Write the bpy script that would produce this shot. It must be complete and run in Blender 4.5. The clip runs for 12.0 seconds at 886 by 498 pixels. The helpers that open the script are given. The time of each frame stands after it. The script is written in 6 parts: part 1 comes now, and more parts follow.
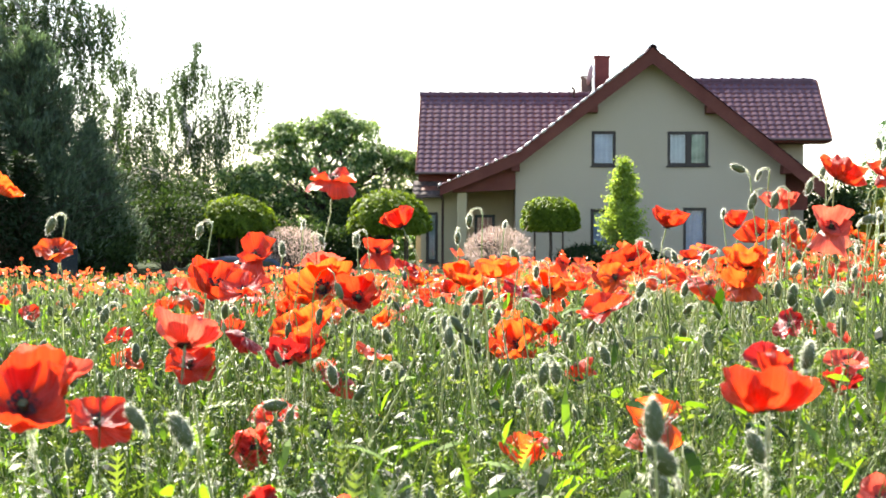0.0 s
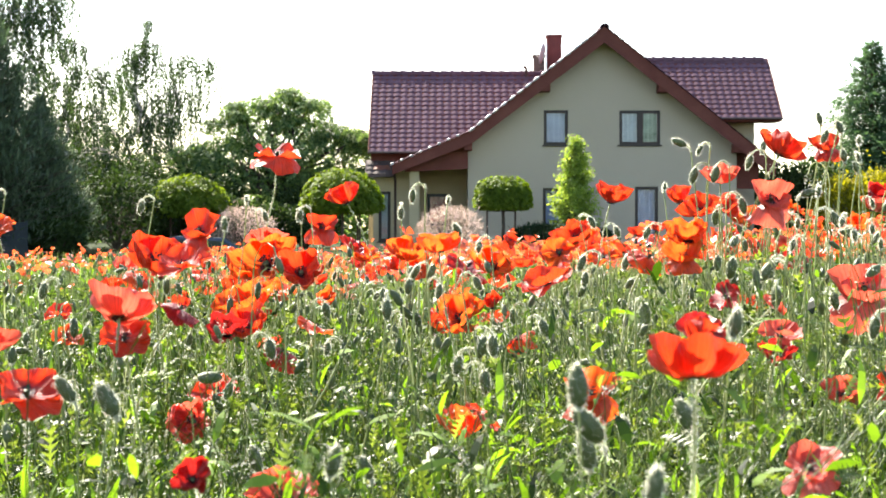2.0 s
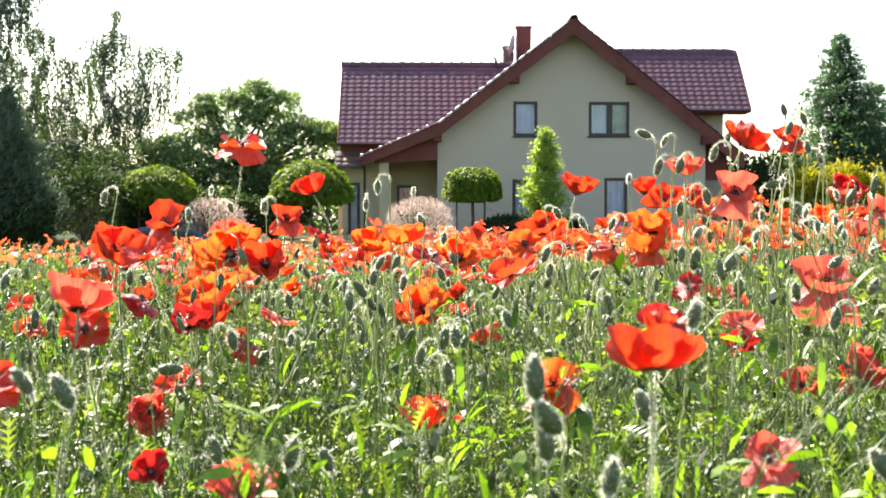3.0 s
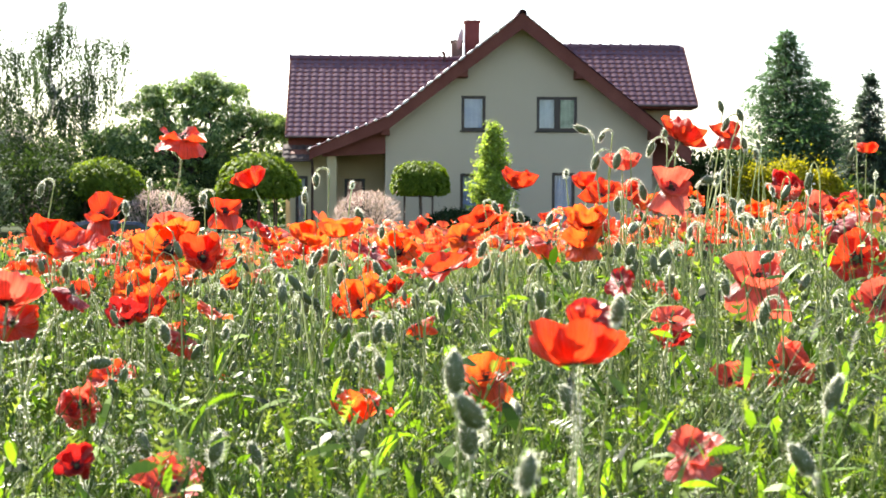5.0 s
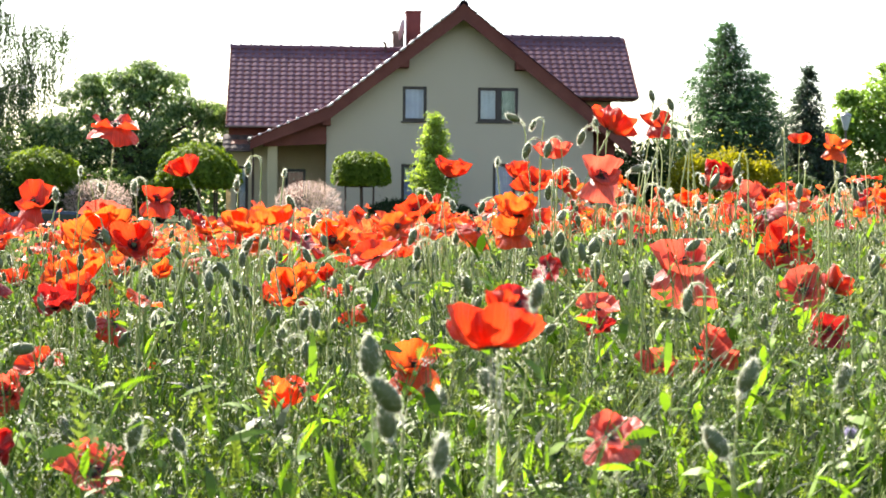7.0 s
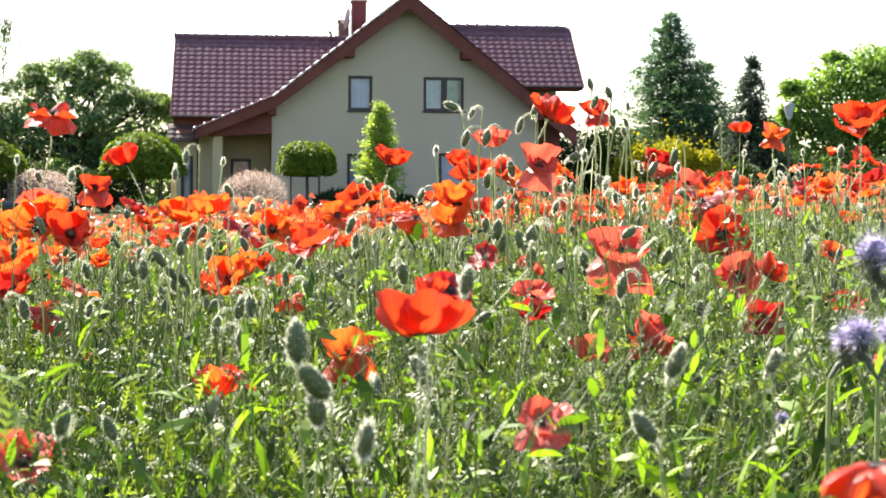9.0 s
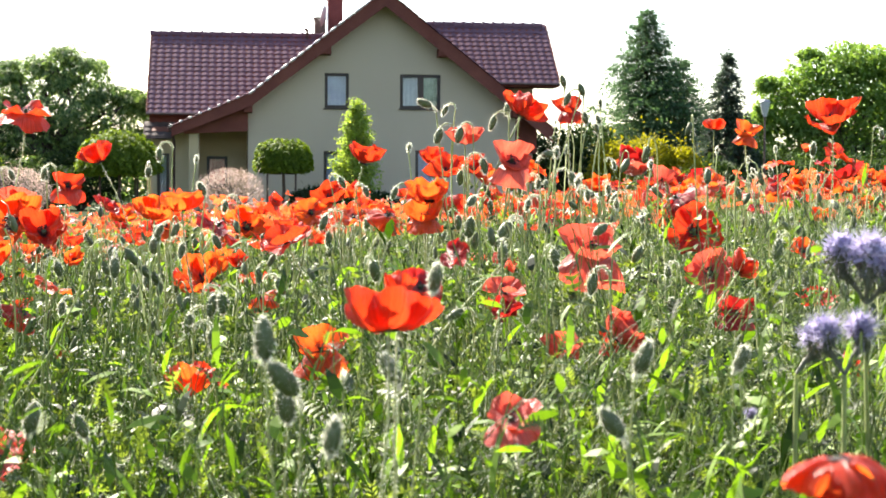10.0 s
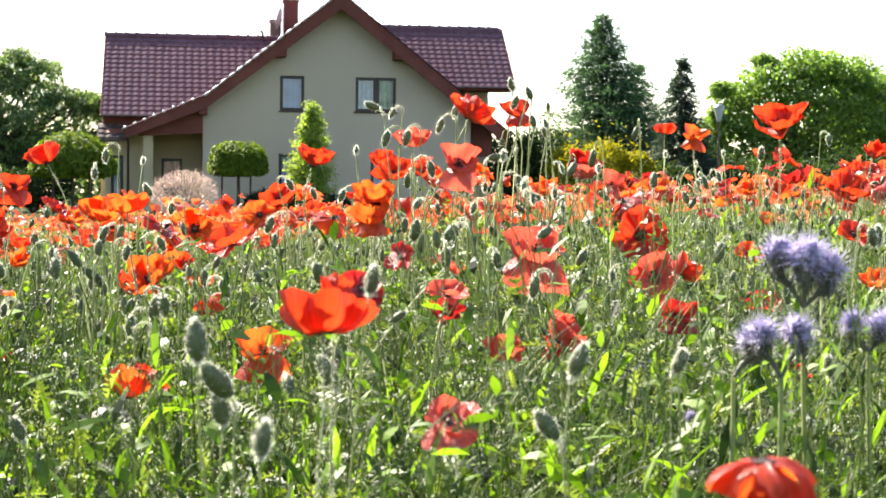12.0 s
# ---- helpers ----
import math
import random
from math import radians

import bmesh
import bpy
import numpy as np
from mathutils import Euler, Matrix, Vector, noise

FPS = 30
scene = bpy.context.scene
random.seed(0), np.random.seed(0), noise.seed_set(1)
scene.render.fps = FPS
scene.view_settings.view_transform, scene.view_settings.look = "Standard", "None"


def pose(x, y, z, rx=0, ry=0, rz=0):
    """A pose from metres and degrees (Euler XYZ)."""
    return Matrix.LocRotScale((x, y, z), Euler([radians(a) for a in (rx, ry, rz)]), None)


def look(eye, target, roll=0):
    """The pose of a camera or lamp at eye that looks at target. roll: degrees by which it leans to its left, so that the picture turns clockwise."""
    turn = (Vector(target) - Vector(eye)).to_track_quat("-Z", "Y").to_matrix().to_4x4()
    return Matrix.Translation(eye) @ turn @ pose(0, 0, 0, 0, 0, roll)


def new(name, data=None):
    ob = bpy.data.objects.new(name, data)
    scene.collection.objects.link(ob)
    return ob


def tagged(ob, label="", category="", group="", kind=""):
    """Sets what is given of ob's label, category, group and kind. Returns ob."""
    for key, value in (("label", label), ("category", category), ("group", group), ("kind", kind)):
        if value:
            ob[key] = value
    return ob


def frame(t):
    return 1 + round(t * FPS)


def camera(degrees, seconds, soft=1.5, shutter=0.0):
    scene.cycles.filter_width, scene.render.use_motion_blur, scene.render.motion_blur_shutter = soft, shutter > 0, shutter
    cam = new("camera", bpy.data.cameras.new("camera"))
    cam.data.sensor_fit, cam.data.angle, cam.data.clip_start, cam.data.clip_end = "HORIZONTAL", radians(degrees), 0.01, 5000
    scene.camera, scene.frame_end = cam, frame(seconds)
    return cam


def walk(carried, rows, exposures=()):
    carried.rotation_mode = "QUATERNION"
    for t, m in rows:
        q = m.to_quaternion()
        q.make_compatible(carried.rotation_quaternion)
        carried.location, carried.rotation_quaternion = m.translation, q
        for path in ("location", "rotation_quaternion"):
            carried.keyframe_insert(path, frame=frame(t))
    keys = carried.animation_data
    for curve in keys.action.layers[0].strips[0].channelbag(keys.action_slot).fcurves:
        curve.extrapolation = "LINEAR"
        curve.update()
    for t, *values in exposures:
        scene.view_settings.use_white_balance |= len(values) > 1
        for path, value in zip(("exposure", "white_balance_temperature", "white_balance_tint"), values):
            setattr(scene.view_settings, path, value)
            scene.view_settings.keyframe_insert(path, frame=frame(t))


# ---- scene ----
cam = camera(28.76, 12.0, soft=1.5)
PATH = [
    (0, pose(-0.0474, 0.0006, 0.7584, 89.987, -0.160, 1.628)),
    (0.5, pose(-0.0435, -0.0052, 0.7565, 89.877, -0.091, 1.311)),
    (1, pose(-0.0376, -0.0094, 0.7546, 89.738, -0.005, 0.953)),
    (1.5, pose(-0.0349, -0.0060, 0.7536, 89.504, -0.008, 0.553)),
    (2, pose(-0.0308, 0.0006, 0.7512, 89.309, -0.029, 0.073)),
    (2.5, pose(-0.0262, 0.0047, 0.7508, 89.151, -0.009, -0.503)),
    (3, pose(-0.0232, 0.0054, 0.7511, 89.017, -0.063, -0.931)),
    (5, pose(-0.0074, 0.0027, 0.7516, 88.824, -0.339, -2.649)),
    (5.5, pose(-0.0040, 0.0020, 0.7503, 88.784, -0.386, -3.134)),
    (6, pose(0.0000, 0.0000, 0.7500, 88.721, -0.415, -3.596)),
    (6.5, pose(0.0044, -0.0009, 0.7485, 88.620, -0.460, -4.091)),
    (7, pose(0.0076, -0.0017, 0.7476, 88.530, -0.479, -4.590)),
    (9, pose(0.0191, -0.0014, 0.7456, 88.200, -0.387, -6.371)),
    (9.5, pose(0.0225, -0.0042, 0.7459, 88.173, -0.305, -6.761)),
    (10, pose(0.0243, -0.0065, 0.7455, 88.115, -0.301, -7.136)),
    (10.5, pose(0.0275, -0.0071, 0.7456, 88.080, -0.442, -7.493)),
    (11, pose(0.0308, -0.0062, 0.7453, 88.179, -0.479, -7.863)),
    (11.5, pose(0.0331, -0.0064, 0.7452, 88.183, -0.520, -8.244)),
    (12, pose(0.0372, -0.0066, 0.7448, 88.237, -0.542, -8.608)),
]
EXPOSURES = [(0.0, 2.38, 6900, 10), (3.5, 2.33, 6900, 10), (6.0, 2.26, 6900, 10), (12.0, 2.2, 6900, 10)]
walk(cam, PATH, EXPOSURES)
cam.data.dof.use_dof = True
cam.data.dof.focus_distance = 3.6
cam.data.dof.aperture_fstop = 25.0

# ---- light ----
SUN_EL, SUN_AZ = 43.0, -30.0      # degrees above the horizon; from ahead (+y) towards the left
world = bpy.data.worlds.new("sky")
scene.world = world
world.use_nodes = True
wn = world.node_tree
sky = wn.nodes.new("ShaderNodeTexSky")
sky.sky_type = "NISHITA"
sky.sun_disc = False
sky.sun_elevation = radians(SUN_EL)
sky.sun_rotation = radians(SUN_AZ)
sky.dust_density = 1.2
sky.air_density = 1.0
sky.ozone_density = 1.0
bg = wn.nodes["Background"]
bg.inputs["Strength"].default_value = 0.085
wn.links.new(sky.outputs["Color"], bg.inputs["Color"])
sun_data = bpy.data.lights.new("sun", "SUN")
sun_data.energy = 5.0
sun_data.angle = radians(0.6)
sun_data.color = (1.0, 0.95, 0.86)
sun = new("sun", sun_data)
_az, _el = radians(SUN_AZ), radians(SUN_EL)
SUN_DIR = Vector((math.sin(_az) * math.cos(_el), math.cos(_az) * math.cos(_el), math.sin(_el)))
sun.matrix_world = look(SUN_DIR * 60, (0, 0, 0))


# ---- materials ----
def ramp(nt, src, stops):
    r = nt.nodes.new("ShaderNodeValToRGB")
    el = r.color_ramp.elements
    while len(el) < len(stops):
        el.new(0.5)
    for e, (p, c) in zip(el, stops):
        e.position, e.color = p, (*c, 1)
    nt.links.new(src, r.inputs["Fac"])
    return r.outputs["Color"]


def noise_node(nt, scale, detail=4.0, coords="Object"):
    tc = nt.nodes.new("ShaderNodeTexCoord")
    n = nt.nodes.new("ShaderNodeTexNoise")
    n.inputs["Scale"].default_value, n.inputs["Detail"].default_value = scale, detail
    nt.links.new(tc.outputs[coords], n.inputs["Vector"])
    return n.outputs["Fac"]


def mix_colour(nt, kind, fac, a, b):
    m = nt.nodes.new("ShaderNodeMix")
    m.data_type, m.blend_type = "RGBA", kind
    for sock, val in ((m.inputs["Factor"], fac), (m.inputs["A"], a), (m.inputs["B"], b)):
        if hasattr(val, "is_output"):
            nt.links.new(val, sock)
        else:
            sock.default_value = val if isinstance(val, float) else (*val, 1)
    return m.outputs["Result"]


def surface(name, low, high, scale, rough=0.7, fine=None, bump=0.0, bump_scale=None, vary=0.0, metal=0.0, spec=0.5):
    """A mineral, wood or metal surface: two colours mottled at two scales, with relief and a spread from piece to piece."""
    m = bpy.data.materials.new(name)
    m.use_nodes = True
    nt = m.node_tree
    b = nt.nodes["Principled BSDF"]
    c = ramp(nt, noise_node(nt, scale), [(0.3, low), (0.7, high)])
    f = noise_node(nt, fine or scale * 9, 6.0)
    c = mix_colour(nt, "MULTIPLY", 0.5, c, ramp(nt, f, [(0.25, (0.6, 0.6, 0.6)), (0.75, (1.15, 1.15, 1.15))]))
    if vary:
        info = nt.nodes.new("ShaderNodeObjectInfo")
        geo = nt.nodes.new("ShaderNodeNewGeometry")
        add = nt.nodes.new("ShaderNodeMath")
        add.operation = "FRACT"
        s = nt.nodes.new("ShaderNodeMath")
        nt.links.new(info.outputs["Random"], s.inputs[0])
        nt.links.new(geo.outputs["Random Per Island"], s.inputs[1])
        nt.links.new(s.outputs[0], add.inputs[0])
        c = mix_colour(nt, "MULTIPLY", 1.0, c, ramp(nt, add.outputs[0], [(0.0, (1 - vary,) * 3), (1.0, (1 + vary,) * 3)]))
    nt.links.new(c, b.inputs["Base Color"])
    b.inputs["Roughness"].default_value, b.inputs["Metallic"].default_value = rough, metal
    b.inputs["Specular IOR Level"].default_value = spec
    if bump:
        bn = nt.nodes.new("ShaderNodeBump")
        bn.inputs["Strength"].default_value, bn.inputs["Distance"].default_value = bump, 0.02
        nt.links.new(noise_node(nt, bump_scale or scale * 12, 6.0), bn.inputs["Height"])
        nt.links.new(bn.outputs["Normal"], b.inputs["Normal"])
    return m


def leafy(name, stops, glow, through_light=0.4, rough=0.5, scale=3.0, spec=0.4, per_object=False):
    """A leaf or petal: colour spread from leaf to leaf and blotched along it, letting light through."""
    m = bpy.data.materials.new(name)
    m.use_nodes = True
    nt = m.node_tree
    b = nt.nodes["Principled BSDF"]
    if per_object:
        info = nt.nodes.new("ShaderNodeObjectInfo")
        rnd = info.outputs["Random"]
    else:
        geo = nt.nodes.new("ShaderNodeNewGeometry")
        rnd = geo.outputs["Random Per Island"]
    n = len(stops)
    c = ramp(nt, rnd, [(i / max(1, n - 1), s) for i, s in enumerate(stops)])
    blot = ramp(nt, noise_node(nt, scale), [(0.3, (0.72, 0.72, 0.72)), (0.7, (1.15, 1.15, 1.15))])
    c = mix_colour(nt, "MULTIPLY", 0.8, c, blot)
    nt.links.new(c, b.inputs["Base Color"])
    b.inputs["Roughness"].default_value = rough
    b.inputs["Specular IOR Level"].default_value = spec
    t = nt.nodes.new("ShaderNodeBsdfTranslucent")
    nt.links.new(mix_colour(nt, "MULTIPLY", 1.0, c, glow) if max(glow) <= 1 else mix_colour(nt, "MIX", 0.6, c, tuple(g - 1 for g in glow)), t.inputs["Color"])
    mx = nt.nodes.new("ShaderNodeMixShader")
    mx.inputs["Fac"].default_value = through_light
    nt.links.new(b.outputs["BSDF"], mx.inputs[1])
    nt.links.new(t.outputs["BSDF"], mx.inputs[2])
    nt.links.new(mx.outputs["Shader"], nt.nodes["Material Output"].inputs["Surface"])
    return m


def petal_paint(name, stops, glow, through_light, near):
    """A silky poppy petal: reds that vary from petal to petal, fine veins from the centre out, a black blotch at the root."""
    m = bpy.data.materials.new(name)
    m.use_nodes = True
    nt = m.node_tree
    b = nt.nodes["Principled BSDF"]
    if near:
        rnd = nt.nodes.new("ShaderNodeObjectInfo").outputs["Random"]
    else:
        rnd = nt.nodes.new("ShaderNodeNewGeometry").outputs["Random Per Island"]
    n = len(stops)
    c = ramp(nt, rnd, [(i / max(1, n - 1), q) for i, q in enumerate(stops)])
    c = mix_colour(nt, "MULTIPLY", 0.6, c, ramp(nt, noise_node(nt, 4.0 if near else 30.0), [(0.3, (0.6, 0.5, 0.5)), (0.7, (1.15, 1.2, 1.2))]))
    g = mix_colour(nt, "MIX", 0.75, c, glow)
    if near:
        tc = nt.nodes.new("ShaderNodeTexCoord")
        sep = nt.nodes.new("ShaderNodeSeparateXYZ")
        nt.links.new(tc.outputs["Object"], sep.inputs[0])
        at = nt.nodes.new("ShaderNodeMath")
        at.operation = "ARCTAN2"
        nt.links.new(sep.outputs["Y"], at.inputs[0])
        nt.links.new(sep.outputs["X"], at.inputs[1])
        nz = nt.nodes.new("ShaderNodeTexNoise")
        nz.noise_dimensions = "1D"
        nz.inputs["Scale"].default_value, nz.inputs["Detail"].default_value = 14.0, 3.0
        nt.links.new(at.outputs[0], nz.inputs["W"])
        vein = ramp(nt, nz.outputs["Fac"], [(0.32, (0.66, 0.55, 0.55)), (0.62, (1.12, 1.12, 1.12))])
        c = mix_colour(nt, "MULTIPLY", 0.7, c, vein)
        g = mix_colour(nt, "MULTIPLY", 0.7, g, vein)
        ln = nt.nodes.new("ShaderNodeVectorMath")
        ln.operation = "LENGTH"
        nt.links.new(tc.outputs["Object"], ln.inputs[0])
        spot = ramp(nt, ln.outputs["Value"], [(0.10, (0.02, 0.012, 0.02)), (0.21, (1, 1, 1))])
        c = mix_colour(nt, "MULTIPLY", 1.0, c, spot)
        g = mix_colour(nt, "MULTIPLY", 1.0, g, spot)
        bn = nt.nodes.new("ShaderNodeBump")
        bn.inputs["Strength"].default_value, bn.inputs["Distance"].default_value = 0.5, 0.05
        nt.links.new(nz.outputs["Fac"], bn.inputs["Height"])
        nt.links.new(bn.outputs["Normal"], b.inputs["Normal"])
    nt.links.new(c, b.inputs["Base Color"])
    b.inputs["Roughness"].default_value = 0.4
    b.inputs["Specular IOR Level"].default_value = 0.55
    b.inputs["Sheen Weight"].default_value = 0.25 if near else 0.1
    b.inputs["Sheen Roughness"].default_value = 0.35
    b.inputs["Sheen Tint"].default_value = (1.0, 0.72, 0.66, 1)
    t = nt.nodes.new("ShaderNodeBsdfTranslucent")
    nt.links.new(g, t.inputs["Color"])
    mx = nt.nodes.new("ShaderNodeMixShader")
    mx.inputs["Fac"].default_value = through_light
    nt.links.new(b.outputs["BSDF"], mx.inputs[1])
    nt.links.new(t.outputs["BSDF"], mx.inputs[2])
    nt.links.new(mx.outputs["Shader"], nt.nodes["Material Output"].inputs["Surface"])
    return m


def plain_glass(name):
    m = bpy.data.materials.new(name)
    m.use_nodes = True
    b = m.node_tree.nodes["Principled BSDF"]
    b.inputs["Base Color"].default_value = (0.9, 0.95, 0.97, 1)
    b.inputs["Transmission Weight"].default_value = 1.0
    b.inputs["Roughness"].default_value = 0.02
    b.inputs["IOR"].default_value = 1.38
    return m


RENDER_WALL = surface("render_plaster", (0.475, 0.392, 0.288), (0.515, 0.43, 0.32), 0.35, 0.9, 220.0, 0.2, 90.0)
# yellower than RENDER_WALL: bounced light on the porch walls put into the colour
WARM_WALL = surface("bounce_warm_plaster", (0.50, 0.40, 0.24), (0.56, 0.46, 0.29), 0.5, 0.9, 220.0, 0.2, 90.0)
TILE = surface("glazed_clay_tile", (0.128, 0.072, 0.094), (0.162, 0.094, 0.118), 1.2, 0.85, 12.0, 0.12, 30.0, vary=0.12, spec=0.08)
TILE_OLD = surface("red_clay_tile", (0.20, 0.07, 0.045), (0.27, 0.10, 0.06), 1.5, 0.6, 12.0, 0.2, 30.0, vary=0.2)
DARK_ROOF = surface("weathered_dark_roof", (0.05, 0.045, 0.045), (0.08, 0.07, 0.065), 1.0, 0.8)
WOOD = surface("brown_stained_wood", (0.14, 0.044, 0.034), (0.19, 0.064, 0.048), 1.5, 0.8, 25.0, 0.2, 60.0, spec=0.15)
FRAME = surface("dark_brown_window_frame", (0.022, 0.012, 0.009), (0.034, 0.019, 0.014), 3.0, 0.45)
GUTTER = surface("brown_metal_gutter", (0.05, 0.025, 0.022), (0.075, 0.035, 0.03), 2.0, 0.35)
OLD_BRICK = surface("sooty_brown_brick", (0.075, 0.05, 0.045), (0.12, 0.085, 0.075), 2.5, 0.8, 20.0, 0.3, 40.0, vary=0.15)
BRICK = surface("red_chimney_brick", (0.15, 0.035, 0.03), (0.21, 0.055, 0.045), 2.5, 0.75, 20.0, 0.3, 40.0, vary=0.15)
CURTAIN = surface("white_net_curtain", (0.36, 0.40, 0.44), (0.46, 0.50, 0.54), 2.0, 0.9)
BLUE_BLIND = surface("blue_grey_blind", (0.27, 0.31, 0.44), (0.33, 0.38, 0.52), 2.0, 0.9)
# mottled green paints the trees' reflection in one pane
GREEN_REFLECTION = surface("green_tree_reflection", (0.06, 0.12, 0.08), (0.20, 0.30, 0.22), 3.0, 0.9)
RED_CURTAIN = surface("dull_red_curtain", (0.34, 0.10, 0.10), (0.42, 0.14, 0.13), 2.0, 0.9)
ROOM = surface("dim_room_wall", (0.10, 0.10, 0.10), (0.14, 0.14, 0.13), 1.0, 0.9)
GLASS = plain_glass("window_glass")
PALE_METAL = surface("pale_grey_metal", (0.55, 0.55, 0.56), (0.65, 0.65, 0.66), 4.0, 0.45)
ZINC = surface("dull_steel", (0.25, 0.25, 0.26), (0.33, 0.33, 0.34), 4.0, 0.4, metal=0.7)
POST_WOOD = surface("dark_timber_post", (0.06, 0.035, 0.025), (0.10, 0.06, 0.04), 4.0, 0.8)
FENCE = surface("dark_fence_mesh", (0.03, 0.04, 0.045), (0.05, 0.06, 0.065), 2.0, 0.7)
BARK = surface("grey_brown_bark", (0.06, 0.045, 0.033), (0.12, 0.09, 0.07), 3.0, 0.95, 20.0, 0.6, 25.0)
BIRCH_BARK = surface("pale_birch_bark", (0.10, 0.09, 0.08), (0.55, 0.52, 0.48), 4.0, 0.85, 12.0)
SOIL = surface("grassy_ground", (0.012, 0.018, 0.006), (0.03, 0.044, 0.013), 0.6, 0.95, 18.0, 0.8, 30.0, spec=0.05)

LEAF_MAPLE = leafy("maple_leaf", [(0.09, 0.15, 0.06), (0.17, 0.26, 0.10), (0.34, 0.46, 0.18)], (0.95, 1.0, 0.5), 0.55, rough=0.6, spec=0.2)
LEAF_GLOBE = leafy("globe_tree_leaf", [(0.10, 0.155, 0.015), (0.15, 0.22, 0.022), (0.21, 0.29, 0.035)], (0.98, 1.0, 0.3), 0.55, rough=0.6, spec=0.2)
LEAF_COLUMN = leafy("hornbeam_leaf", [(0.25, 0.35, 0.09), (0.33, 0.45, 0.11), (0.44, 0.54, 0.15)], (1.0, 1.0, 0.4), 0.6, rough=0.6, spec=0.2)
LEAF_BIRCH = leafy("birch_leaf", [(0.04, 0.07, 0.028), (0.065, 0.10, 0.038), (0.09, 0.135, 0.05)], (0.9, 1.0, 0.5), 0.32, rough=0.6, spec=0.2)
LEAF_PINE = leafy("pine_needles", [(0.07, 0.10, 0.065), (0.105, 0.145, 0.09), (0.15, 0.20, 0.12)], (0.85, 1.0, 0.6), 0.35, 0.6)
LEAF_FIR = leafy("fir_needles", [(0.035, 0.055, 0.042), (0.055, 0.08, 0.06), (0.08, 0.115, 0.082)], (0.85, 1.0, 0.6), 0.35, 0.7, spec=0.2)
LEAF_SPRUCE = leafy("spruce_needles", [(0.06, 0.11, 0.06), (0.09, 0.155, 0.08), (0.125, 0.205, 0.105)], (0.85, 1.0, 0.6), 0.42, 0.8, spec=0.1)
# border shrubs: shade of the taller trees is put into this dark leaf colour
LEAF_SHADED = leafy("shaded_shrub_leaf", [(0.028, 0.05, 0.018), (0.042, 0.07, 0.026), (0.065, 0.10, 0.036)], (0.9, 1.0, 0.4), 0.3, 0.75, spec=0.12)
LEAF_DARK = leafy("juniper_needles", [(0.016, 0.032, 0.014), (0.028, 0.05, 0.02)], (0.9, 1.0, 0.4), 0.15, 0.75, spec=0.12)
LEAF_OAK = leafy("far_tree_leaf", [(0.15, 0.245, 0.065), (0.205, 0.315, 0.085), (0.265, 0.39, 0.11)], (0.95, 1.0, 0.45), 0.55, rough=0.6, spec=0.2)
LEAF_YELLOW = leafy("golden_bush_leaf", [(0.22, 0.215, 0.018), (0.29, 0.275, 0.022), (0.37, 0.34, 0.028)], (1.0, 0.98, 0.3), 0.5, rough=0.6, spec=0.2)
LEAF_WILLOW = leafy("dappled_willow_leaf", [(0.26, 0.25, 0.18), (0.52, 0.42, 0.38), (0.72, 0.54, 0.52), (0.80, 0.68, 0.65)], (1.0, 0.9, 0.8), 0.45, rough=0.6, spec=0.2)
# near-black first stops paint shaded gaps into the leaf colours of HERB and HERB_GREY
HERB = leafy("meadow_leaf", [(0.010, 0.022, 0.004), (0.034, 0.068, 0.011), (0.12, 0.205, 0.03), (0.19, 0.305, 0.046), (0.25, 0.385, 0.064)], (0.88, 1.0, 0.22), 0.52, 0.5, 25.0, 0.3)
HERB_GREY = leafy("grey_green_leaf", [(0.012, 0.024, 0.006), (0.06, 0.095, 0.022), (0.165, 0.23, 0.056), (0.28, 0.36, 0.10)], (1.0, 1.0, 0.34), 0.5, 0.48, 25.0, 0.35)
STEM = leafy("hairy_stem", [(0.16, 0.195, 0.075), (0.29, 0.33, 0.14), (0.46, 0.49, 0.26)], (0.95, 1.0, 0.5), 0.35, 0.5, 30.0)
# darker copy of STEM: shade among the near stems, put into the colour
STEM_SHADED = leafy("shaded_green_stem", [(0.04, 0.07, 0.012), (0.10, 0.15, 0.03), (0.18, 0.245, 0.062)], (0.95, 1.0, 0.35), 0.35, 0.5, 30.0)
CALYX = leafy("bristly_grey_calyx", [(0.07, 0.075, 0.05), (0.11, 0.115, 0.08), (0.15, 0.14, 0.11)], (0.9, 1.0, 0.6), 0.15, 0.6, 60.0)
BUD = leafy("hairy_bud", [(0.06, 0.08, 0.03), (0.09, 0.11, 0.045), (0.125, 0.145, 0.065)], (0.9, 1.0, 0.5), 0.12, 0.55, 120.0)
HAIR = leafy("pale_hairs", [(0.68, 0.69, 0.58), (0.82, 0.82, 0.74)], (1.0, 1.0, 0.94), 0.6, 0.35)
PETAL = petal_paint("poppy_petal", [(0.40, 0.010, 0.010), (0.52, 0.014, 0.010), (0.60, 0.024, 0.012), (0.66, 0.042, 0.016)], (0.93, 0.068, 0.014), 0.42, True)
PETAL_ORANGE = petal_paint("orange_poppy_petal", [(0.62, 0.035, 0.010), (0.70, 0.06, 0.014)], (0.96, 0.15, 0.02), 0.52, True)
PETAL_CORAL = petal_paint("coral_poppy_petal", [(0.60, 0.06, 0.05), (0.68, 0.11, 0.085)], (0.93, 0.13, 0.07), 0.42, True)
PETAL_DARK = petal_paint("deep_red_poppy_petal", [(0.26, 0.006, 0.014), (0.38, 0.010, 0.016)], (0.66, 0.024, 0.016), 0.36, True)
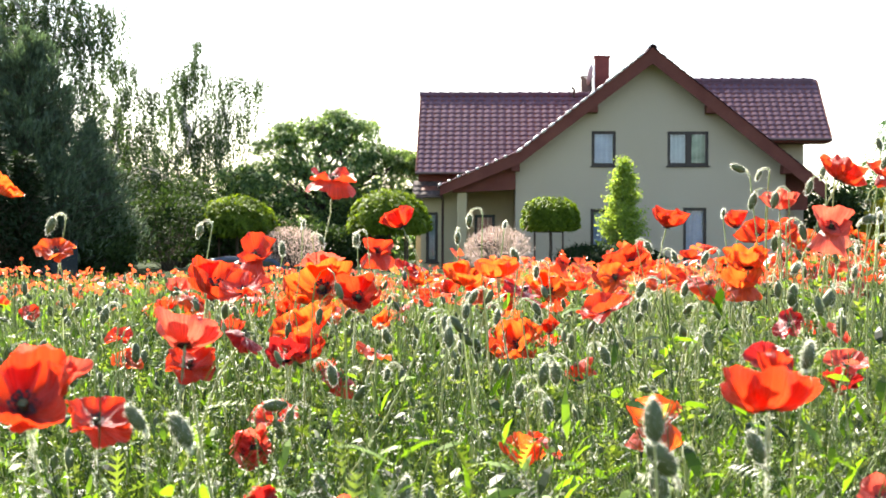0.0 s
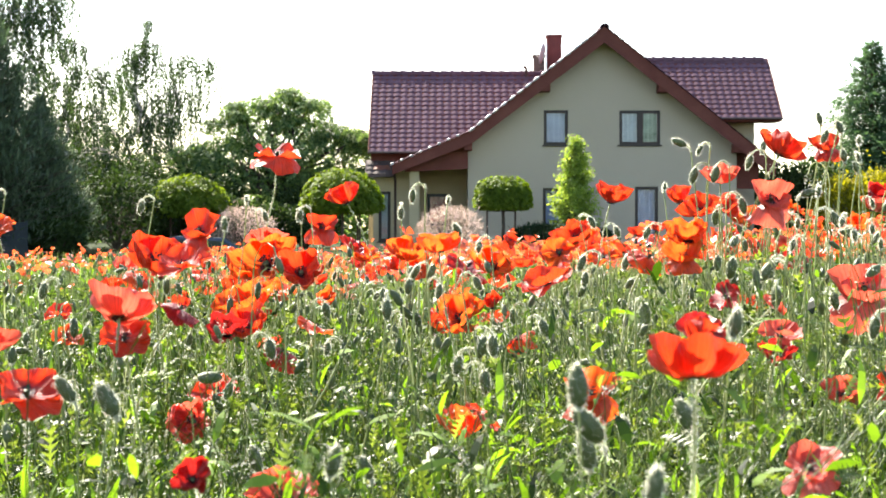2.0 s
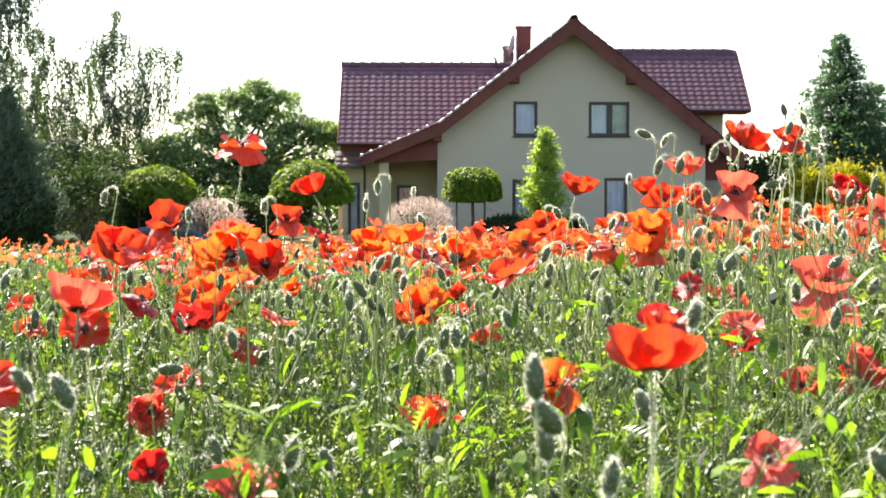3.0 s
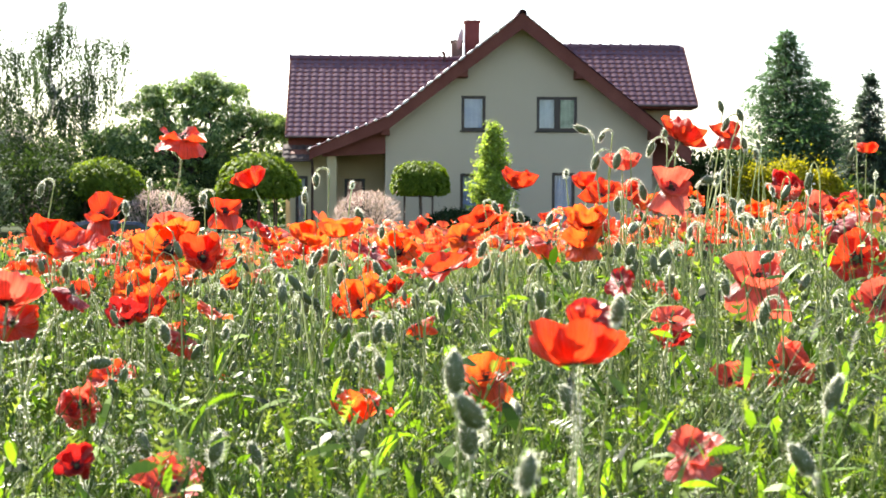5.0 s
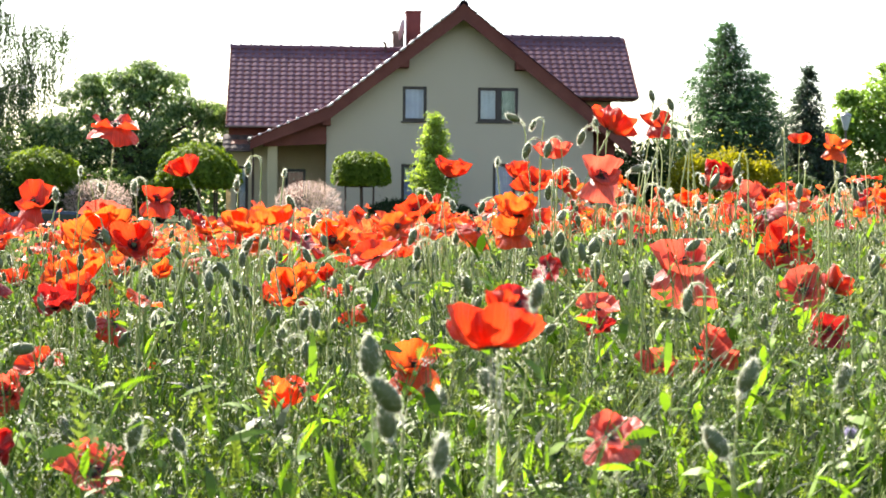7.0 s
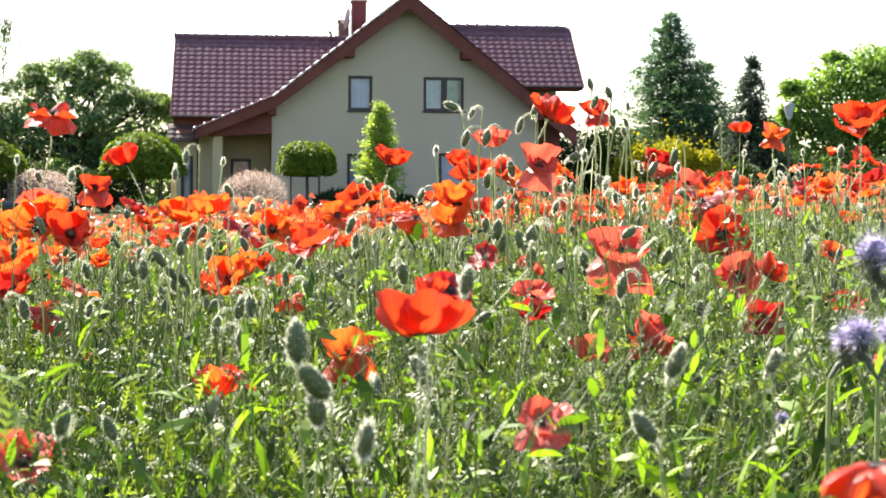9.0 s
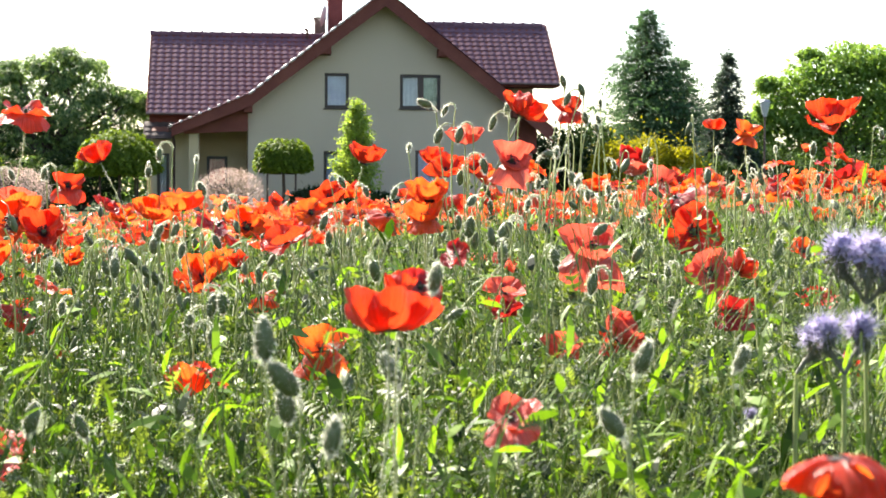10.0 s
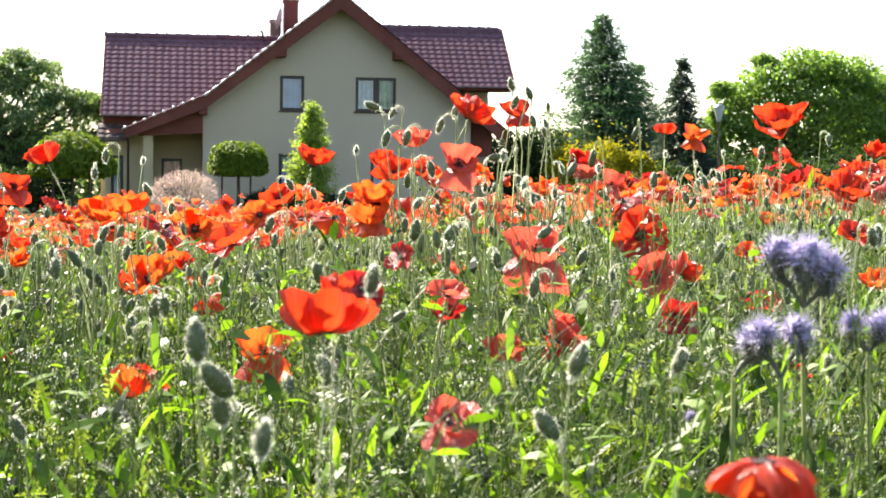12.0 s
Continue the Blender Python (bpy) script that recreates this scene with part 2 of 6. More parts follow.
PETAL_FAR = petal_paint("far_poppy_petal", [(0.46, 0.012, 0.010), (0.60, 0.025, 0.014), (0.72, 0.07, 0.03), (0.78, 0.17, 0.095)], (0.95, 0.16, 0.04), 0.5, False)
STAMEN = surface("black_stamens", (0.010, 0.008, 0.012), (0.025, 0.018, 0.022), 60.0, 0.7)
# pale base colour paints the sun's glints on the verge noses
VERGE_GLINT = surface("glint_pale_verge_cap", (0.52, 0.47, 0.46), (0.62, 0.57, 0.56), 3.0, 0.45, spec=1.0)
PHACELIA = leafy("lilac_florets", [(0.40, 0.36, 0.54), (0.52, 0.48, 0.66), (0.66, 0.62, 0.78)], (0.95, 0.9, 1.0), 0.4, 0.6)
CAR_PAINT = surface("blue_grey_car_paint", (0.04, 0.052, 0.075), (0.05, 0.064, 0.09), 1.0, 0.25)
CAR_GLASS = surface("tinted_car_glass", (0.02, 0.03, 0.04), (0.03, 0.04, 0.05), 1.0, 0.06)
LAMP_SHELL = surface("white_lamp_shade", (0.42, 0.43, 0.44), (0.5, 0.51, 0.52), 3.0, 0.4)


# ---- mesh helpers ----
def link_mesh(name, me, material, parent=None, label=""):
    if material and not me.materials:
        me.materials.append(material)
    ob = new(name, me)
    if parent is not None:
        ob.parent = parent
    if label:
        ob["label"] = label
    return ob


def part(name, bm, material, parent=None, label="", smooth=False):
    me = bpy.data.meshes.new(name)
    bmesh.ops.recalc_face_normals(bm, faces=bm.faces[:])
    if smooth:
        for f in bm.faces:
            f.smooth = True
    bm.to_mesh(me)
    bm.free()
    return link_mesh(name, me, material, parent, label)


def thing(name, at, label, category, group="", kind=""):
    ob = new(name)
    ob.location = at
    ob.empty_display_size = 0.1
    return tagged(ob, label, category, group, kind)


def array_mesh(name, verts, tris, smooth=True):
    """A triangle mesh from numpy arrays."""
    me = bpy.data.meshes.new(name)
    nv, nf = len(verts), len(tris)
    me.vertices.add(nv)
    me.vertices.foreach_set("co", np.asarray(verts, np.float32).ravel())
    me.loops.add(nf * 3)
    me.loops.foreach_set("vertex_index", np.asarray(tris, np.int32).ravel())
    me.polygons.add(nf)
    me.polygons.foreach_set("loop_start", np.arange(0, nf * 3, 3, dtype=np.int32))
    me.polygons.foreach_set("loop_total", np.full(nf, 3, np.int32))
    me.polygons.foreach_set("use_smooth", np.full(nf, smooth))
    me.update(calc_edges=True)
    me.validate()
    return me


def box(bm, x0, x1, y0, y1, z0, z1, bevel=0.0):
    r = bmesh.ops.create_cube(bm, size=1.0, matrix=Matrix.Translation(((x0 + x1) / 2, (y0 + y1) / 2, (z0 + z1) / 2)) @ Matrix.Diagonal((x1 - x0, y1 - y0, z1 - z0, 1)))
    if bevel:
        es = {e for v in r["verts"] for e in v.link_edges}
        bmesh.ops.bevel(bm, geom=list(es), offset=bevel, segments=1, affect="EDGES")
    return bm


def boxed(*dims, bevel=0.0):
    return box(bmesh.new(), *dims, bevel=bevel)


def prism(points, y0, y1, holes=()):
    """A slab in the xz plane from y0 to y1, its outline given by points, with rectangular holes (x0, x1, z0, z1) through it."""
    bm = bmesh.new()
    loops = [list(points)] + [[(a, c), (b, c), (b, d), (a, d)] for a, b, c, d in holes]
    edges = []
    for lp in loops:
        vs = [bm.verts.new((x, y0, z)) for x, z in lp]
        edges += [bm.edges.new((vs[i], vs[(i + 1) % len(vs)])) for i in range(len(vs))]
    bmesh.ops.triangle_fill(bm, use_beauty=True, use_dissolve=False, edges=edges)
    r = bmesh.ops.extrude_face_region(bm, geom=bm.faces[:])
    for v in r["geom"]:
        if isinstance(v, bmesh.types.BMVert):
            v.co.y = y1
    return bm


def slab(a, b, c, d, thick):
    """A sheet with the corners a, b, c, d and a thickness below it."""
    a, b, c, d = map(Vector, (a, b, c, d))
    n = (b - a).cross(d - a).normalized() * thick
    bm = bmesh.new()
    top = [bm.verts.new(p) for p in (a, b, c, d)]
    low = [bm.verts.new(p - n) for p in (a, b, c, d)]
    bm.faces.new(top)
    bm.faces.new(low[::-1])
    for i in range(4):
        bm.faces.new((top[i], low[i], low[(i + 1) % 4], top[(i + 1) % 4]))
    return bm


def tube_arrays(pts, radii, sides=6):
    """Vertices and triangles of a tapered tube along pts."""
    pts = np.asarray(pts, float)
    n = len(pts)
    d = np.gradient(pts, axis=0)
    d /= np.linalg.norm(d, axis=1, keepdims=True) + 1e-9
    ref = np.array([0.31, 0.95, 0.05])
    a = np.cross(d, ref)
    a /= np.linalg.norm(a, axis=1, keepdims=True) + 1e-9
    b = np.cross(d, a)
    ang = np.arange(sides) * 2 * np.pi / sides
    r = np.asarray(radii, float)[:, None, None]
    v = pts[:, None] + r * (a[:, None] * np.cos(ang)[None, :, None] + b[:, None] * np.sin(ang)[None, :, None])
    idx = np.arange(n * sides).reshape(n, sides)
    nx = np.roll(idx, -1, axis=1)
    t1 = np.stack([idx[:-1], nx[:-1], nx[1:]], -1).reshape(-1, 3)
    t2 = np.stack([idx[:-1], nx[1:], idx[1:]], -1).reshape(-1, 3)
    return v.reshape(-1, 3), np.concatenate([t1, t2])


class Heap:
    """Gathers vertices and triangles of many pieces for one mesh."""

    def __init__(self):
        self.v, self.t, self.n = [], [], 0

    def add(self, v, t):
        self.v.append(np.asarray(v, float))
        self.t.append(np.asarray(t, int) + self.n)
        self.n += len(v)

    def many(self, base_v, base_t, mats, places):
        """Copies of one small shape, turned by mats (N, 3, 3) and moved to places (N, 3)."""
        if len(places) == 0:
            return
        v = np.einsum("nij,vj->nvi", mats, base_v) + places[:, None]
        t = np.asarray(base_t)[None] + (np.arange(len(places)) * len(base_v))[:, None, None]
        self.add(v.reshape(-1, 3), t.reshape(-1, 3))

    def mesh(self, name, smooth=True):
        return array_mesh(name, np.concatenate(self.v), np.concatenate(self.t), smooth) if self.n else None


def turns(rng, n, up=0.0, spread=math.pi, scale=(1.0, 1.0), yaw=None):
    """Random turns: tilted by up to spread about a level axis, then yawed; scaled by chance."""
    tilt = up + (rng.random(n) - 0.5) * 2 * spread
    yaw = rng.random(n) * 2 * np.pi if yaw is None else yaw
    roll = (rng.random(n) - 0.5) * 1.6
    s = scale[0] + rng.random(n) * (scale[1] - scale[0])
    z = np.zeros(n)
    o = np.ones(n)
    cx, sx = np.cos(tilt), np.sin(tilt)
    cz, sz = np.cos(yaw), np.sin(yaw)
    cy, sy = np.cos(roll), np.sin(roll)
    rx = np.stack([o, z, z, z, cx, -sx, z, sx, cx], 1).reshape(-1, 3, 3)
    ry = np.stack([cy, z, sy, z, o, z, -sy, z, cy], 1).reshape(-1, 3, 3)
    rz = np.stack([cz, -sz, z, sz, cz, z, z, z, o], 1).reshape(-1, 3, 3)
    return (rz @ rx @ ry) * s[:, None, None]


# leaf outlines, stem at the origin, along +y
OVAL = (np.array([(0, 0, 0), (-0.32, 0.35, 0.06), (0.32, 0.35, 0.06), (-0.25, 0.75, 0.03), (0.25, 0.75, 0.03), (0, 1.05, -0.08)]),
        np.array([(0, 2, 1), (1, 2, 4), (1, 4, 3), (3, 4, 5)]))
LANCE = (np.array([(0, 0, 0), (-0.06, 0.3, 0.05), (0.06, 0.3, 0.05), (-0.05, 0.65, 0.03), (0.05, 0.65, 0.03), (0, 1.0, -0.12)]),
         np.array([(0, 2, 1), (1, 2, 4), (1, 4, 3), (3, 4, 5)]))
DIAMOND = (np.array([(0, 0, 0), (-0.34, 0.5, 0.08), (0.34, 0.5, 0.08), (0, 1.0, 0)]), np.array([(0, 2, 1), (1, 2, 3)]))
SPRAY = (np.array([(0, 0, 0), (-0.16, 0.35, -0.02), (0.16, 0.35, -0.02), (0, 1.0, 0.05)]), np.array([(0, 2, 1), (1, 2, 3)]))


def lobed():
    """A small cut leaf: a narrow blade with three pairs of side lobes."""
    v = [(0, 0, 0), (-0.035, 0.5, 0.03), (0.035, 0.5, 0.03), (0, 1.0, -0.15)]
    t = [(0, 2, 1), (1, 2, 3)]
    for y, w in ((0.14, 0.22), (0.36, 0.30), (0.60, 0.22)):
        for s in (-1, 1):
            k = len(v)
            v += [(0, y - 0.05, 0.03), (0, y + 0.10, 0.03), (s * w, y + 0.17, 0.08), (s * w * 0.7, y + 0.05, 0.02)]
            t += [(k, k + 3, k + 1), (k + 1, k + 3, k + 2)] if s > 0 else [(k, k + 1, k + 3), (k + 1, k + 2, k + 3)]
    return np.array(v), np.array(t)


def pinnate():
    """A feathered poppy leaf: a midrib with toothed side lobes."""
    v, t = [(0, 0, 0)], []
    for i in range(5):
        y = 0.15 + 0.17 * i
        w = 0.24 * math.sin(math.pi * (0.2 + 0.14 * i))
        k = len(v)
        zz = 0.1 * y - 0.25 * y * y
        v += [(0.02, y - 0.05, zz), (0.02, y + 0.05, zz), (w, y + 0.13, zz + 0.03), (-0.02, y - 0.05, zz), (-0.02, y + 0.05, zz), (-w, y + 0.13, zz + 0.03)]
        t += [(k, k + 2, k + 1), (k + 3, k + 4, k + 5)]
        t += [(k, k + 1, k + 4), (k, k + 4, k + 3)]
        if i:
            t += [(k - 5, k, k + 3), (k - 5, k + 3, k - 2)]
    k = len(v)
    v.append((0, 1.05, -0.2))
    t.append((k - 5, k, k - 2))
    t.append((0, 1, 4))
    return np.array(v), np.array(t)


PINNATE = pinnate()
LOBED = lobed()
NEEDLE = (SPRAY[0] * [0.55, 1, 1], SPRAY[1])
FROND = (SPRAY[0] * [0.78, 1, 1], SPRAY[1])


# ---- ground ----
def ground_z(x, y):
    """The field falls a little ahead of the path, swells to the right of it, and is level by the garden."""
    x, y = np.asarray(x, float), np.asarray(y, float)
    fade = np.clip((46.0 - y) / 14.0, 0.0, 1.0)
    f = np.clip((y - 4.0) / 12.0, 0.0, 1.0)
    dip = -0.14 * f * f * (3 - 2 * f)
    swell = 0.225 / (1 + np.exp(np.clip(-(x - 0.13 * y - 0.55) / 0.45, -40, 40))) * np.clip(y / 3.0, 0.0, 1.0)
    dip = dip - 0.07 / (1 + np.exp(np.clip((x + 1.2) / 0.5, -40, 40))) * f
    drive = -1.1 * np.exp(-((x + 9.0) / 4.0) ** 4 - ((y - 46.0) / 5.0) ** 4)   # a sunken drive left of the garden
    return (dip + swell + 0.012 * np.sin(x * 1.7 + y * 0.9)) * fade + drive


def build_ground():
    s = np.concatenate([-np.geomspace(2500, 12, 22), np.linspace(-11, 11, 45), np.geomspace(12, 2500, 22)])
    ys = np.concatenate([-np.geomspace(2500, 6, 16), np.linspace(-5, 60, 90), np.geomspace(64, 3000, 22)])
    gx, gy = np.meshgrid(s, ys)
    gz = ground_z(gx, gy)
    v = np.stack([gx, gy, gz], -1).reshape(-1, 3)
    n = len(s)
    i = np.arange(len(ys) - 1)[:, None] * n + np.arange(n - 1)[None]
    i = i.ravel()
    t = np.concatenate([np.stack([i, i + 1, i + n + 1], 1), np.stack([i, i + n + 1, i + n], 1)])
    ob = link_mesh("ground", array_mesh("ground", v, t), SOIL)
    tagged(ob, "dark earth and short grass under the meadow and garden", "ground", kind="structure")


build_ground()

# ---- house ----
WALL_Y, ROOF_Y = 63.4, 62.7
APEX = (5.74, 8.04)
KINK = (0.93, 4.27)
PORCH_END = (-1.95, 3.02)
RIGHT_END = (11.95, 3.10)


def gable_z(x):
    """Height of the front gable's roof over x."""
    if x < KINK[0]:
        a, b = PORCH_END, KINK
    elif x < APEX[0]:
        a, b = KINK, APEX
    else:
        a, b = APEX, RIGHT_END
    return a[1] + (b[1] - a[1]) * (x - a[0]) / (b[0] - a[0])


def tile_mesh():
    """One pantile: an S-shaped sheet 0.30 wide and 0.37 long with a lip at its lower edge."""
    xs = np.linspace(-0.15, 0.15, 8)
    prof = 0.0095 * np.sin((xs / 0.30 + 0.12) * 2 * np.pi) + 0.010
    rows = [(0.0, 0.010), (0.012, 0.014), (0.37, 0.002)]
    v = [(x, y, p + h) for y, h in rows for x, p in zip(xs, prof)]
    v = [(x, 0.0, p) for x, p in zip(xs, prof)] + v
    t = []
    for r in range(3):
        for i in range(7):
            a = r * 8 + i
            t += [(a, a + 1, a + 9), (a, a + 9, a + 8)]
    return array_mesh("tile", np.array(v), np.array(t))


def ridge_mesh():
    """A half-round ridge cap 0.40 long with a raised collar."""
    v, t = [], []
    ang = np.linspace(-0.35, math.pi + 0.35, 9)
    for x, r in ((0.0, 0.165), (0.07, 0.165), (0.075, 0.13), (0.40, 0.122)):
        v += [(x, r * math.cos(a), r * math.sin(a)) for a in ang]
    for k in range(3):
        for i in range(8):
            a = k * 9 + i
            t += [(a, a + 1, a + 10), (a, a + 10, a + 9)]
    return array_mesh("ridge_tile", np.array(v), np.array(t))


def verge_cap_mesh():
    """The rounded nose of a verge tile, its pale colour a painted sun glint."""
    bm = bmesh.new()
    bmesh.ops.create_icosphere(bm, subdivisions=2, radius=0.07)
    bmesh.ops.scale(bm, vec=(1.0, 0.8, 0.85), verts=bm.verts[:])
    for f in bm.faces:
        f.smooth = True
    me = bpy.data.meshes.new("verge_cap")
    bm.to_mesh(me)
    bm.free()
    me.materials.append(VERGE_GLINT)
    return me


TILE_ME, RIDGE_ME, CAP_ME = tile_mesh(), ridge_mesh(), verge_cap_mesh()
OLD_TILE_ME, SOOTY_TILE_ME = TILE_ME.copy(), TILE_ME.copy()
TILE_ME.materials.append(TILE)
OLD_TILE_ME.materials.append(TILE_OLD)
SOOTY_TILE_ME.materials.append(OLD_BRICK)
RIDGE_ME.materials.append(TILE)
house = thing("house", (5.7, WALL_Y, 0), "two-storey beige plastered house with purple-brown tiled roofs behind the garden", "house")
house_inv = Matrix.Translation((-5.7, -WALL_Y, 0))


def hpart(name, bm, mat, label="", parent=None, smooth=False):
    bm.transform(house_inv)
    return part(name, bm, mat, parent or house, label, smooth)


tile_jobs = []   # laid at the end of the file


def tiled_slope(roof, x0, x1, eave, ridge, keep, limit=300):
    """Remember a slope to be tiled: it rises from eave to ridge, both (y, z), between x0 and x1."""
    tile_jobs.append((roof, x0, x1, eave, ridge, keep, limit))


def lay_tiles():
    for roof, x0, x1, (ye, ze), (yr, zr), keep, limit in tile_jobs:
        run, rise = yr - ye, zr - ze
        length, ang = math.hypot(run, rise), math.atan2(zr - ze, yr - ye)
        rows, cols = int(length / 0.305) + 1, int((x1 - x0) / 0.278)
        made, rest = 0, Heap()
        bv = np.zeros(len(TILE_ME.vertices) * 3)
        TILE_ME.vertices.foreach_get("co", bv)
        bt = np.zeros(len(TILE_ME.loops), int)
        TILE_ME.loops.foreach_get("vertex_index", bt)
        bv, bt = bv.reshape(-1, 3), bt.reshape(-1, 3)
        rng = np.random.default_rng(5)
        for r in range(rows):
            for c in range(cols):
                s = -0.05 + r * 0.305
                x = x0 + 0.15 + c * 0.278
                y, z = ye + s * math.cos(ang), ze + s * math.sin(ang)
                if s + 0.08 > length or not keep(x, z):
                    continue
                wob = rng.normal(0, 0.25, 3)
                m = house_inv @ pose(x, y, z, math.degrees(ang) - 3.2 + wob[0], wob[1], wob[2])
                if made < limit:
                    ob = new("tile", TILE_ME)
                    ob.parent, ob.matrix_basis = roof, m
                    made += 1
                else:
                    mm = np.array(m)
                    rest.add(bv @ mm[:3, :3].T + mm[:3, 3], bt)
        if rest.n:
            tagged(link_mesh("upper_tiles", rest.mesh("upper_tiles"), TILE, roof), kind="stuff")


def ridge_row(roof, x0, x1, y, z):
    for i in range(int((x1 - x0) / 0.39)):
        ob = new("ridge_tile", RIDGE_ME)
        ob.parent, ob.matrix_basis = roof, house_inv @ pose(x0 + i * 0.39, y, z)


def verge_row(roof, a, b, y, flip):
    """Tiles along the sloping edge of the front gable from the low end a to the high end b, (x, z) each."""
    length, ang = math.hypot(b[0] - a[0], b[1] - a[1]), math.atan2(b[1] - a[1], abs(b[0] - a[0]))
    # glint-coloured caps on left slopes only, stretched into strokes on the steep one
    for i in range(int(length / 0.37) if a[0] < b[0] else 0):
        f = (i * 0.37) / length
        cap = new("verge_cap", CAP_ME)
        cap.parent, cap.matrix_basis = roof, house_inv @ pose(a[0] + (b[0] - a[0]) * f, y - 0.01, a[1] + (b[1] - a[1]) * f + 0.06, 0, -math.degrees(ang)) @ Matrix.Diagonal((1.0 if ang < 0.5 else 2.3, 1, 0.8, 1))
    for i in range(int(length / 0.305)):
        f = (i * 0.305) / length
        x, z = a[0] + (b[0] - a[0]) * f, a[1] + (b[1] - a[1]) * f
        for k in range(2):
            ob = new("verge_tile", TILE_ME)
            ob.parent = roof
            turn = pose(0, 0, 0, 0, 0, -90 if not flip else 90) @ pose(0, 0, 0, math.degrees(ang) - 3.0)
            ob.matrix_basis = house_inv @ pose(x, y + 0.13 + k * 0.278, z + 0.05) @ turn


def window_set(x0, x1, z0, z1, y, curtains, mullions=(), sill=True, name="window"):
    """A recessed window: frame, mullions, glass, sill and the curtains or painted reflection behind it."""
    w = new(name)
    w.parent = house
    w.matrix_basis = house_inv
    fw = 0.11
    bm = prism([(x0, z0), (x1, z0), (x1, z1), (x0, z1)], y + 0.05, y + 0.13,
               [(a + fw, b - fw, z0 + fw, z1 - fw)
                for i, (a, b) in enumerate(zip((x0, *mullions), (*mullions, x1)))])
    part("frame", bm, FRAME, w, "dark brown window frame")
    for i, (a, b) in enumerate(zip((x0, *mullions), (*mullions, x1))):
        ob = part("pane", boxed(a + 0.03, b - 0.03, y + 0.085, y + 0.095, z0 + 0.03, z1 - 0.03), GLASS, w)
        ob.visible_shadow = False
        bm = bmesh.new()
        n = 14
        va = [(a + (b - a) * k / n, y + 0.19 + 0.018 * math.sin(k * 2.1)) for k in range(n + 1)]
        lo = [bm.verts.new((x, yy, z0)) for x, yy in va]
        hi = [bm.verts.new((x, yy, z1)) for x, yy in va]
        for k in range(n):
            bm.faces.new((lo[k], lo[k + 1], hi[k + 1], hi[k]))
        part("curtain", bm, curtains[i % len(curtains)], w, smooth=True)
    if sill:
        part("sill", boxed(x0 - 0.06, x1 + 0.06, y - 0.07, y + 0.06, z0 - 0.05, z0, bevel=0.008), FRAME, w)
    return w


def build_house():
    win = {"a": (3.58, 4.47, 3.80, 5.08), "b": (6.35, 7.85, 3.81, 5.07), "c": (3.55, 4.40, 0.55, 2.23), "d": (6.93, 7.78, 0.05, 2.28)}
    # front gable wall with four openings
    zl, zr = gable_z(0.8) - 0.32, gable_z(10.65) - 0.32
    outline = [(0.8, -0.2), (10.65, -0.2), (10.65, zr), (APEX[0], APEX[1] - 0.36), (KINK[0] + 0.15, gable_z(KINK[0] + 0.15) - 0.34), (0.8, zl)]
    hpart("front_wall", prism(outline, WALL_Y, WALL_Y + 0.35, list(win.values())), RENDER_WALL)
    hpart("plinth", boxed(0.78, 10.67, WALL_Y - 0.03, WALL_Y - 0.002, -0.2, 0.02), DARK_ROOF)
    hpart("side_wall", boxed(0.8, 1.1, WALL_Y + 0.352, 70.0, -0.2, 3.6), WARM_WALL)
    hpart("side_wall", boxed(10.35, 10.65, WALL_Y + 0.352, 70.0, -0.2, 3.6), RENDER_WALL)
    hpart("back_wall", boxed(-2.4, 11.6, 71.6, 71.9, -0.2, 5.0), RENDER_WALL)
    window_set(*win["a"], WALL_Y, [BLUE_BLIND])
    # the right pane's sheet carries the painted reflection of trees
    window_set(*win["b"], WALL_Y, [CURTAIN, GREEN_REFLECTION], (7.12,))
    window_set(*win["c"], WALL_Y, [BLUE_BLIND])
    window_set(*win["d"], WALL_Y, [BLUE_BLIND], sill=False)
    for x0, x1, z0, z1 in win.values():
        hpart("room_wall", boxed(x0 - 0.4, x1 + 0.4, WALL_Y + 1.6, WALL_Y + 1.65, z0 - 0.3, z1 + 0.3), ROOM)
    # front gable roof: three slopes of boards and rafters with a bargeboard along the edge
    roof = new("gable_roof")
    roof.parent = house
    back = 70.5
    for (ax, az), (bx, bz) in ((PORCH_END, KINK), (KINK, APEX), (APEX, RIGHT_END)):
        far = 64.4 if bx > 11 else back
        if bx > 11:
            corner = slab((ax, ROOF_Y, az), (ax, back, az), (9.2, back, gable_z(9.2)), (9.2, ROOF_Y, gable_z(9.2)), -0.14)
            hpart("roof_deck", corner, WOOD, "", roof)
            hpart("roof_deck", slab((9.2, ROOF_Y, gable_z(9.2)), (9.2, far, gable_z(9.2)), (bx, far, bz), (bx, ROOF_Y, bz), -0.14), WOOD, "", roof)
        else:
            hpart("roof_deck", slab((ax, ROOF_Y, az), (ax, far, az), (bx, far, bz), (bx, ROOF_Y, bz), -0.14), WOOD, "", roof)
    edge = [PORCH_END, KINK, APEX, RIGHT_END]
    board = [(x, z + 0.02) for x, z in edge] + [(x, z - d) for (x, z), d in zip(edge[::-1], (0.53, 0.57, 0.45, 0.34))]
    hpart("bargeboard", prism(board, ROOF_Y - 0.045, ROOF_Y - 0.004), WOOD, "brown stained bargeboard", roof)
    # purlin ends that stick out of the gable under the edge
    for x, w in ((3.58, 0.40), (7.90, 0.40), (0.80, 0.30), (10.65, 0.40)):
        z = gable_z(x) - 0.33
        hpart("purlin", boxed(x - w / 2, x + w / 2, ROOF_Y + 0.02, WALL_Y + 0.002, z - 0.30, z + 0.02, bevel=0.01), WOOD, "", roof)
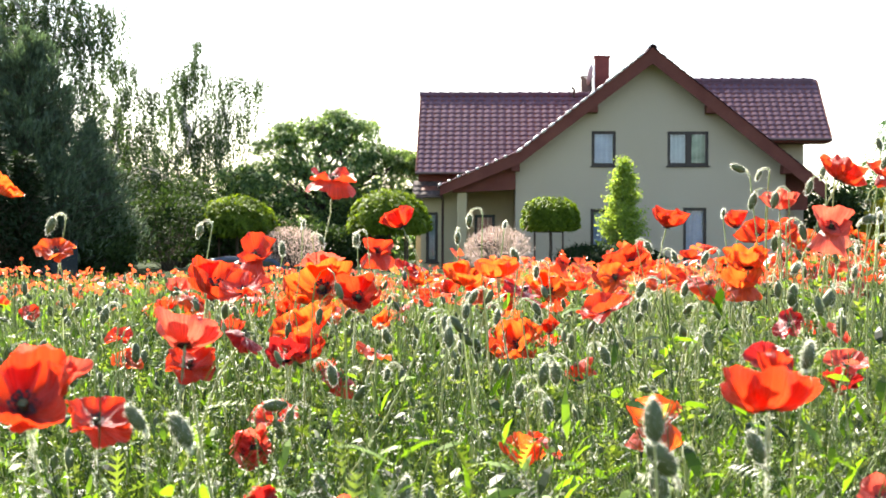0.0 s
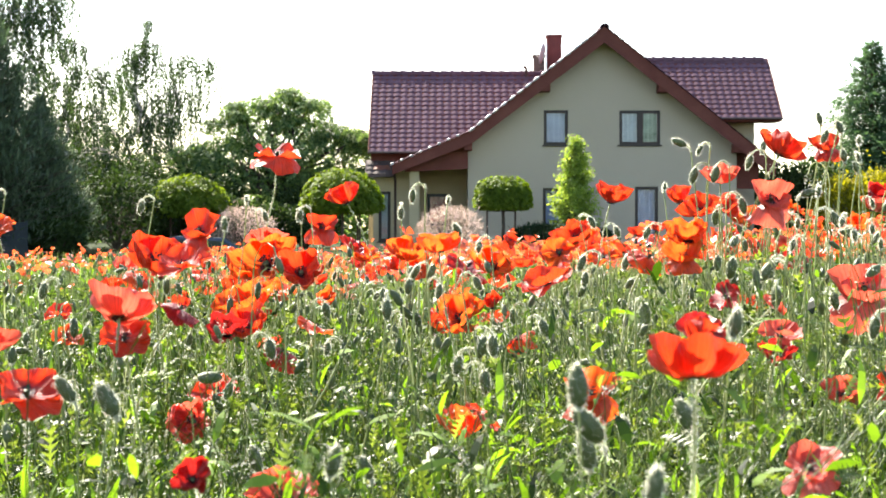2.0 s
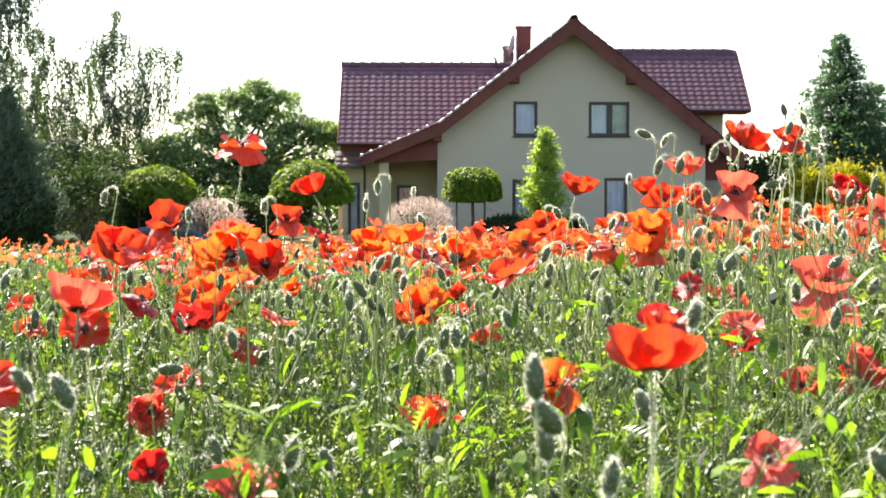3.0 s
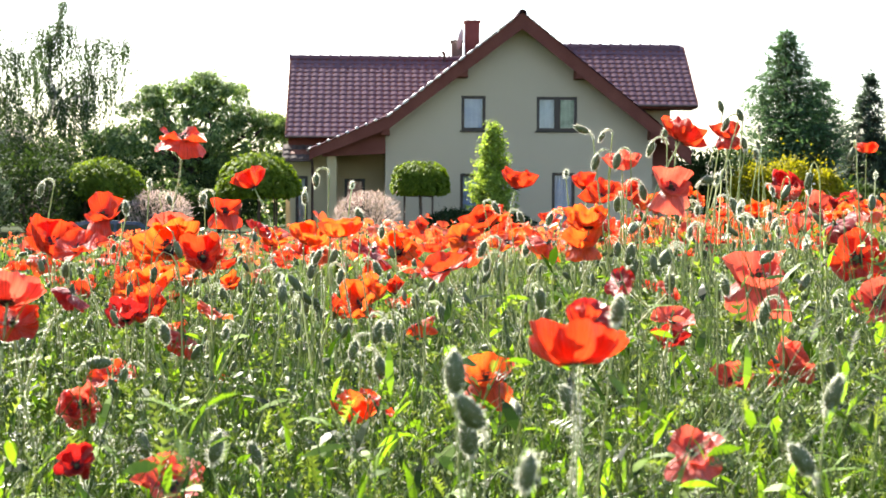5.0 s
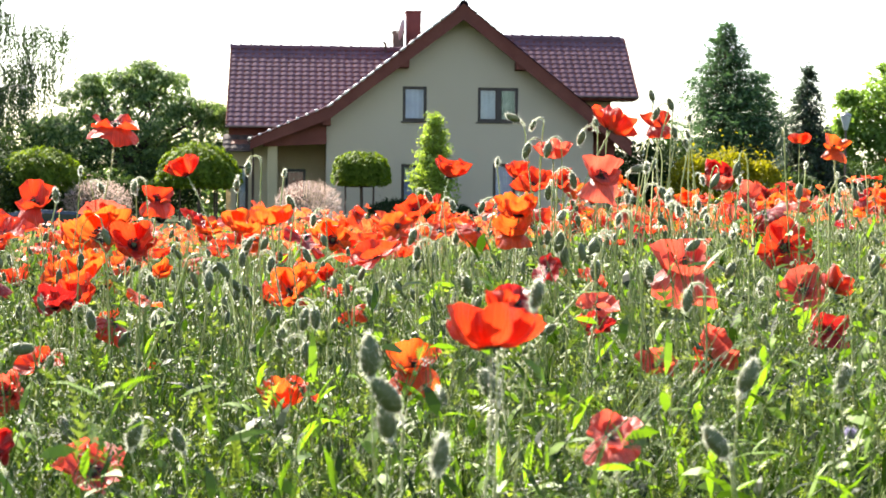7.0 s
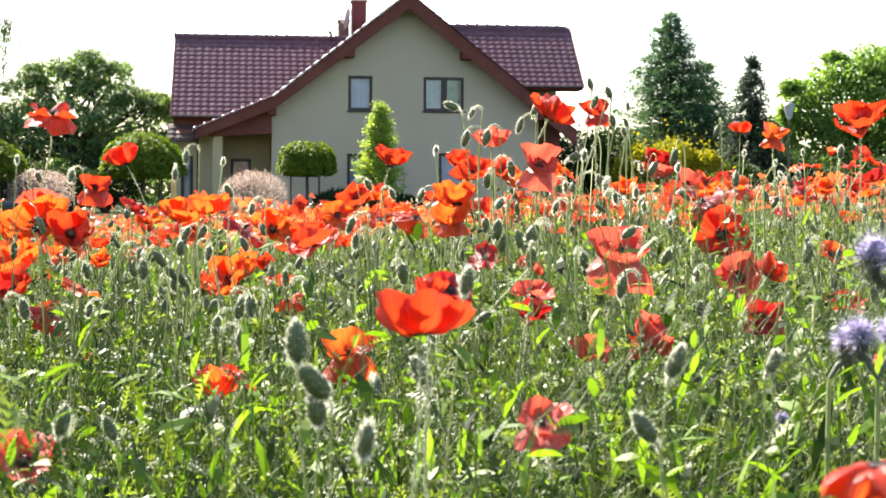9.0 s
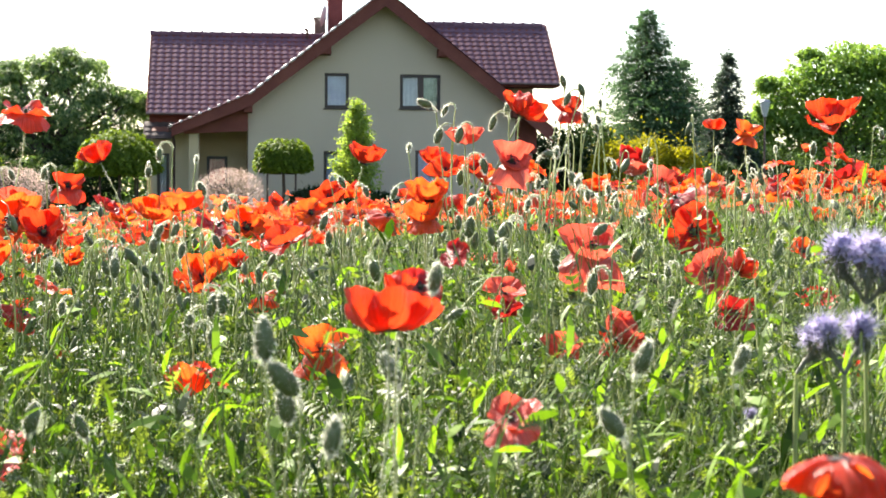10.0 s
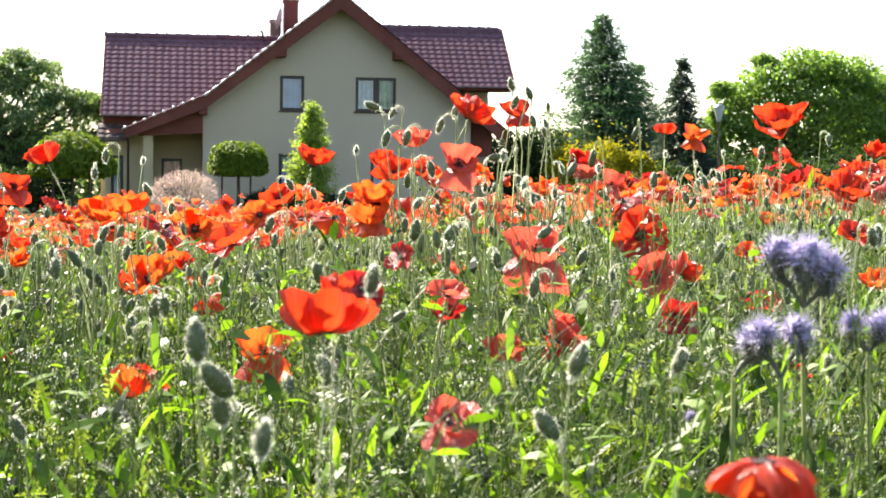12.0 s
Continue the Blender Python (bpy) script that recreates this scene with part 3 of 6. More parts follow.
    for a, b, flip in ((PORCH_END, KINK, False), (KINK, APEX, False), (RIGHT_END, APEX, True)):
        verge_row(roof, a, b, ROOF_Y - 0.08, flip)
    for i in range(16):
        ob = new("ridge_tile", RIDGE_ME)
        ob.parent, ob.matrix_basis = roof, house_inv @ pose(APEX[0], ROOF_Y - 0.1 + i * 0.36, APEX[1] - 0.03, 0, 0, 90)
    hpart("gutter", boxed(RIGHT_END[0] - 0.02, RIGHT_END[0] + 0.10, ROOF_Y, 64.4, RIGHT_END[1] - 0.08, RIGHT_END[1] + 0.02, bevel=0.03), GUTTER, "", roof)
    hpart("gutter", boxed(PORCH_END[0] - 0.10, PORCH_END[0] + 0.02, ROOF_Y, 66.0, PORCH_END[1] - 0.08, PORCH_END[1] + 0.02, bevel=0.03), GUTTER, "", roof)
    # soffit wall in the shade beyond the right corner
    hpart("soffit_board", prism([(10.652, 2.2), (11.5, 2.2), (11.5, gable_z(11.5) - 0.34), (10.652, gable_z(10.652) - 0.34)], WALL_Y + 0.25, WALL_Y + 0.3), WOOD)
    # right wing
    hpart("wing_wall", boxed(8.4, 11.62, 65.2, 65.5, -0.2, 5.2), RENDER_WALL)
    hpart("wing_wall", prism([(65.502, -0.2), (69.6, -0.2), (69.6, 4.9), (67.1, 7.0), (65.502, 5.6)], 0, 0.3), RENDER_WALL).matrix_basis = house_inv @ pose(11.62, 0, 0, 0, 0, 90) @ house_inv.inverted()
    right = new("right_roof")
    right.parent = house
    hpart("roof_deck", slab((6.2, 64.0, 4.86), (12.42, 64.0, 4.86), (12.42, 67.0, 7.26), (6.2, 67.0, 7.26), 0.12), WOOD, "", right)
    hpart("roof_deck", slab((6.2, 67.0, 7.26), (12.42, 67.0, 7.26), (12.42, 70.2, 4.7), (6.2, 70.2, 4.7), 0.12), WOOD, "", right)
    hpart("gutter", boxed(8.2, 12.46, 63.86, 63.99, 4.76, 4.86, bevel=0.035), GUTTER, "brown metal gutter", right)
    hpart("verge_board", slab((12.425, 64.0, 4.9), (12.465, 64.0, 4.9), (12.465, 67.0, 7.3), (12.425, 67.0, 7.3), 0.2), WOOD, "", right)
    hpart("eave_soffit", boxed(8.4, 12.41, 64.02, 65.198, 4.71, 4.80), WOOD, "", right)
    tiled_slope(right, 6.3, 12.46, (64.0, 4.86), (67.0, 7.26), lambda x, z: z > gable_z(x) - 0.25)
    ridge_row(right, 7.2, 12.3, 67.0, 7.25)
    # left wing
    left = new("left_roof")
    left.parent = house
    hpart("roof_deck", slab((-2.86, 64.0, 3.60), (5.7, 64.0, 3.60), (5.7, 68.1, 6.82), (-2.86, 68.1, 6.82), 0.12), WOOD, "", left)
    hpart("roof_deck", slab((-2.86, 68.1, 6.82), (5.7, 68.1, 6.82), (5.7, 72.0, 3.7), (-2.86, 72.0, 3.7), 0.12), WOOD, "", left)
    hpart("verge_board", slab((-2.90, 64.0, 3.64), (-2.862, 64.0, 3.64), (-2.862, 68.1, 6.86), (-2.90, 68.1, 6.86), 0.22), WOOD, "", left)
    hpart("gutter", boxed(-2.9, -0.3, 63.86, 63.99, 3.50, 3.60, bevel=0.035), GUTTER, "brown metal gutter", left)
    hpart("eave_board", boxed(-2.8, 0.8, 64.4, 64.44, 3.05, 3.52), WOOD, "", left)
    tiled_slope(left, -2.9, 5.6, (64.0, 3.60), (68.1, 6.82), lambda x, z: z > gable_z(x) - 0.25)
    ridge_row(left, -2.92, 4.4, 68.1, 6.81)
    # wall of the left wing with a narrow window, a small tiled lean-to above it
    hpart("wing_wall", prism([(-2.72, -0.2), (-1.36, -0.2), (-1.36, 3.04), (-2.72, 3.04)], 64.5, 64.8, [(-2.52, -2.07, 0.25, 2.12)]), WARM_WALL)
    hpart("wing_wall", boxed(-2.72, -2.42, 64.802, 71.6, -0.2, 3.5), WARM_WALL)
    window_set(-2.52, -2.07, 0.25, 2.12, 64.5, [CURTAIN])
    lean = new("lean_to_roof")
    lean.parent = house
    hpart("roof_deck", slab((-2.98, 63.7, 2.70), (-1.95, 63.7, 2.70), (-1.95, 64.42, 3.25), (-2.98, 64.42, 3.25), 0.08), OLD_BRICK, "", lean)
    for r in range(3):
        for c in range(4):
            ob = new("tile", OLD_TILE_ME if r == 1 and c else SOOTY_TILE_ME)
            ob.parent, ob.matrix_basis = lean, house_inv @ pose(-2.84 + c * 0.272, 63.68 + r * 0.23, 2.72 + r * 0.178, 34)
    hpart("gutter", boxed(-3.0, -1.93, 63.60, 63.70, 2.62, 2.70, bevel=0.025), GUTTER, "", lean)
    # porch: column, panelled beam, recessed wall with a red-curtained window, downpipe
    hpart("porch_column", boxed(-1.34, -0.98, 63.25, 63.6, -0.2, 3.02, bevel=0.015), WARM_WALL)
    hpart("porch_beam", prism([(-1.5, 2.80), (0.798, 2.92), (0.798, gable_z(0.79) - 0.22), (-1.5, gable_z(-1.5) - 0.2)], 63.12, 63.22), WOOD, "brown boarded porch beam")
    hpart("porch_wall", prism([(-1.36, -0.2), (0.79, -0.2), (0.79, 3.3), (-1.36, 3.3)], 66.0, 66.3, [(-0.72, 0.06, 0.9, 2.06)]), WARM_WALL)
    hpart("porch_wall", boxed(-1.36, -1.1, 64.802, 65.998, -0.2, 3.1), WARM_WALL)
    hpart("porch_floor", boxed(-1.5, 0.79, 63.2, 66.0, -0.2, 0.05), ROOM)
    window_set(-0.72, 0.06, 0.9, 2.06, 66.0, [RED_CURTAIN])
    v, t = tube_arrays([(-1.9, 63.0, 2.95), (-1.9, 63.05, 2.8), (-1.86, 63.3, 2.5), (-1.86, 63.3, 0.0)], [0.05] * 4, 8)
    v = v - np.array([5.7, WALL_Y, 0])
    link_mesh("downpipe", array_mesh("downpipe", v, t), GUTTER, house, "brown metal downpipe")
    # chimneys
    for x0, x1, y0, z0, z1 in ((3.98, 4.55, 68.2, 6.2, 8.30), (3.48, 3.90, 68.6, 6.2, 7.55)):
        ch = new("chimney")
        ch.parent, ch.matrix_basis = house, house_inv
        part("shaft", boxed(x0, x1, y0, y0 + 0.6, z0, z1, bevel=0.01), BRICK if z1 > 8 else OLD_BRICK, ch)
        part("crown", boxed(x0 - 0.04, x1 + 0.04, y0 - 0.04, y0 + 0.64, z1, z1 + 0.08, bevel=0.01), BRICK if z1 > 8 else OLD_BRICK, ch)
        for k in range(2):
            x = x0 + (x1 - x0) * (0.3 + 0.4 * k)
            v, t = tube_arrays([(x, y0 + 0.3, z1 + 0.08), (x, y0 + 0.3, z1 + 0.30)], [0.02, 0.018], 6)
            link_mesh("rod", array_mesh("rod", v, t), ZINC, ch)
    # vent pipe on the left ridge
    v, t = tube_arrays([(3.15, 67.9, 6.7), (3.15, 67.9, 7.02), (3.07, 67.85, 7.08)], [0.05, 0.05, 0.06], 8)
    link_mesh("vent_pipe", array_mesh("vent_pipe", v - np.array([5.7, WALL_Y, 0]), t), GUTTER, house)


build_house()


def satellite_dish(x, y, z):
    d = thing("satellite_dish", (x, y, z), "pale satellite dish on a mast beside the brick chimneys", "satellite dish")
    rr, aa = np.meshgrid(np.linspace(0, 0.42, 7), np.linspace(0, 2 * np.pi, 25))
    v = np.stack([rr * np.cos(aa), 0.45 * rr ** 2, rr * np.sin(aa)], -1).reshape(-1, 3)
    i = (np.arange(24)[:, None] * 7 + np.arange(6)[None]).ravel()
    t = np.concatenate([np.stack([i, i + 1, i + 8], 1), np.stack([i, i + 8, i + 7], 1)])
    bowl = link_mesh("bowl", array_mesh("bowl", v, t), PALE_METAL, d)
    bowl.matrix_basis = pose(0, 0, 0.35, 12, 0, 74)
    for pts, r in (([(0.1, 0, -0.9), (0.1, 0, 0.75)], 0.025), ([(0, 0, 0.1), (-0.3, -0.1, 0.25)], 0.012)):
        a, b = tube_arrays(pts, [r, r], 6)
        link_mesh("mast", array_mesh("mast", a, b), PALE_METAL, d)


satellite_dish(3.85, 68.0, 7.25)


def neighbour_roof():
    n = thing("neighbour_house", (-2.2, 76, 0), "far neighbouring house with a weathered dark roof", "house")
    bm = boxed(-1.2, 1.2, 0, 6, 0, 3.0)
    part("wall", bm, WARM_WALL, n)
    part("roof", slab((-1.4, -0.3, 2.9), (1.4, -0.3, 2.9), (1.4, 3, 5.0), (-1.4, 3, 5.0), 0.15), DARK_ROOF, n)
    part("roof", slab((-1.4, 3, 5.0), (1.4, 3, 5.0), (1.4, 6.3, 2.9), (-1.4, 6.3, 2.9), 0.15), DARK_ROOF, n)


neighbour_roof()


# ---- trees and shrubs ----
def limb(heap, a, b, ra, rb, rng, sag=0.0, n=6, wob=0.06, sides=6):
    a, b = np.asarray(a, float), np.asarray(b, float)
    f = np.linspace(0, 1, n)[:, None]
    p = a + (b - a) * f
    size = np.linalg.norm(b - a)
    p[1:-1] += rng.normal(0, wob * size / n, (n - 2, 3))
    p[:, 2] += sag * np.sin(f[:, 0] * np.pi)
    v, t = tube_arrays(p, np.linspace(ra, rb, n), sides)
    heap.add(v, t)
    return p


def compound():
    """A drooping compound leaf: three pairs of long leaflets and one at the tip."""
    v, t = [], []
    for y, a in ((0.28, 1.1), (0.28, -1.1), (0.52, 0.9), (0.52, -0.9), (0.74, 0.7), (0.74, -0.7), (0.78, 0.0)):
        d = np.array([math.sin(a), math.cos(a), -0.35])
        w = np.array([math.cos(a), -math.sin(a), 0.0]) * 0.085
        o = np.array([0, y, 0.12 - 0.35 * y * y])
        k = len(v)
        v += [o, o + d * 0.16 - w, o + d * 0.18 + w, o + d * 0.42 + [0, 0, -0.05]]
        t += [(k, k + 2, k + 1), (k + 1, k + 2, k + 3)]
    return np.array(v), np.array(t)


COMPOUND = compound()


def crown_tree(name, base, label, category, trunk_top, clumps, leaf, per_clump, mat, bark=BARK, seed=1, shape=OVAL, trunk_r=0.14, shell=0.45, group="", twigs=5, outward=False, buds=0):
    """A broad tree: trunk, limbs to each clump (x, y, z, rx, ry, rz from the base), twigs, and leaves through the clumps."""
    rng = np.random.default_rng(seed)
    tr = thing(name, base, label, category, group)
    wood, leaves = Heap(), Heap()
    spine = limb(wood, (0, 0, -0.1), (0, 0, trunk_top), trunk_r, trunk_r * 0.55, rng, n=8, sides=9)
    clumps = list(clumps)
    for cx, cy, cz, rx, ry, rz in clumps[:]:
        for _ in range(buds):
            d = rng.normal(0, 1, 3) * [1, 0.6, 1] + [cx * 0.2, 0, 0.5]
            d /= np.linalg.norm(d)
            k = 0.30 + 0.2 * rng.random()
            clumps.append((cx + d[0] * rx, cy + d[1] * ry, cz + d[2] * rz * 1.05, rx * k, ry * k, rz * k))
    for cx, cy, cz, rx, ry, rz in clumps:
        start = spine[int(len(spine) * 0.75)]
        limb(wood, start, (cx, cy, cz), trunk_r * 0.45, 0.015, rng, sag=0.1, wob=0.3)
        rad = np.array([rx, ry, rz])
        for _ in range(twigs):
            d = rng.normal(0, 1, 3)
            d /= np.linalg.norm(d)
            limb(wood, (cx, cy, cz), np.array([cx, cy, cz]) + d * rad * 0.9, 0.02, 0.005, rng, n=4, wob=0.3, sides=4)
        n = int(per_clump * min(1.0, 0.25 + 0.75 * (rx / 1.1) ** 2))
        d = rng.normal(0, 1, (n, 3))
        d /= np.linalg.norm(d, axis=1, keepdims=True)
        r = rng.random(n) ** shell
        bump = 1 + 0.22 * np.sin(d[:, 0] * 5 + cx * 7) * np.sin(d[:, 2] * 6 + cz * 5) + rng.normal(0, 0.06, n)
        pos = np.array([cx, cy, cz]) + d * rad * (r * bump)[:, None]
        leaves.many(shape[0] * leaf, shape[1], turns(rng, n, -0.45 if outward else -0.5, 0.6 if outward else 1.0, (0.6, 1.3), yaw=np.arctan2(d[:, 1], d[:, 0]) - np.pi / 2 + rng.normal(0, 0.7, n) if outward else None), pos)
    link_mesh("trunk", wood.mesh("trunk"), bark, tr)
    link_mesh("crown", leaves.mesh("crown", False), mat, tr)
    return tr


def ring_clumps(rng, n, radius, z0, z1, size, flat=0.8):
    """Clumps spread through a rounded crown."""
    out = []
    for i in range(n):
        f = (i + 0.5) / n
        zz = z0 + (z1 - z0) * f
        rr = radius * math.sqrt(max(0.05, 1 - (2 * f - 0.9) ** 2 * 0.8)) * (0.35 + 0.65 * rng.random())
        a = i * 2.4 + rng.random() * 0.6
        s = size * (0.7 + 0.6 * rng.random())
        out.append((rr * math.cos(a), rr * math.sin(a), zz, s, s, s * flat))
    return out


def globe_tree(x, y, z_low, z_high, radius, seed, stakes, boxy=2.2):
    """A grafted globe tree: straight stem, umbrella head with overlapping drooping leaves."""
    rng = np.random.default_rng(seed)
    tr = thing("globe_tree", (x, y, 0), "small grafted globe tree with a clipped round bright green head", "tree", "globe trees in the garden")
    wood, leaves = Heap(), Heap()
    limb(wood, (0, 0, -0.1), (0.03, 0, z_low + 0.25), 0.065, 0.05, rng, n=7, wob=0.05, sides=8)
    zc, h = z_low + (z_high - z_low) * 0.28, (z_high - z_low)
    for k in range(14):
        a = k * 2.4
        r = radius * (0.5 + 0.4 * rng.random())
        limb(wood, (0.03, 0, z_low + 0.2), (r * math.cos(a), r * math.sin(a), zc + h * 0.25 * rng.random()), 0.03, 0.008, rng, sag=0.12, n=5, sides=5)
    n = 11500
    ph = rng.random(n) * 2 * np.pi
    up = rng.random(n) ** 0.9 * 1.12 - 0.12
    rr = np.sqrt(np.clip(1 - np.clip(up, 0, 1) ** boxy, 0, 1)) * np.where(up < 0, 1 + 2.2 * up, 1)
    deep = 1 - 0.25 * rng.random(n) ** 1.6
    lump = 1 + 0.04 * np.sin(ph * 5 + seed) + 0.045 * np.sin(ph * 9 + up * 7) + rng.normal(0, 0.02, n)
    pos = np.stack([rr * np.cos(ph) * radius * deep * lump, rr * np.sin(ph) * radius * deep * lump, z_low + 0.12 * h + up * h * 0.88 * deep * lump], 1)
    leaves.many(OVAL[0] * 0.125, OVAL[1], turns(rng, n, -0.75, 0.5, (0.6, 1.25), yaw=ph - np.pi / 2 + rng.normal(0, 0.5, n)), pos)
    link_mesh("trunk", wood.mesh("trunk"), BARK, tr)
    link_mesh("crown", leaves.mesh("crown", False), LEAF_GLOBE, tr)
    for sx, sy, top in stakes:
        st = thing("tree_stake", (x + sx, y + sy, 0), "dark timber stake beside a globe tree", "stake", "stakes round the globe trees")
        a, b = tube_arrays([(0, 0, -0.15), (0, 0, top - 0.02), (0, 0, top)], [0.035, 0.033, 0.02], 8)
        link_mesh("post", array_mesh("post", a, b), POST_WOOD, st)
    if len(stakes) > 1:
        rail = thing("stake_rail", (x, y, 0), "thin timber rail nailed between two stakes", "rail")
        a, b = tube_arrays([(stakes[0][0], stakes[0][1] - 0.03, stakes[0][2] - 0.06), (stakes[1][0], stakes[1][1] - 0.03, stakes[1][2] - 0.06)], [0.018, 0.018], 6)
        link_mesh("bar", array_mesh("bar", a, b), POST_WOOD, rail)


def ball_shrub(name, x, y, r, h, label, mat, leaf, n, seed, shape=LANCE, category="shrub", group="", stick=0.25):
    """A dense rounded shrub with many thin shoots that end in small leaves."""
    rng = np.random.default_rng(seed)
    s = thing(name, (x, y, float(ground_z(x, y))), label, category, group)
    wood, leaves = Heap(), Heap()
    k = 90
    ph, up = rng.random(k) * 2 * np.pi, rng.random(k) * 1.1 - 0.05
    for a, b in zip(ph, up):
        c = math.sqrt(max(0, 1 - min(b, 1) ** 2))
        limb(wood, (0.1 * math.cos(a), 0.1 * math.sin(a), 0), (r * 0.95 * c * math.cos(a), r * 0.95 * c * math.sin(a), 0.45 * h + b * h * 0.52), 0.012, 0.003, rng, sag=0.05, n=4, sides=4)
    ph = rng.random(n) * 2 * np.pi
    up = rng.random(n) * 1.75 - 0.75
    c = np.sqrt(np.clip(1 - up ** 2, 0, 1))
    deep = (1 - 0.35 * rng.random(n) ** 2) * (1 + rng.normal(0, 0.045, n) + stick * (rng.random(n) > 0.94) * rng.random(n))
    pos = np.stack([r * c * np.cos(ph) * deep, r * c * np.sin(ph) * deep, h * 0.48 + up * h * 0.52 * deep], 1)
    pos[:, 2] = np.maximum(pos[:, 2], 0.03)
    leaves.many(shape[0] * leaf, shape[1], turns(rng, n, 0.5, 0.9, (0.6, 1.3), yaw=ph - np.pi / 2 + rng.normal(0, 0.7, n)), pos)
    link_mesh("wood", wood.mesh("wood"), BARK, s)
    link_mesh("foliage", leaves.mesh("foliage", False), mat, s)
    return s


def weeping_birch(x, y, height, spread, label, seed, strands=190, trunk_r=0.11, lean=0.3, boughs=()):
    """A slender birch: arching limbs hung with long strings of small leaves.
    boughs: main limbs as (height along the trunk from 0 to 1, heading in degrees, reach, rise, number of strings)."""
    rng = np.random.default_rng(seed)
    tr = thing("weeping_birch", (x, y, float(ground_z(x, y))), label, "tree", "weeping birches")
    wood, leaves = Heap(), Heap()
    spine = limb(wood, (0, 0, -0.1), (lean, 0, height), trunk_r, 0.012, rng, n=14, wob=0.25, sides=7)
    pos = []

    def string(q, drop):
        m = int(drop * 19) + 3
        z = np.linspace(0, drop, m)
        drift = rng.normal(0, 0.12, 2)
        pos.append(np.stack([q[0] + drift[0] * z + rng.normal(0, 0.035, m), q[1] + drift[1] * z + rng.normal(0, 0.035, m), q[2] - z], 1))
        a2, b2 = tube_arrays([q, q + np.array([drift[0] * drop, drift[1] * drop, -drop])], [0.004, 0.002], 3)
        wood.add(a2, b2)

    for i in range(strands):
        f = 0.15 + 0.83 * (i + rng.random()) / strands
        s = spine[min(13, int(f * 13.99))] + rng.normal(0, 0.04, 3)
        a = rng.random() * 2 * np.pi
        reach = spread * (math.sin(math.pi * min(1.0, 0.28 + 0.72 * f)) ** 0.8 + 0.06) * (0.15 + 1.2 * rng.random() ** 1.6)
        tip = s + np.array([reach * math.cos(a), reach * math.sin(a), reach * (0.35 + 0.7 * rng.random())])
        p = limb(wood, s, tip, 0.024 * (1.2 - f), 0.004, rng, sag=0.15 * reach, n=6, wob=0.35, sides=4)
        for _ in range(int(3 + 3 * reach)):
            string(p[rng.integers(2, 6)] + rng.normal(0, 0.07, 3), (0.25 + 1.5 * rng.random() ** 1.4) * (1.2 - f * 0.7))
    for f, heading, reach, rise, count in boughs:
        reach, count = reach * 1.2, int(count * 1.4)
        s = spine[min(13, int(f * 13.99))]
        a = radians(heading)
        tip = s + np.array([reach * math.cos(a), reach * math.sin(a), rise])
        p = limb(wood, s, tip, 0.035, 0.006, rng, sag=0.22 * reach, n=12, wob=0.25, sides=5)
        for k in range(count):
            g = 0.2 + 0.8 * (k + rng.random()) / count
            q = p[min(11, int(g * 12))] + rng.normal(0, 0.05, 3)
            out = q + rng.normal(0, 1, 3) * [0.30, 0.30, 0.16] * min(reach, 1.6)
            limb(wood, q, out, 0.008, 0.003, rng, n=3, sides=3)
            for w in range(3):
                string(q + (out - q) * (w + 1) / 3, (0.3 + 1.5 * rng.random() ** 1.3) * min(1.4, 0.6 + 0.4 * reach))
    pos = np.concatenate(pos)
    leaves.many(DIAMOND[0] * 0.11, DIAMOND[1], turns(rng, len(pos), -1.2, 0.8, (0.6, 1.25)), pos)
    link_mesh("trunk", wood.mesh("trunk"), BIRCH_BARK, tr)
    link_mesh("crown", leaves.mesh("crown", False), LEAF_BIRCH, tr)
    return tr


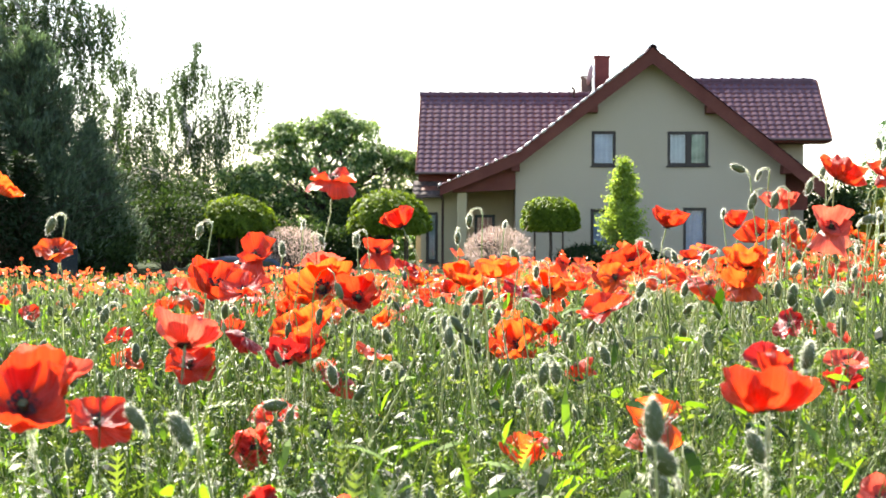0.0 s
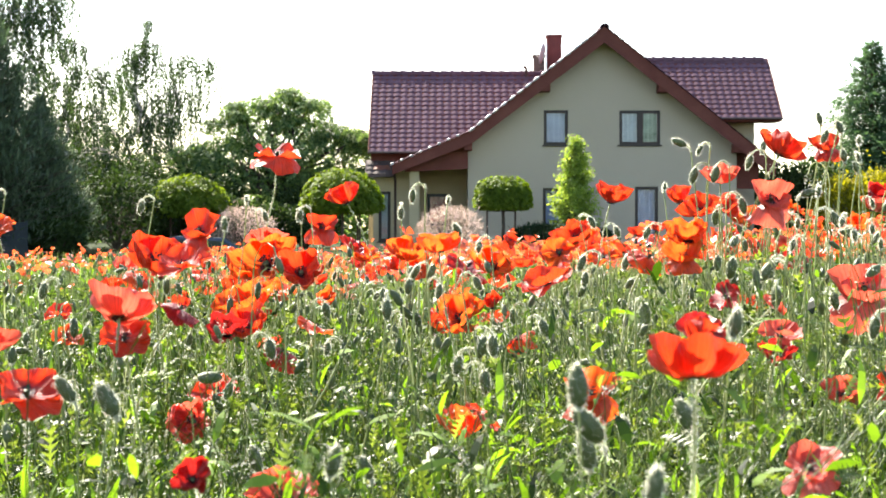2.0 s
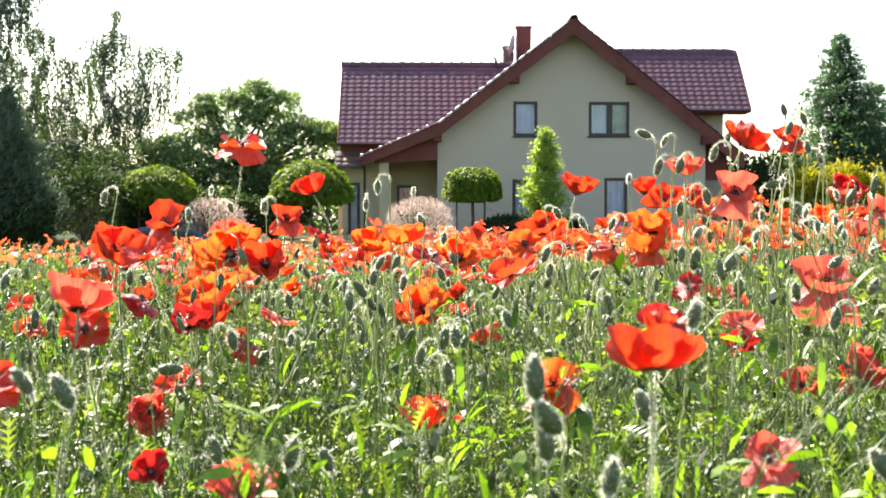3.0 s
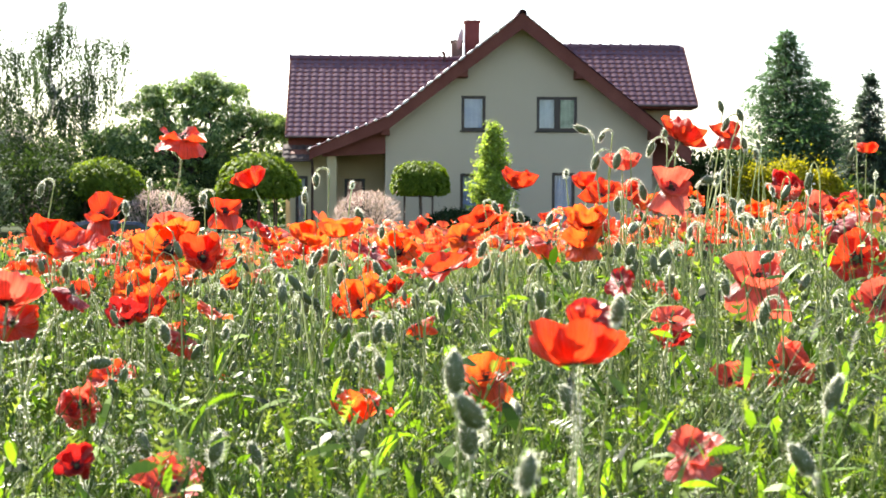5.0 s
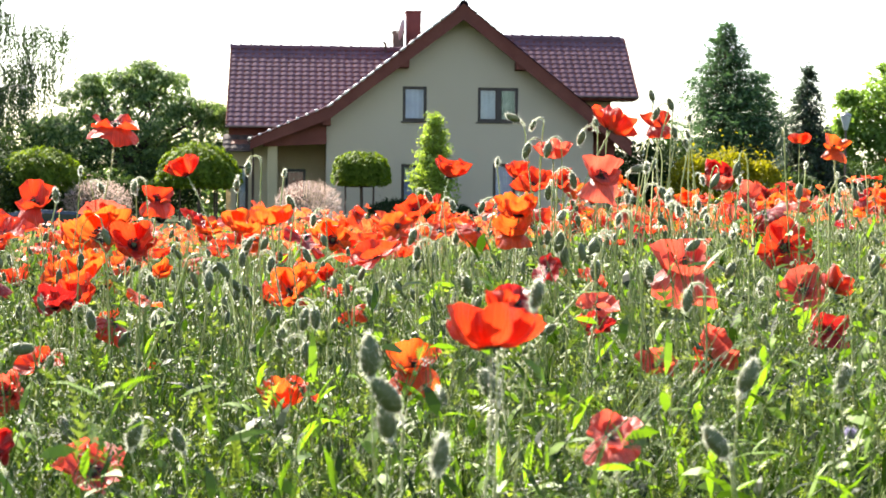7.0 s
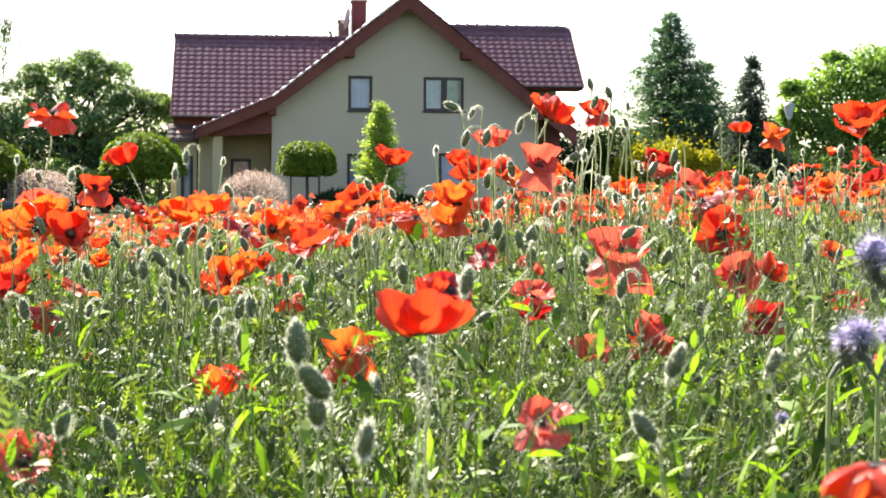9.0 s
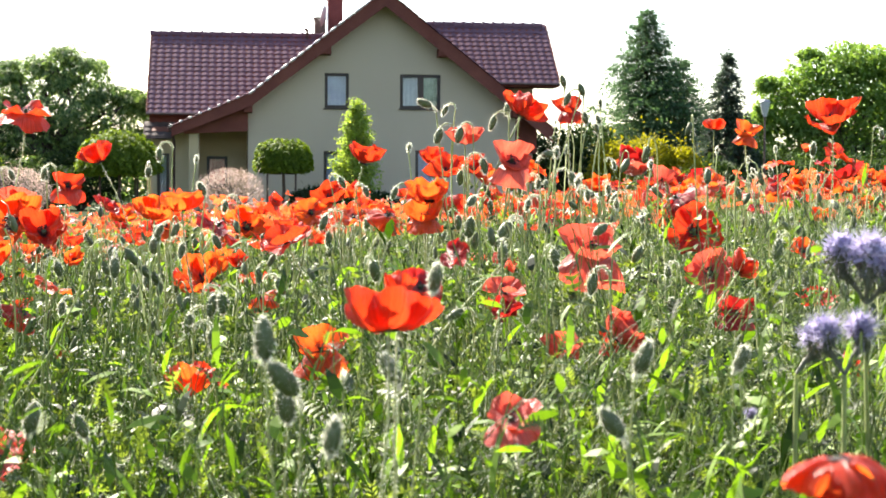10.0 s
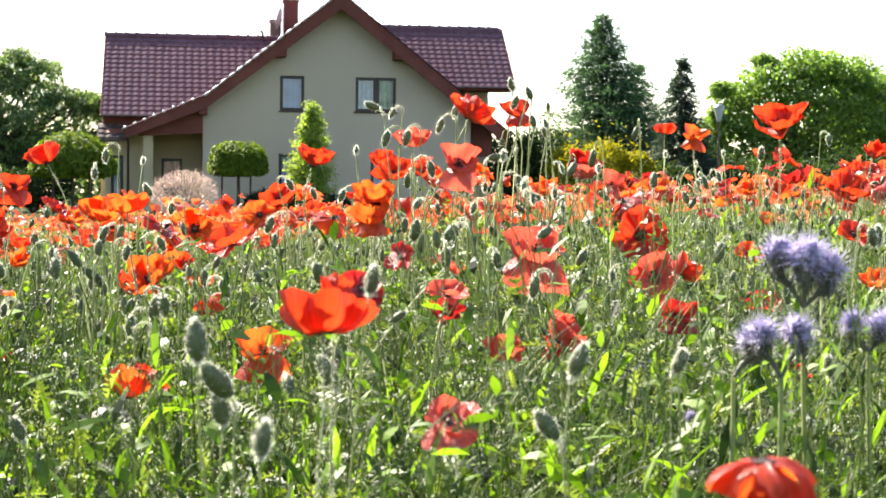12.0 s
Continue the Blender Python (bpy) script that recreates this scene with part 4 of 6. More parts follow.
def conifer(name, x, y, height, radius, label, mat, seed, levels=34, per=9, spray=0.34, droop=0.25, upturn=0.25, first=0.05, power=0.85, ragged=0.25, group="", sprays=26, shape=SPRAY, rise=-0.15):
    """A conifer: a straight stem with whorls of drooping boughs that carry flat sprays of needles."""
    rng = np.random.default_rng(seed)
    tr = thing(name, (x, y, float(ground_z(x, y))), label, "tree", group)
    wood, leaves = Heap(), Heap()
    limb(wood, (0, 0, -0.1), (0, 0, height), 0.02 * height, 0.01, rng, n=10, wob=0.02, sides=8)
    P, Y, T = [], [], []
    for lv in range(levels):
        f = first + (1 - first) * lv / levels
        z0 = height * f
        for b in range(per):
            a = rng.random() * 2 * np.pi
            r = radius * (1 - f) ** power * (1 - ragged + 2 * ragged * rng.random()) + 0.08
            zz = z0 + rng.normal(0, 0.12)
            tip = np.array([r * math.cos(a), r * math.sin(a), zz - droop * r + upturn * r * rng.random()])
            p = limb(wood, (0, 0, zz), tip, 0.03 * (1.1 - f), 0.004, rng, sag=0.06 * r, n=5, wob=0.1, sides=4)
            m = max(5, int(sprays * r / radius) + 4)
            k = rng.random(m) ** 0.7
            idx = k * 4
            lo = np.clip(idx.astype(int), 0, 3)
            q = p[lo] + (p[lo + 1] - p[lo]) * (idx - lo)[:, None]
            q = q + rng.normal(0, 0.05, (m, 3)) * (0.3 + r)
            P.append(q)
            Y.append(a - np.pi / 2 + rng.normal(0, 0.75, m))
            T.append(rng.normal(rise, 0.45, m))
    P, Y, T = np.concatenate(P), np.concatenate(Y), np.concatenate(T)
    leaves.many(shape[0] * spray, shape[1], turns(rng, len(P), T, 0.1, (0.55, 1.3), yaw=Y), P)
    # leading shoots
    m = 26
    q = np.stack([rng.normal(0, 0.05, m), rng.normal(0, 0.05, m), height - 0.9 * rng.random(m)], 1)
    leaves.many(SPRAY[0] * spray * 0.7, SPRAY[1], turns(rng, m, 1.1, 0.3, (0.5, 1.0)), q)
    link_mesh("trunk", wood.mesh("trunk"), BARK, tr)
    link_mesh("crown", leaves.mesh("crown", False), mat, tr)
    return tr


# globe trees and shrubs in front of the house
globe_tree(-8.65, 58, 1.15, 2.50, 1.36, 11, [(-0.55, -0.3, 1.25), (0.55, -0.3, 1.25)])
globe_tree(-3.50, 58, 1.25, 2.70, 1.34, 12, [(-0.6, -0.3, 1.3), (0.62, -0.3, 1.3), (0.5, 0.5, 1.25)])
globe_tree(1.89, 58, 1.40, 2.48, 0.90, 13, [(-0.52, -0.25, 1.38), (0.42, -0.25, 1.38)], 4.0)
for sx, sd in ((-6.70, 21), (0.13, 22)):
    ball_shrub("dappled_willow", sx, 57, 1.06, 1.45, "round dappled willow shrub with pale pink shoot tips", LEAF_WILLOW, 0.10, 5200, sd, group="dappled willows", stick=0.4)
ball_shrub("juniper", 3.2, 57.2, 1.1, 0.85, "low spreading dark green juniper", LEAF_DARK, 0.16, 3500, 23, SPRAY, stick=0.4)
ball_shrub("juniper", 4.9, 57.6, 0.8, 0.7, "low spreading dark green juniper", LEAF_DARK, 0.16, 2200, 24, SPRAY, stick=0.4)


def column_tree():
    rng = np.random.default_rng(31)
    tr = thing("column_hornbeam", (4.42, 59, 0), "narrow upright young hornbeam with bright green leaves", "tree")
    wood, leaves = Heap(), Heap()
    limb(wood, (0, 0, -0.1), (0, 0, 3.5), 0.05, 0.01, rng, n=8, sides=7)
    P = []
    for i in range(150):
        f = rng.random() ** 1.1
        z0 = 0.35 + 3.0 * f
        a = rng.random() * 2 * np.pi
        r = (1.02 * (1 - f) ** 0.72 * (0.45 + 0.55 * rng.random())) + 0.06
        tip = np.array([r * math.cos(a), r * math.sin(a), z0 + 0.35 + 0.25 * rng.random()])
        p = limb(wood, (0, 0, z0), tip, 0.015, 0.003, rng, n=5, sides=4)
        m = 80
        q = p[rng.integers(1, 5, m)] + rng.normal(0, 0.09, (m, 3))
        P.append(q)
    P = np.concatenate(P)
    leaves.many(OVAL[0] * 0.10, OVAL[1], turns(rng, len(P), -0.3, 0.9, (0.6, 1.2)), P)
    link_mesh("trunk", wood.mesh("trunk"), BARK, tr)
    link_mesh("crown", leaves.mesh("crown", False), LEAF_COLUMN, tr)


column_tree()

# broad walnut behind the globe trees
crown_tree("walnut_tree", (-6.7, 68, 0), "broad round walnut tree with drooping compound green leaves", "tree", 2.6,
           [(-2.7, 0, 2.9, 1.20, 1.32, 1.01), (-2.0, 0.2, 4.0, 1.14, 1.20, 0.94), (-1.0, 0.3, 4.8, 1.14, 1.20, 0.94), (0.1, 0, 5.3, 1.08, 1.20, 0.82), (1.3, 0.2, 5.1, 1.08, 1.20, 0.82), (2.1, 0.1, 4.3, 1.14, 1.20, 0.94), (2.7, 0, 3.2, 1.20, 1.32, 1.01),
            (0.2, -0.6, 3.9, 1.44, 1.20, 1.01), (-1.2, -0.6, 3.1, 1.44, 1.20, 1.01), (1.4, -0.5, 2.9, 1.56, 1.20, 1.01), (3.4, 0.3, 2.3, 0.96, 1.08, 0.76), (-3.3, 0.2, 2.0, 1.08, 1.20, 0.88), (0.0, -0.6, 2.2, 1.68, 1.20, 1.01),
            (-0.5, 0.2, 5.75, 0.54, 0.60, 0.44), (1.6, 0.1, 5.65, 0.48, 0.60, 0.38), (-1.7, 0.1, 5.2, 0.48, 0.60, 0.44), (2.9, 0.1, 4.2, 0.48, 0.60, 0.44), (-3.0, 0.1, 3.8, 0.48, 0.60, 0.38)],
           0.36, 240, LEAF_MAPLE, seed=41, trunk_r=0.2, shell=0.5, shape=COMPOUND, outward=True, buds=2)
# birches, pines, thujas and undergrowth along the left border
weeping_birch(-13.25, 70, 9.0, 1.2, "slender weeping birch with hanging grey-green leaves", 51, 95, lean=1.15,
              boughs=((0.66, 0, 2.5, 1.25, 26), (0.60, 20, 1.9, 0.7, 22), (0.55, -15, 1.6, 0.5, 20), (0.62, 170, 1.1, 1.0, 10), (0.45, 185, 1.7, 0.6, 22), (0.40, 10, 1.9, 0.3, 24), (0.34, 175, 1.9, 0.2, 24), (0.30, -40, 1.6, 0.2, 20), (0.75, 150, 0.9, 0.8, 7), (0.80, 20, 0.7, 0.5, 7)))
weeping_birch(-14.2, 64, 7.7, 1.0, "tall thin weeping birch with hanging grey-green leaves", 52, 70, lean=0.35,
              boughs=((0.72, 0, 1.45, 0.6, 16), (0.78, 175, 1.2, 0.7, 12), (0.60, 10, 1.3, 0.4, 16), (0.50, 180, 1.5, 0.4, 18), (0.42, -5, 1.5, 0.3, 18), (0.86, 15, 0.7, 0.3, 7)))
weeping_birch(-15.6, 56, 11.0, 3.0, "large airy birch behind the dark pines", 53, 110, 0.16, boughs=((0.80, 0, 2.3, 0.7, 26), (0.70, 15, 2.6, 0.8, 28), (0.62, -10, 2.2, 0.5, 26), (0.72, 180, 2.2, 0.7, 22), (0.90, 10, 1.2, 0.5, 14)))
weeping_birch(-18.0, 57, 11.5, 3.4, "large airy birch behind the dark pines", 54, 170, 0.16)
conifer("pine_tree", -14.0, 52, 7.2, 2.6, "dense dark green pine with upright candle shoots", LEAF_PINE, 55, 40, 17, 0.27, -0.15, 0.5, 0.02, 0.7, 0.42, "dark pines", 80, NEEDLE, 0.75)
conifer("pine_tree", -16.0, 53, 8.2, 2.6, "dense dark green pine with upright candle shoots", LEAF_PINE, 56, 42, 17, 0.27, -0.15, 0.5, 0.02, 0.7, 0.42, "dark pines", 80, NEEDLE, 0.75)
conifer("pine_tree", -12.7, 54, 4.7, 1.5, "dense dark green pine with upright candle shoots", LEAF_PINE, 57, 32, 15, 0.27, -0.15, 0.5, 0.02, 1.05, 0.42, "dark pines", 80, NEEDLE, 0.75)
for tx, ty, th, sd in ((-13.6, 46, 4.3, 61), (-12.8, 46.6, 3.6, 62), (-14.4, 47, 4.6, 63)):
    conifer("thuja", tx, ty, th, 0.75, "narrow pointed dark green thuja", LEAF_DARK, sd, 40, 12, 0.20, -0.9, 0.2, 0.02, 0.55, 0.1, "thujas along the border", 14)
for sx, sy, sr, sh, sd in ((-10.8, 57, 1.5, 2.6, 71), (-9.6, 63.5, 1.3, 2.1, 72), (-12.4, 53, 1.3, 2.0, 73), (-10.6, 64.5, 1.2, 2.4, 74), (-6.4, 64, 1.4, 1.6, 75), (-11.6, 51, 0.9, 1.3, 76), (-8.2, 62.5, 1.2, 1.9, 77), (-13.4, 60, 1.7, 3.6, 78), (-11.6, 64, 1.6, 3.4, 79), (-9.0, 66, 1.5, 2.8, 80), (-10.4, 67, 1.5, 3.0, 80), (-5.4, 66, 1.4, 2.3, 79)):
    ball_shrub("border_shrub", sx, sy, sr, sh, "loose dark green shrub in the border, tree shade in its colour", LEAF_SHADED, 0.15, 3600, sd, DIAMOND, group="shrubs along the border", stick=0.5)

# right of the house
conifer("spruce_tree", 17.75, 72, 8.6, 3.55, "tall ragged green spruce", LEAF_SPRUCE, 81, 38, 15, 0.27, 0.24, 0.42, 0.03, 0.85, 0.42, sprays=110, shape=FROND)
conifer("spruce_tree", 19.7, 74, 6.7, 2.4, "ragged green spruce behind a taller one", LEAF_SPRUCE, 82, 30, 11, 0.26, 0.1, 0.5, 0.04, 0.75, 0.5, sprays=75, shape=FROND)
conifer("dark_fir", 19.5, 66, 6.4, 1.9, "narrow dark green fir", LEAF_FIR, 83, 32, 12, 0.24, 0.5, 0.25, 0.02, 0.95, 0.35, sprays=84, shape=FROND)
for sx, sy, sr, sh, sd in ((14.1, 62, 0.95, 2.55, 84), (15.4, 62.3, 1.1, 2.8, 85), (16.6, 62, 0.8, 2.4, 86)):
    ball_shrub("golden_shrub", sx, sy, sr, sh, "loose golden-yellow leafed shrub", LEAF_YELLOW, 0.12, 5200, sd, OVAL, group="golden shrubs", stick=0.6)
for sx, sy, sr, sh, sd in ((14.3, 67, 1.6, 3.4, 102), (15.8, 64.5, 1.2, 1.7, 103), (12.8, 66.5, 1.4, 3.1, 87), (13.4, 68, 1.2, 2.6, 88), (18.2, 64, 1.4, 2.0, 89), (21.6, 65, 1.5, 1.9, 98), (24.0, 65, 1.5, 2.2, 99), (16.4, 65, 1.2, 1.9, 100), (26.4, 66, 1.6, 2.1, 101), (20.6, 67, 1.3, 2.4, 90), (22.4, 70, 1.6, 2.6, 91), (25.0, 68, 1.8, 2.2, 92), (28.4, 70, 2.0, 2.9, 93), (31.0, 70, 2.0, 3.2, 94)):
    ball_shrub("border_shrub", sx, sy, sr, sh, "loose dark green shrub in the border, tree shade in its colour", LEAF_SHADED, 0.18, 3200, sd, DIAMOND, group="shrubs along the border", stick=0.5)
rng_oak = np.random.default_rng(95)
crown_tree("oak_tree", (27.5, 75, 0), "large rounded broadleaf tree with light green leaves", "tree", 3.0,
           [(0.6, 0, 6.9, 1.53, 1.65, 0.74), (-1.2, 0, 6.2, 1.53, 1.65, 0.81), (2.4, 0, 6.6, 1.65, 1.65, 0.81), (3.8, 0.2, 5.7, 1.42, 1.53, 0.87), (-2.6, 0.2, 5.3, 1.30, 1.42, 0.81), (-0.2, -0.5, 5.3, 1.77, 1.53, 0.93), (1.8, -0.4, 5.2, 1.65, 1.53, 0.99),
            (-3.6, 0, 3.9, 1.18, 1.30, 0.74), (-2.0, -0.4, 4.1, 1.53, 1.42, 0.87), (0.6, -0.5, 3.9, 1.77, 1.53, 0.99), (3.0, -0.4, 4.1, 1.65, 1.42, 0.99), (4.6, 0, 4.3, 1.18, 1.42, 0.87), (-3.9, 0, 2.7, 1.30, 1.42, 0.87), (-1.6, -0.5, 2.7, 1.77, 1.53, 0.99), (1.0, -0.5, 2.5, 2.12, 1.53, 1.12), (3.6, -0.4, 2.7, 1.65, 1.53, 1.12)],
           0.21, 1250, LEAF_OAK, seed=96, trunk_r=0.24, shell=0.4, shape=OVAL, buds=1)
crown_tree("oak_tree", (33.5, 80, 0), "large rounded broadleaf tree with light green leaves", "tree", 3.0,
           ring_clumps(rng_oak, 12, 3.2, 2.4, 6.2, 1.5), 0.24, 1400, LEAF_OAK, seed=97, trunk_r=0.24, shell=0.4, shape=DIAMOND)


def street_lamp():
    s = thing("street_lamp", (19.12, 60, 0), "grey street lamp with a pale conical head", "street lamp")
    for name, pts, r, mat in (("pole", [(0, 0, -0.1), (0, 0, 3.55)], [0.045, 0.032], GUTTER), ("head", [(0, 0, 3.5), (0, 0, 3.62), (0, 0, 4.02)], [0.05, 0.10, 0.19], LAMP_SHELL),
                              ("cap", [(0, 0, 4.022), (0, 0, 4.08), (0, 0, 4.14)], [0.21, 0.17, 0.02], ZINC)):
        a, b = tube_arrays(pts, r, 14)
        link_mesh(name, array_mesh(name, a, b), mat, s)


street_lamp()


def fence():
    f = thing("mesh_fence", (-14.6, 50, 0), "low dark wire mesh fence with steel posts", "fence")
    for i in range(8):
        x = -3.0 + i * 0.78
        part("post", boxed(x - 0.025, x + 0.025, -0.025, 0.025, -0.5, 0.96, bevel=0.004), FENCE, f)
    for i in range(7):
        x = -3.0 + i * 0.78
        part("panel", boxed(x + 0.027, x + 0.753, -0.008, 0.008, -0.4, 0.92), FENCE, f)


fence()


def far_hedge():
    """Dense far greenery that closes the gaps under the tree crowns."""
    rng = np.random.default_rng(99)
    h = Heap()
    n = 26000
    x = rng.random(n) * 110 - 45
    top = 2.3 + 0.5 * np.sin(x * 0.7) + 0.35 * np.sin(x * 1.9 + 1)
    pos = np.stack([x, 86 + rng.random(n) * 3, rng.random(n) ** 0.7 * top], 1)
    h.many(DIAMOND[0] * 0.46, DIAMOND[1], turns(rng, n, -0.4, 1.0, (0.6, 1.3)), pos)
    tagged(link_mesh("far_hedge", h.mesh("far_hedge", False), LEAF_MAPLE), "far dark green hedge beyond the garden", "hedge", kind="stuff")


far_hedge()


def parked_car(x, y, heading):
    """A small hatchback: rounded body, glazed cabin and four wheels."""
    c = thing("car", (x, y, float(ground_z(x, y))), "parked blue-grey hatchback car on the drive", "car")
    c.rotation_euler = (0, 0, radians(heading))
    low = [(-1.95, 0.28), (1.95, 0.28), (2.02, 0.55), (1.90, 0.78), (1.05, 0.92), (-1.70, 0.96), (-1.98, 0.80), (-2.02, 0.5)]
    bm = prism(low, -0.82, 0.82)
    bmesh.ops.bevel(bm, geom=[e for e in bm.edges if e.calc_face_angle(0) > 0.3], offset=0.07, segments=3, affect="EDGES")
    part("body", bm, CAR_PAINT, c, smooth=True)
    bm = prism([(1.0, 0.90), (0.35, 1.36), (-0.9, 1.42), (-1.55, 1.28), (-1.82, 0.93)], -0.70, 0.70)
    bmesh.ops.bevel(bm, geom=[e for e in bm.edges if e.calc_face_angle(0) > 0.3], offset=0.06, segments=3, affect="EDGES")
    cabin = part("cabin", bm, CAR_PAINT, c, smooth=True)
    for yy in (-0.704, 0.704):
        for pts in ([(0.80, 0.96), (0.30, 1.28), (-0.25, 1.31), (-0.25, 0.96)], [(-0.33, 0.96), (-0.33, 1.31), (-0.95, 1.32), (-1.40, 1.2), (-1.45, 0.98)]):
            part("side_window", prism(pts, yy - 0.004, yy + 0.004), CAR_GLASS, cabin)
    part("windscreen", slab((1.01, -0.6, 0.935), (1.01, 0.6, 0.935), (0.385, 0.56, 1.36), (0.385, -0.56, 1.36), -0.012), CAR_GLASS, cabin)
    part("rear_window", slab((-1.80, -0.58, 1.0), (-1.80, 0.58, 1.0), (-1.585, 0.55, 1.27), (-1.585, -0.55, 1.27), 0.012), CAR_GLASS, cabin)
    for wx in (-1.28, 1.28):
        for wy in (-0.78, 0.78):
            a, b = tube_arrays([(wx, wy - 0.09, 0.3), (wx, wy - 0.08, 0.3), (wx, wy + 0.08, 0.3), (wx, wy + 0.09, 0.3)], [0.26, 0.3, 0.3, 0.26], 20)
            w = link_mesh("wheel", array_mesh("wheel", a, b), STAMEN, c)
            s = math.copysign(0.095, wy)
            a, b = tube_arrays([(wx, wy + s * 0.6, 0.3), (wx, wy + s, 0.3), (wx, wy + s * 1.02, 0.3)], [0.2, 0.19, 0.02], 16)
            link_mesh("rim", array_mesh("rim", a, b), ZINC, w)


parked_car(-6.25, 46.0, 8.0)


# ---- poppies ----
# petal forms: elevation at the root and at the rim, in degrees, for the petals to the right, back, left and front
FORMS = {
    "cup": ((0, 104), (6, 116), (0, 104), (6, 116)),
    "bowl": ((-4, 84), (2, 94), (-4, 84), (2, 94)),
    "wide": ((0, 30), (8, 48), (0, 30), (8, 48)),
    "flat": ((-2, -14), (10, 12), (-2, -14), (6, -4)),
    "skirt": ((22, 64), (42, 84), (22, 64), (-12, -78)),
    "shut": ((35, 108), (45, 116), (35, 108), (45, 116)),
    "dome": ((36, -105), (42, -98), (36, -105), (42, -98)),
    "hat": ((0, 44), (6, 40), (0, 44), (-4, -52)),
    "tulip": ((18, 98), (18, 94), (18, 98), (20, 98)),
    "bell": ((-6, 94), (-6, 86), (-6, 94), (-8, 104)),
    "droop": ((-8, -68), (5, -40), (-8, -68), (5, -48)),
}
petal_store = {}


def petal_mesh(a0, a1, seed, fine=True, fan=False):
    """One crumpled fan-shaped petal of unit length: rises from the centre at a0 and bends to a1 degrees towards its rim."""
    key = (a0, a1, seed, fine, fan)
    if key in petal_store:
        return petal_store[key]
    rng = np.random.default_rng(seed * 7919 + int(a0 * 31 + a1 * 17) % 1000)
    nu, nv = (25, 15) if fine else (9, 7)
    u, v = np.meshgrid(np.linspace(-1, 1, nu), np.linspace(0.03, 1, nv))
    ph = rng.random(6) * 6.28
    rim = 1 - 0.16 * np.abs(u) ** 3 + 0.04 * np.sin(5 * u + ph[0]) + 0.024 * np.sin(13 * u + ph[1]) + 0.012 * np.sin(29 * u + ph[3])
    s = v * rim
    a0r, a1r = radians(a0), radians(a1)
    k = 40
    q = np.linspace(0, 1.15, k)
    ang = a0r + (a1r - a0r) * np.clip(q, 0, 1.15) ** 1.2
    R = np.concatenate([[0], np.cumsum(np.cos(ang[:-1]) * np.diff(q))])
    Z = np.concatenate([[0], np.cumsum(np.sin(ang[:-1]) * np.diff(q))])
    r, z = np.interp(s, q, R), np.interp(s, q, Z)
    an = np.interp(s, q, ang)
    ruff = (0.15 * np.sin(3.8 * u + ph[2]) + 0.11 * np.sin(8 * u + 3 * s + ph[3]) + 0.03 * np.sin(19 * u + ph[4])) * s ** 2
    ruff += 0.022 * np.sin(31 * u + 4 * s + ph[0]) * s ** 3
    ruff += (0.022 * np.sin(9 * s + 5 * u + ph[5]) + 0.02 * np.sin(6 * s - 7 * u + ph[1])) * s
    r = r - np.sin(an) * ruff
    z = z + np.cos(an) * ruff
    half = radians(76) * (0.86 + 0.14 * s)
    width = np.maximum(r, 0.90 * s ** 0.52 if fan else 0.66 * s ** 0.6)
    x = r * np.cos(u * half) + (r - width) * (1 - np.cos(u * half))
    y = width * np.sin(u * half)
    P = np.stack([x, y, z], -1).reshape(-1, 3)
    i = (np.arange(nv - 1)[:, None] * nu + np.arange(nu - 1)[None]).ravel()
    t = np.concatenate([np.stack([i, i + 1, i + nu + 1], 1), np.stack([i, i + nu + 1, i + nu], 1)])
    me = petal_store[key] = array_mesh("petal", P, t)
    return me


def painted(me, mat):
    """The petal's mesh in the given colour, made once for each colour."""
    key = (me.name, mat.name)
    if key not in petal_store:
        c = me.copy()
        c.materials.append(mat)
        petal_store[key] = c
    return petal_store[key]


def stamen_mesh():
    h = Heap()
    rng = np.random.default_rng(3)
    for i in range(80):
        a, e, l = rng.random() * 6.28, 0.25 + 1.0 * rng.random(), 0.15 + 0.12 * rng.random()
        d = np.array([math.cos(a) * math.cos(e), math.sin(a) * math.cos(e), math.sin(e)])
        tip = d * l
        side = np.array([-math.sin(a), math.cos(a), 0])
        v = [d * 0.03 - side * 0.006, d * 0.03 + side * 0.006, tip, tip - side * 0.03, tip + side * 0.03, tip + d * 0.05]
        h.add(v, [(0, 1, 2), (3, 4, 5)])
    v, t = tube_arrays([(0, 0, 0), (0, 0, 0.015), (0, 0, 0.03)], [0.17, 0.16, 0.05], 10)
    h.add(v, t)
    me = h.mesh("stamen_ring", False)
    me.materials.append(STAMEN)
    return me


def capsule_mesh():
    """The ovary in the middle of a bloom: a ribbed barrel with a flat lid."""
    v, t = tube_arrays([(0, 0, 0.0), (0, 0, 0.06), (0, 0, 0.16), (0, 0, 0.20), (0, 0, 0.205), (0, 0, 0.235), (0, 0, 0.245)], [0.03, 0.075, 0.095, 0.08, 0.125, 0.11, 0.01], 10)
    me = array_mesh("seed_capsule", v, t)
    me.materials.append(BUD)
    return me


STAMEN_ME, CAPSULE_ME = stamen_mesh(), capsule_mesh()
rng_field = np.random.default_rng(77)


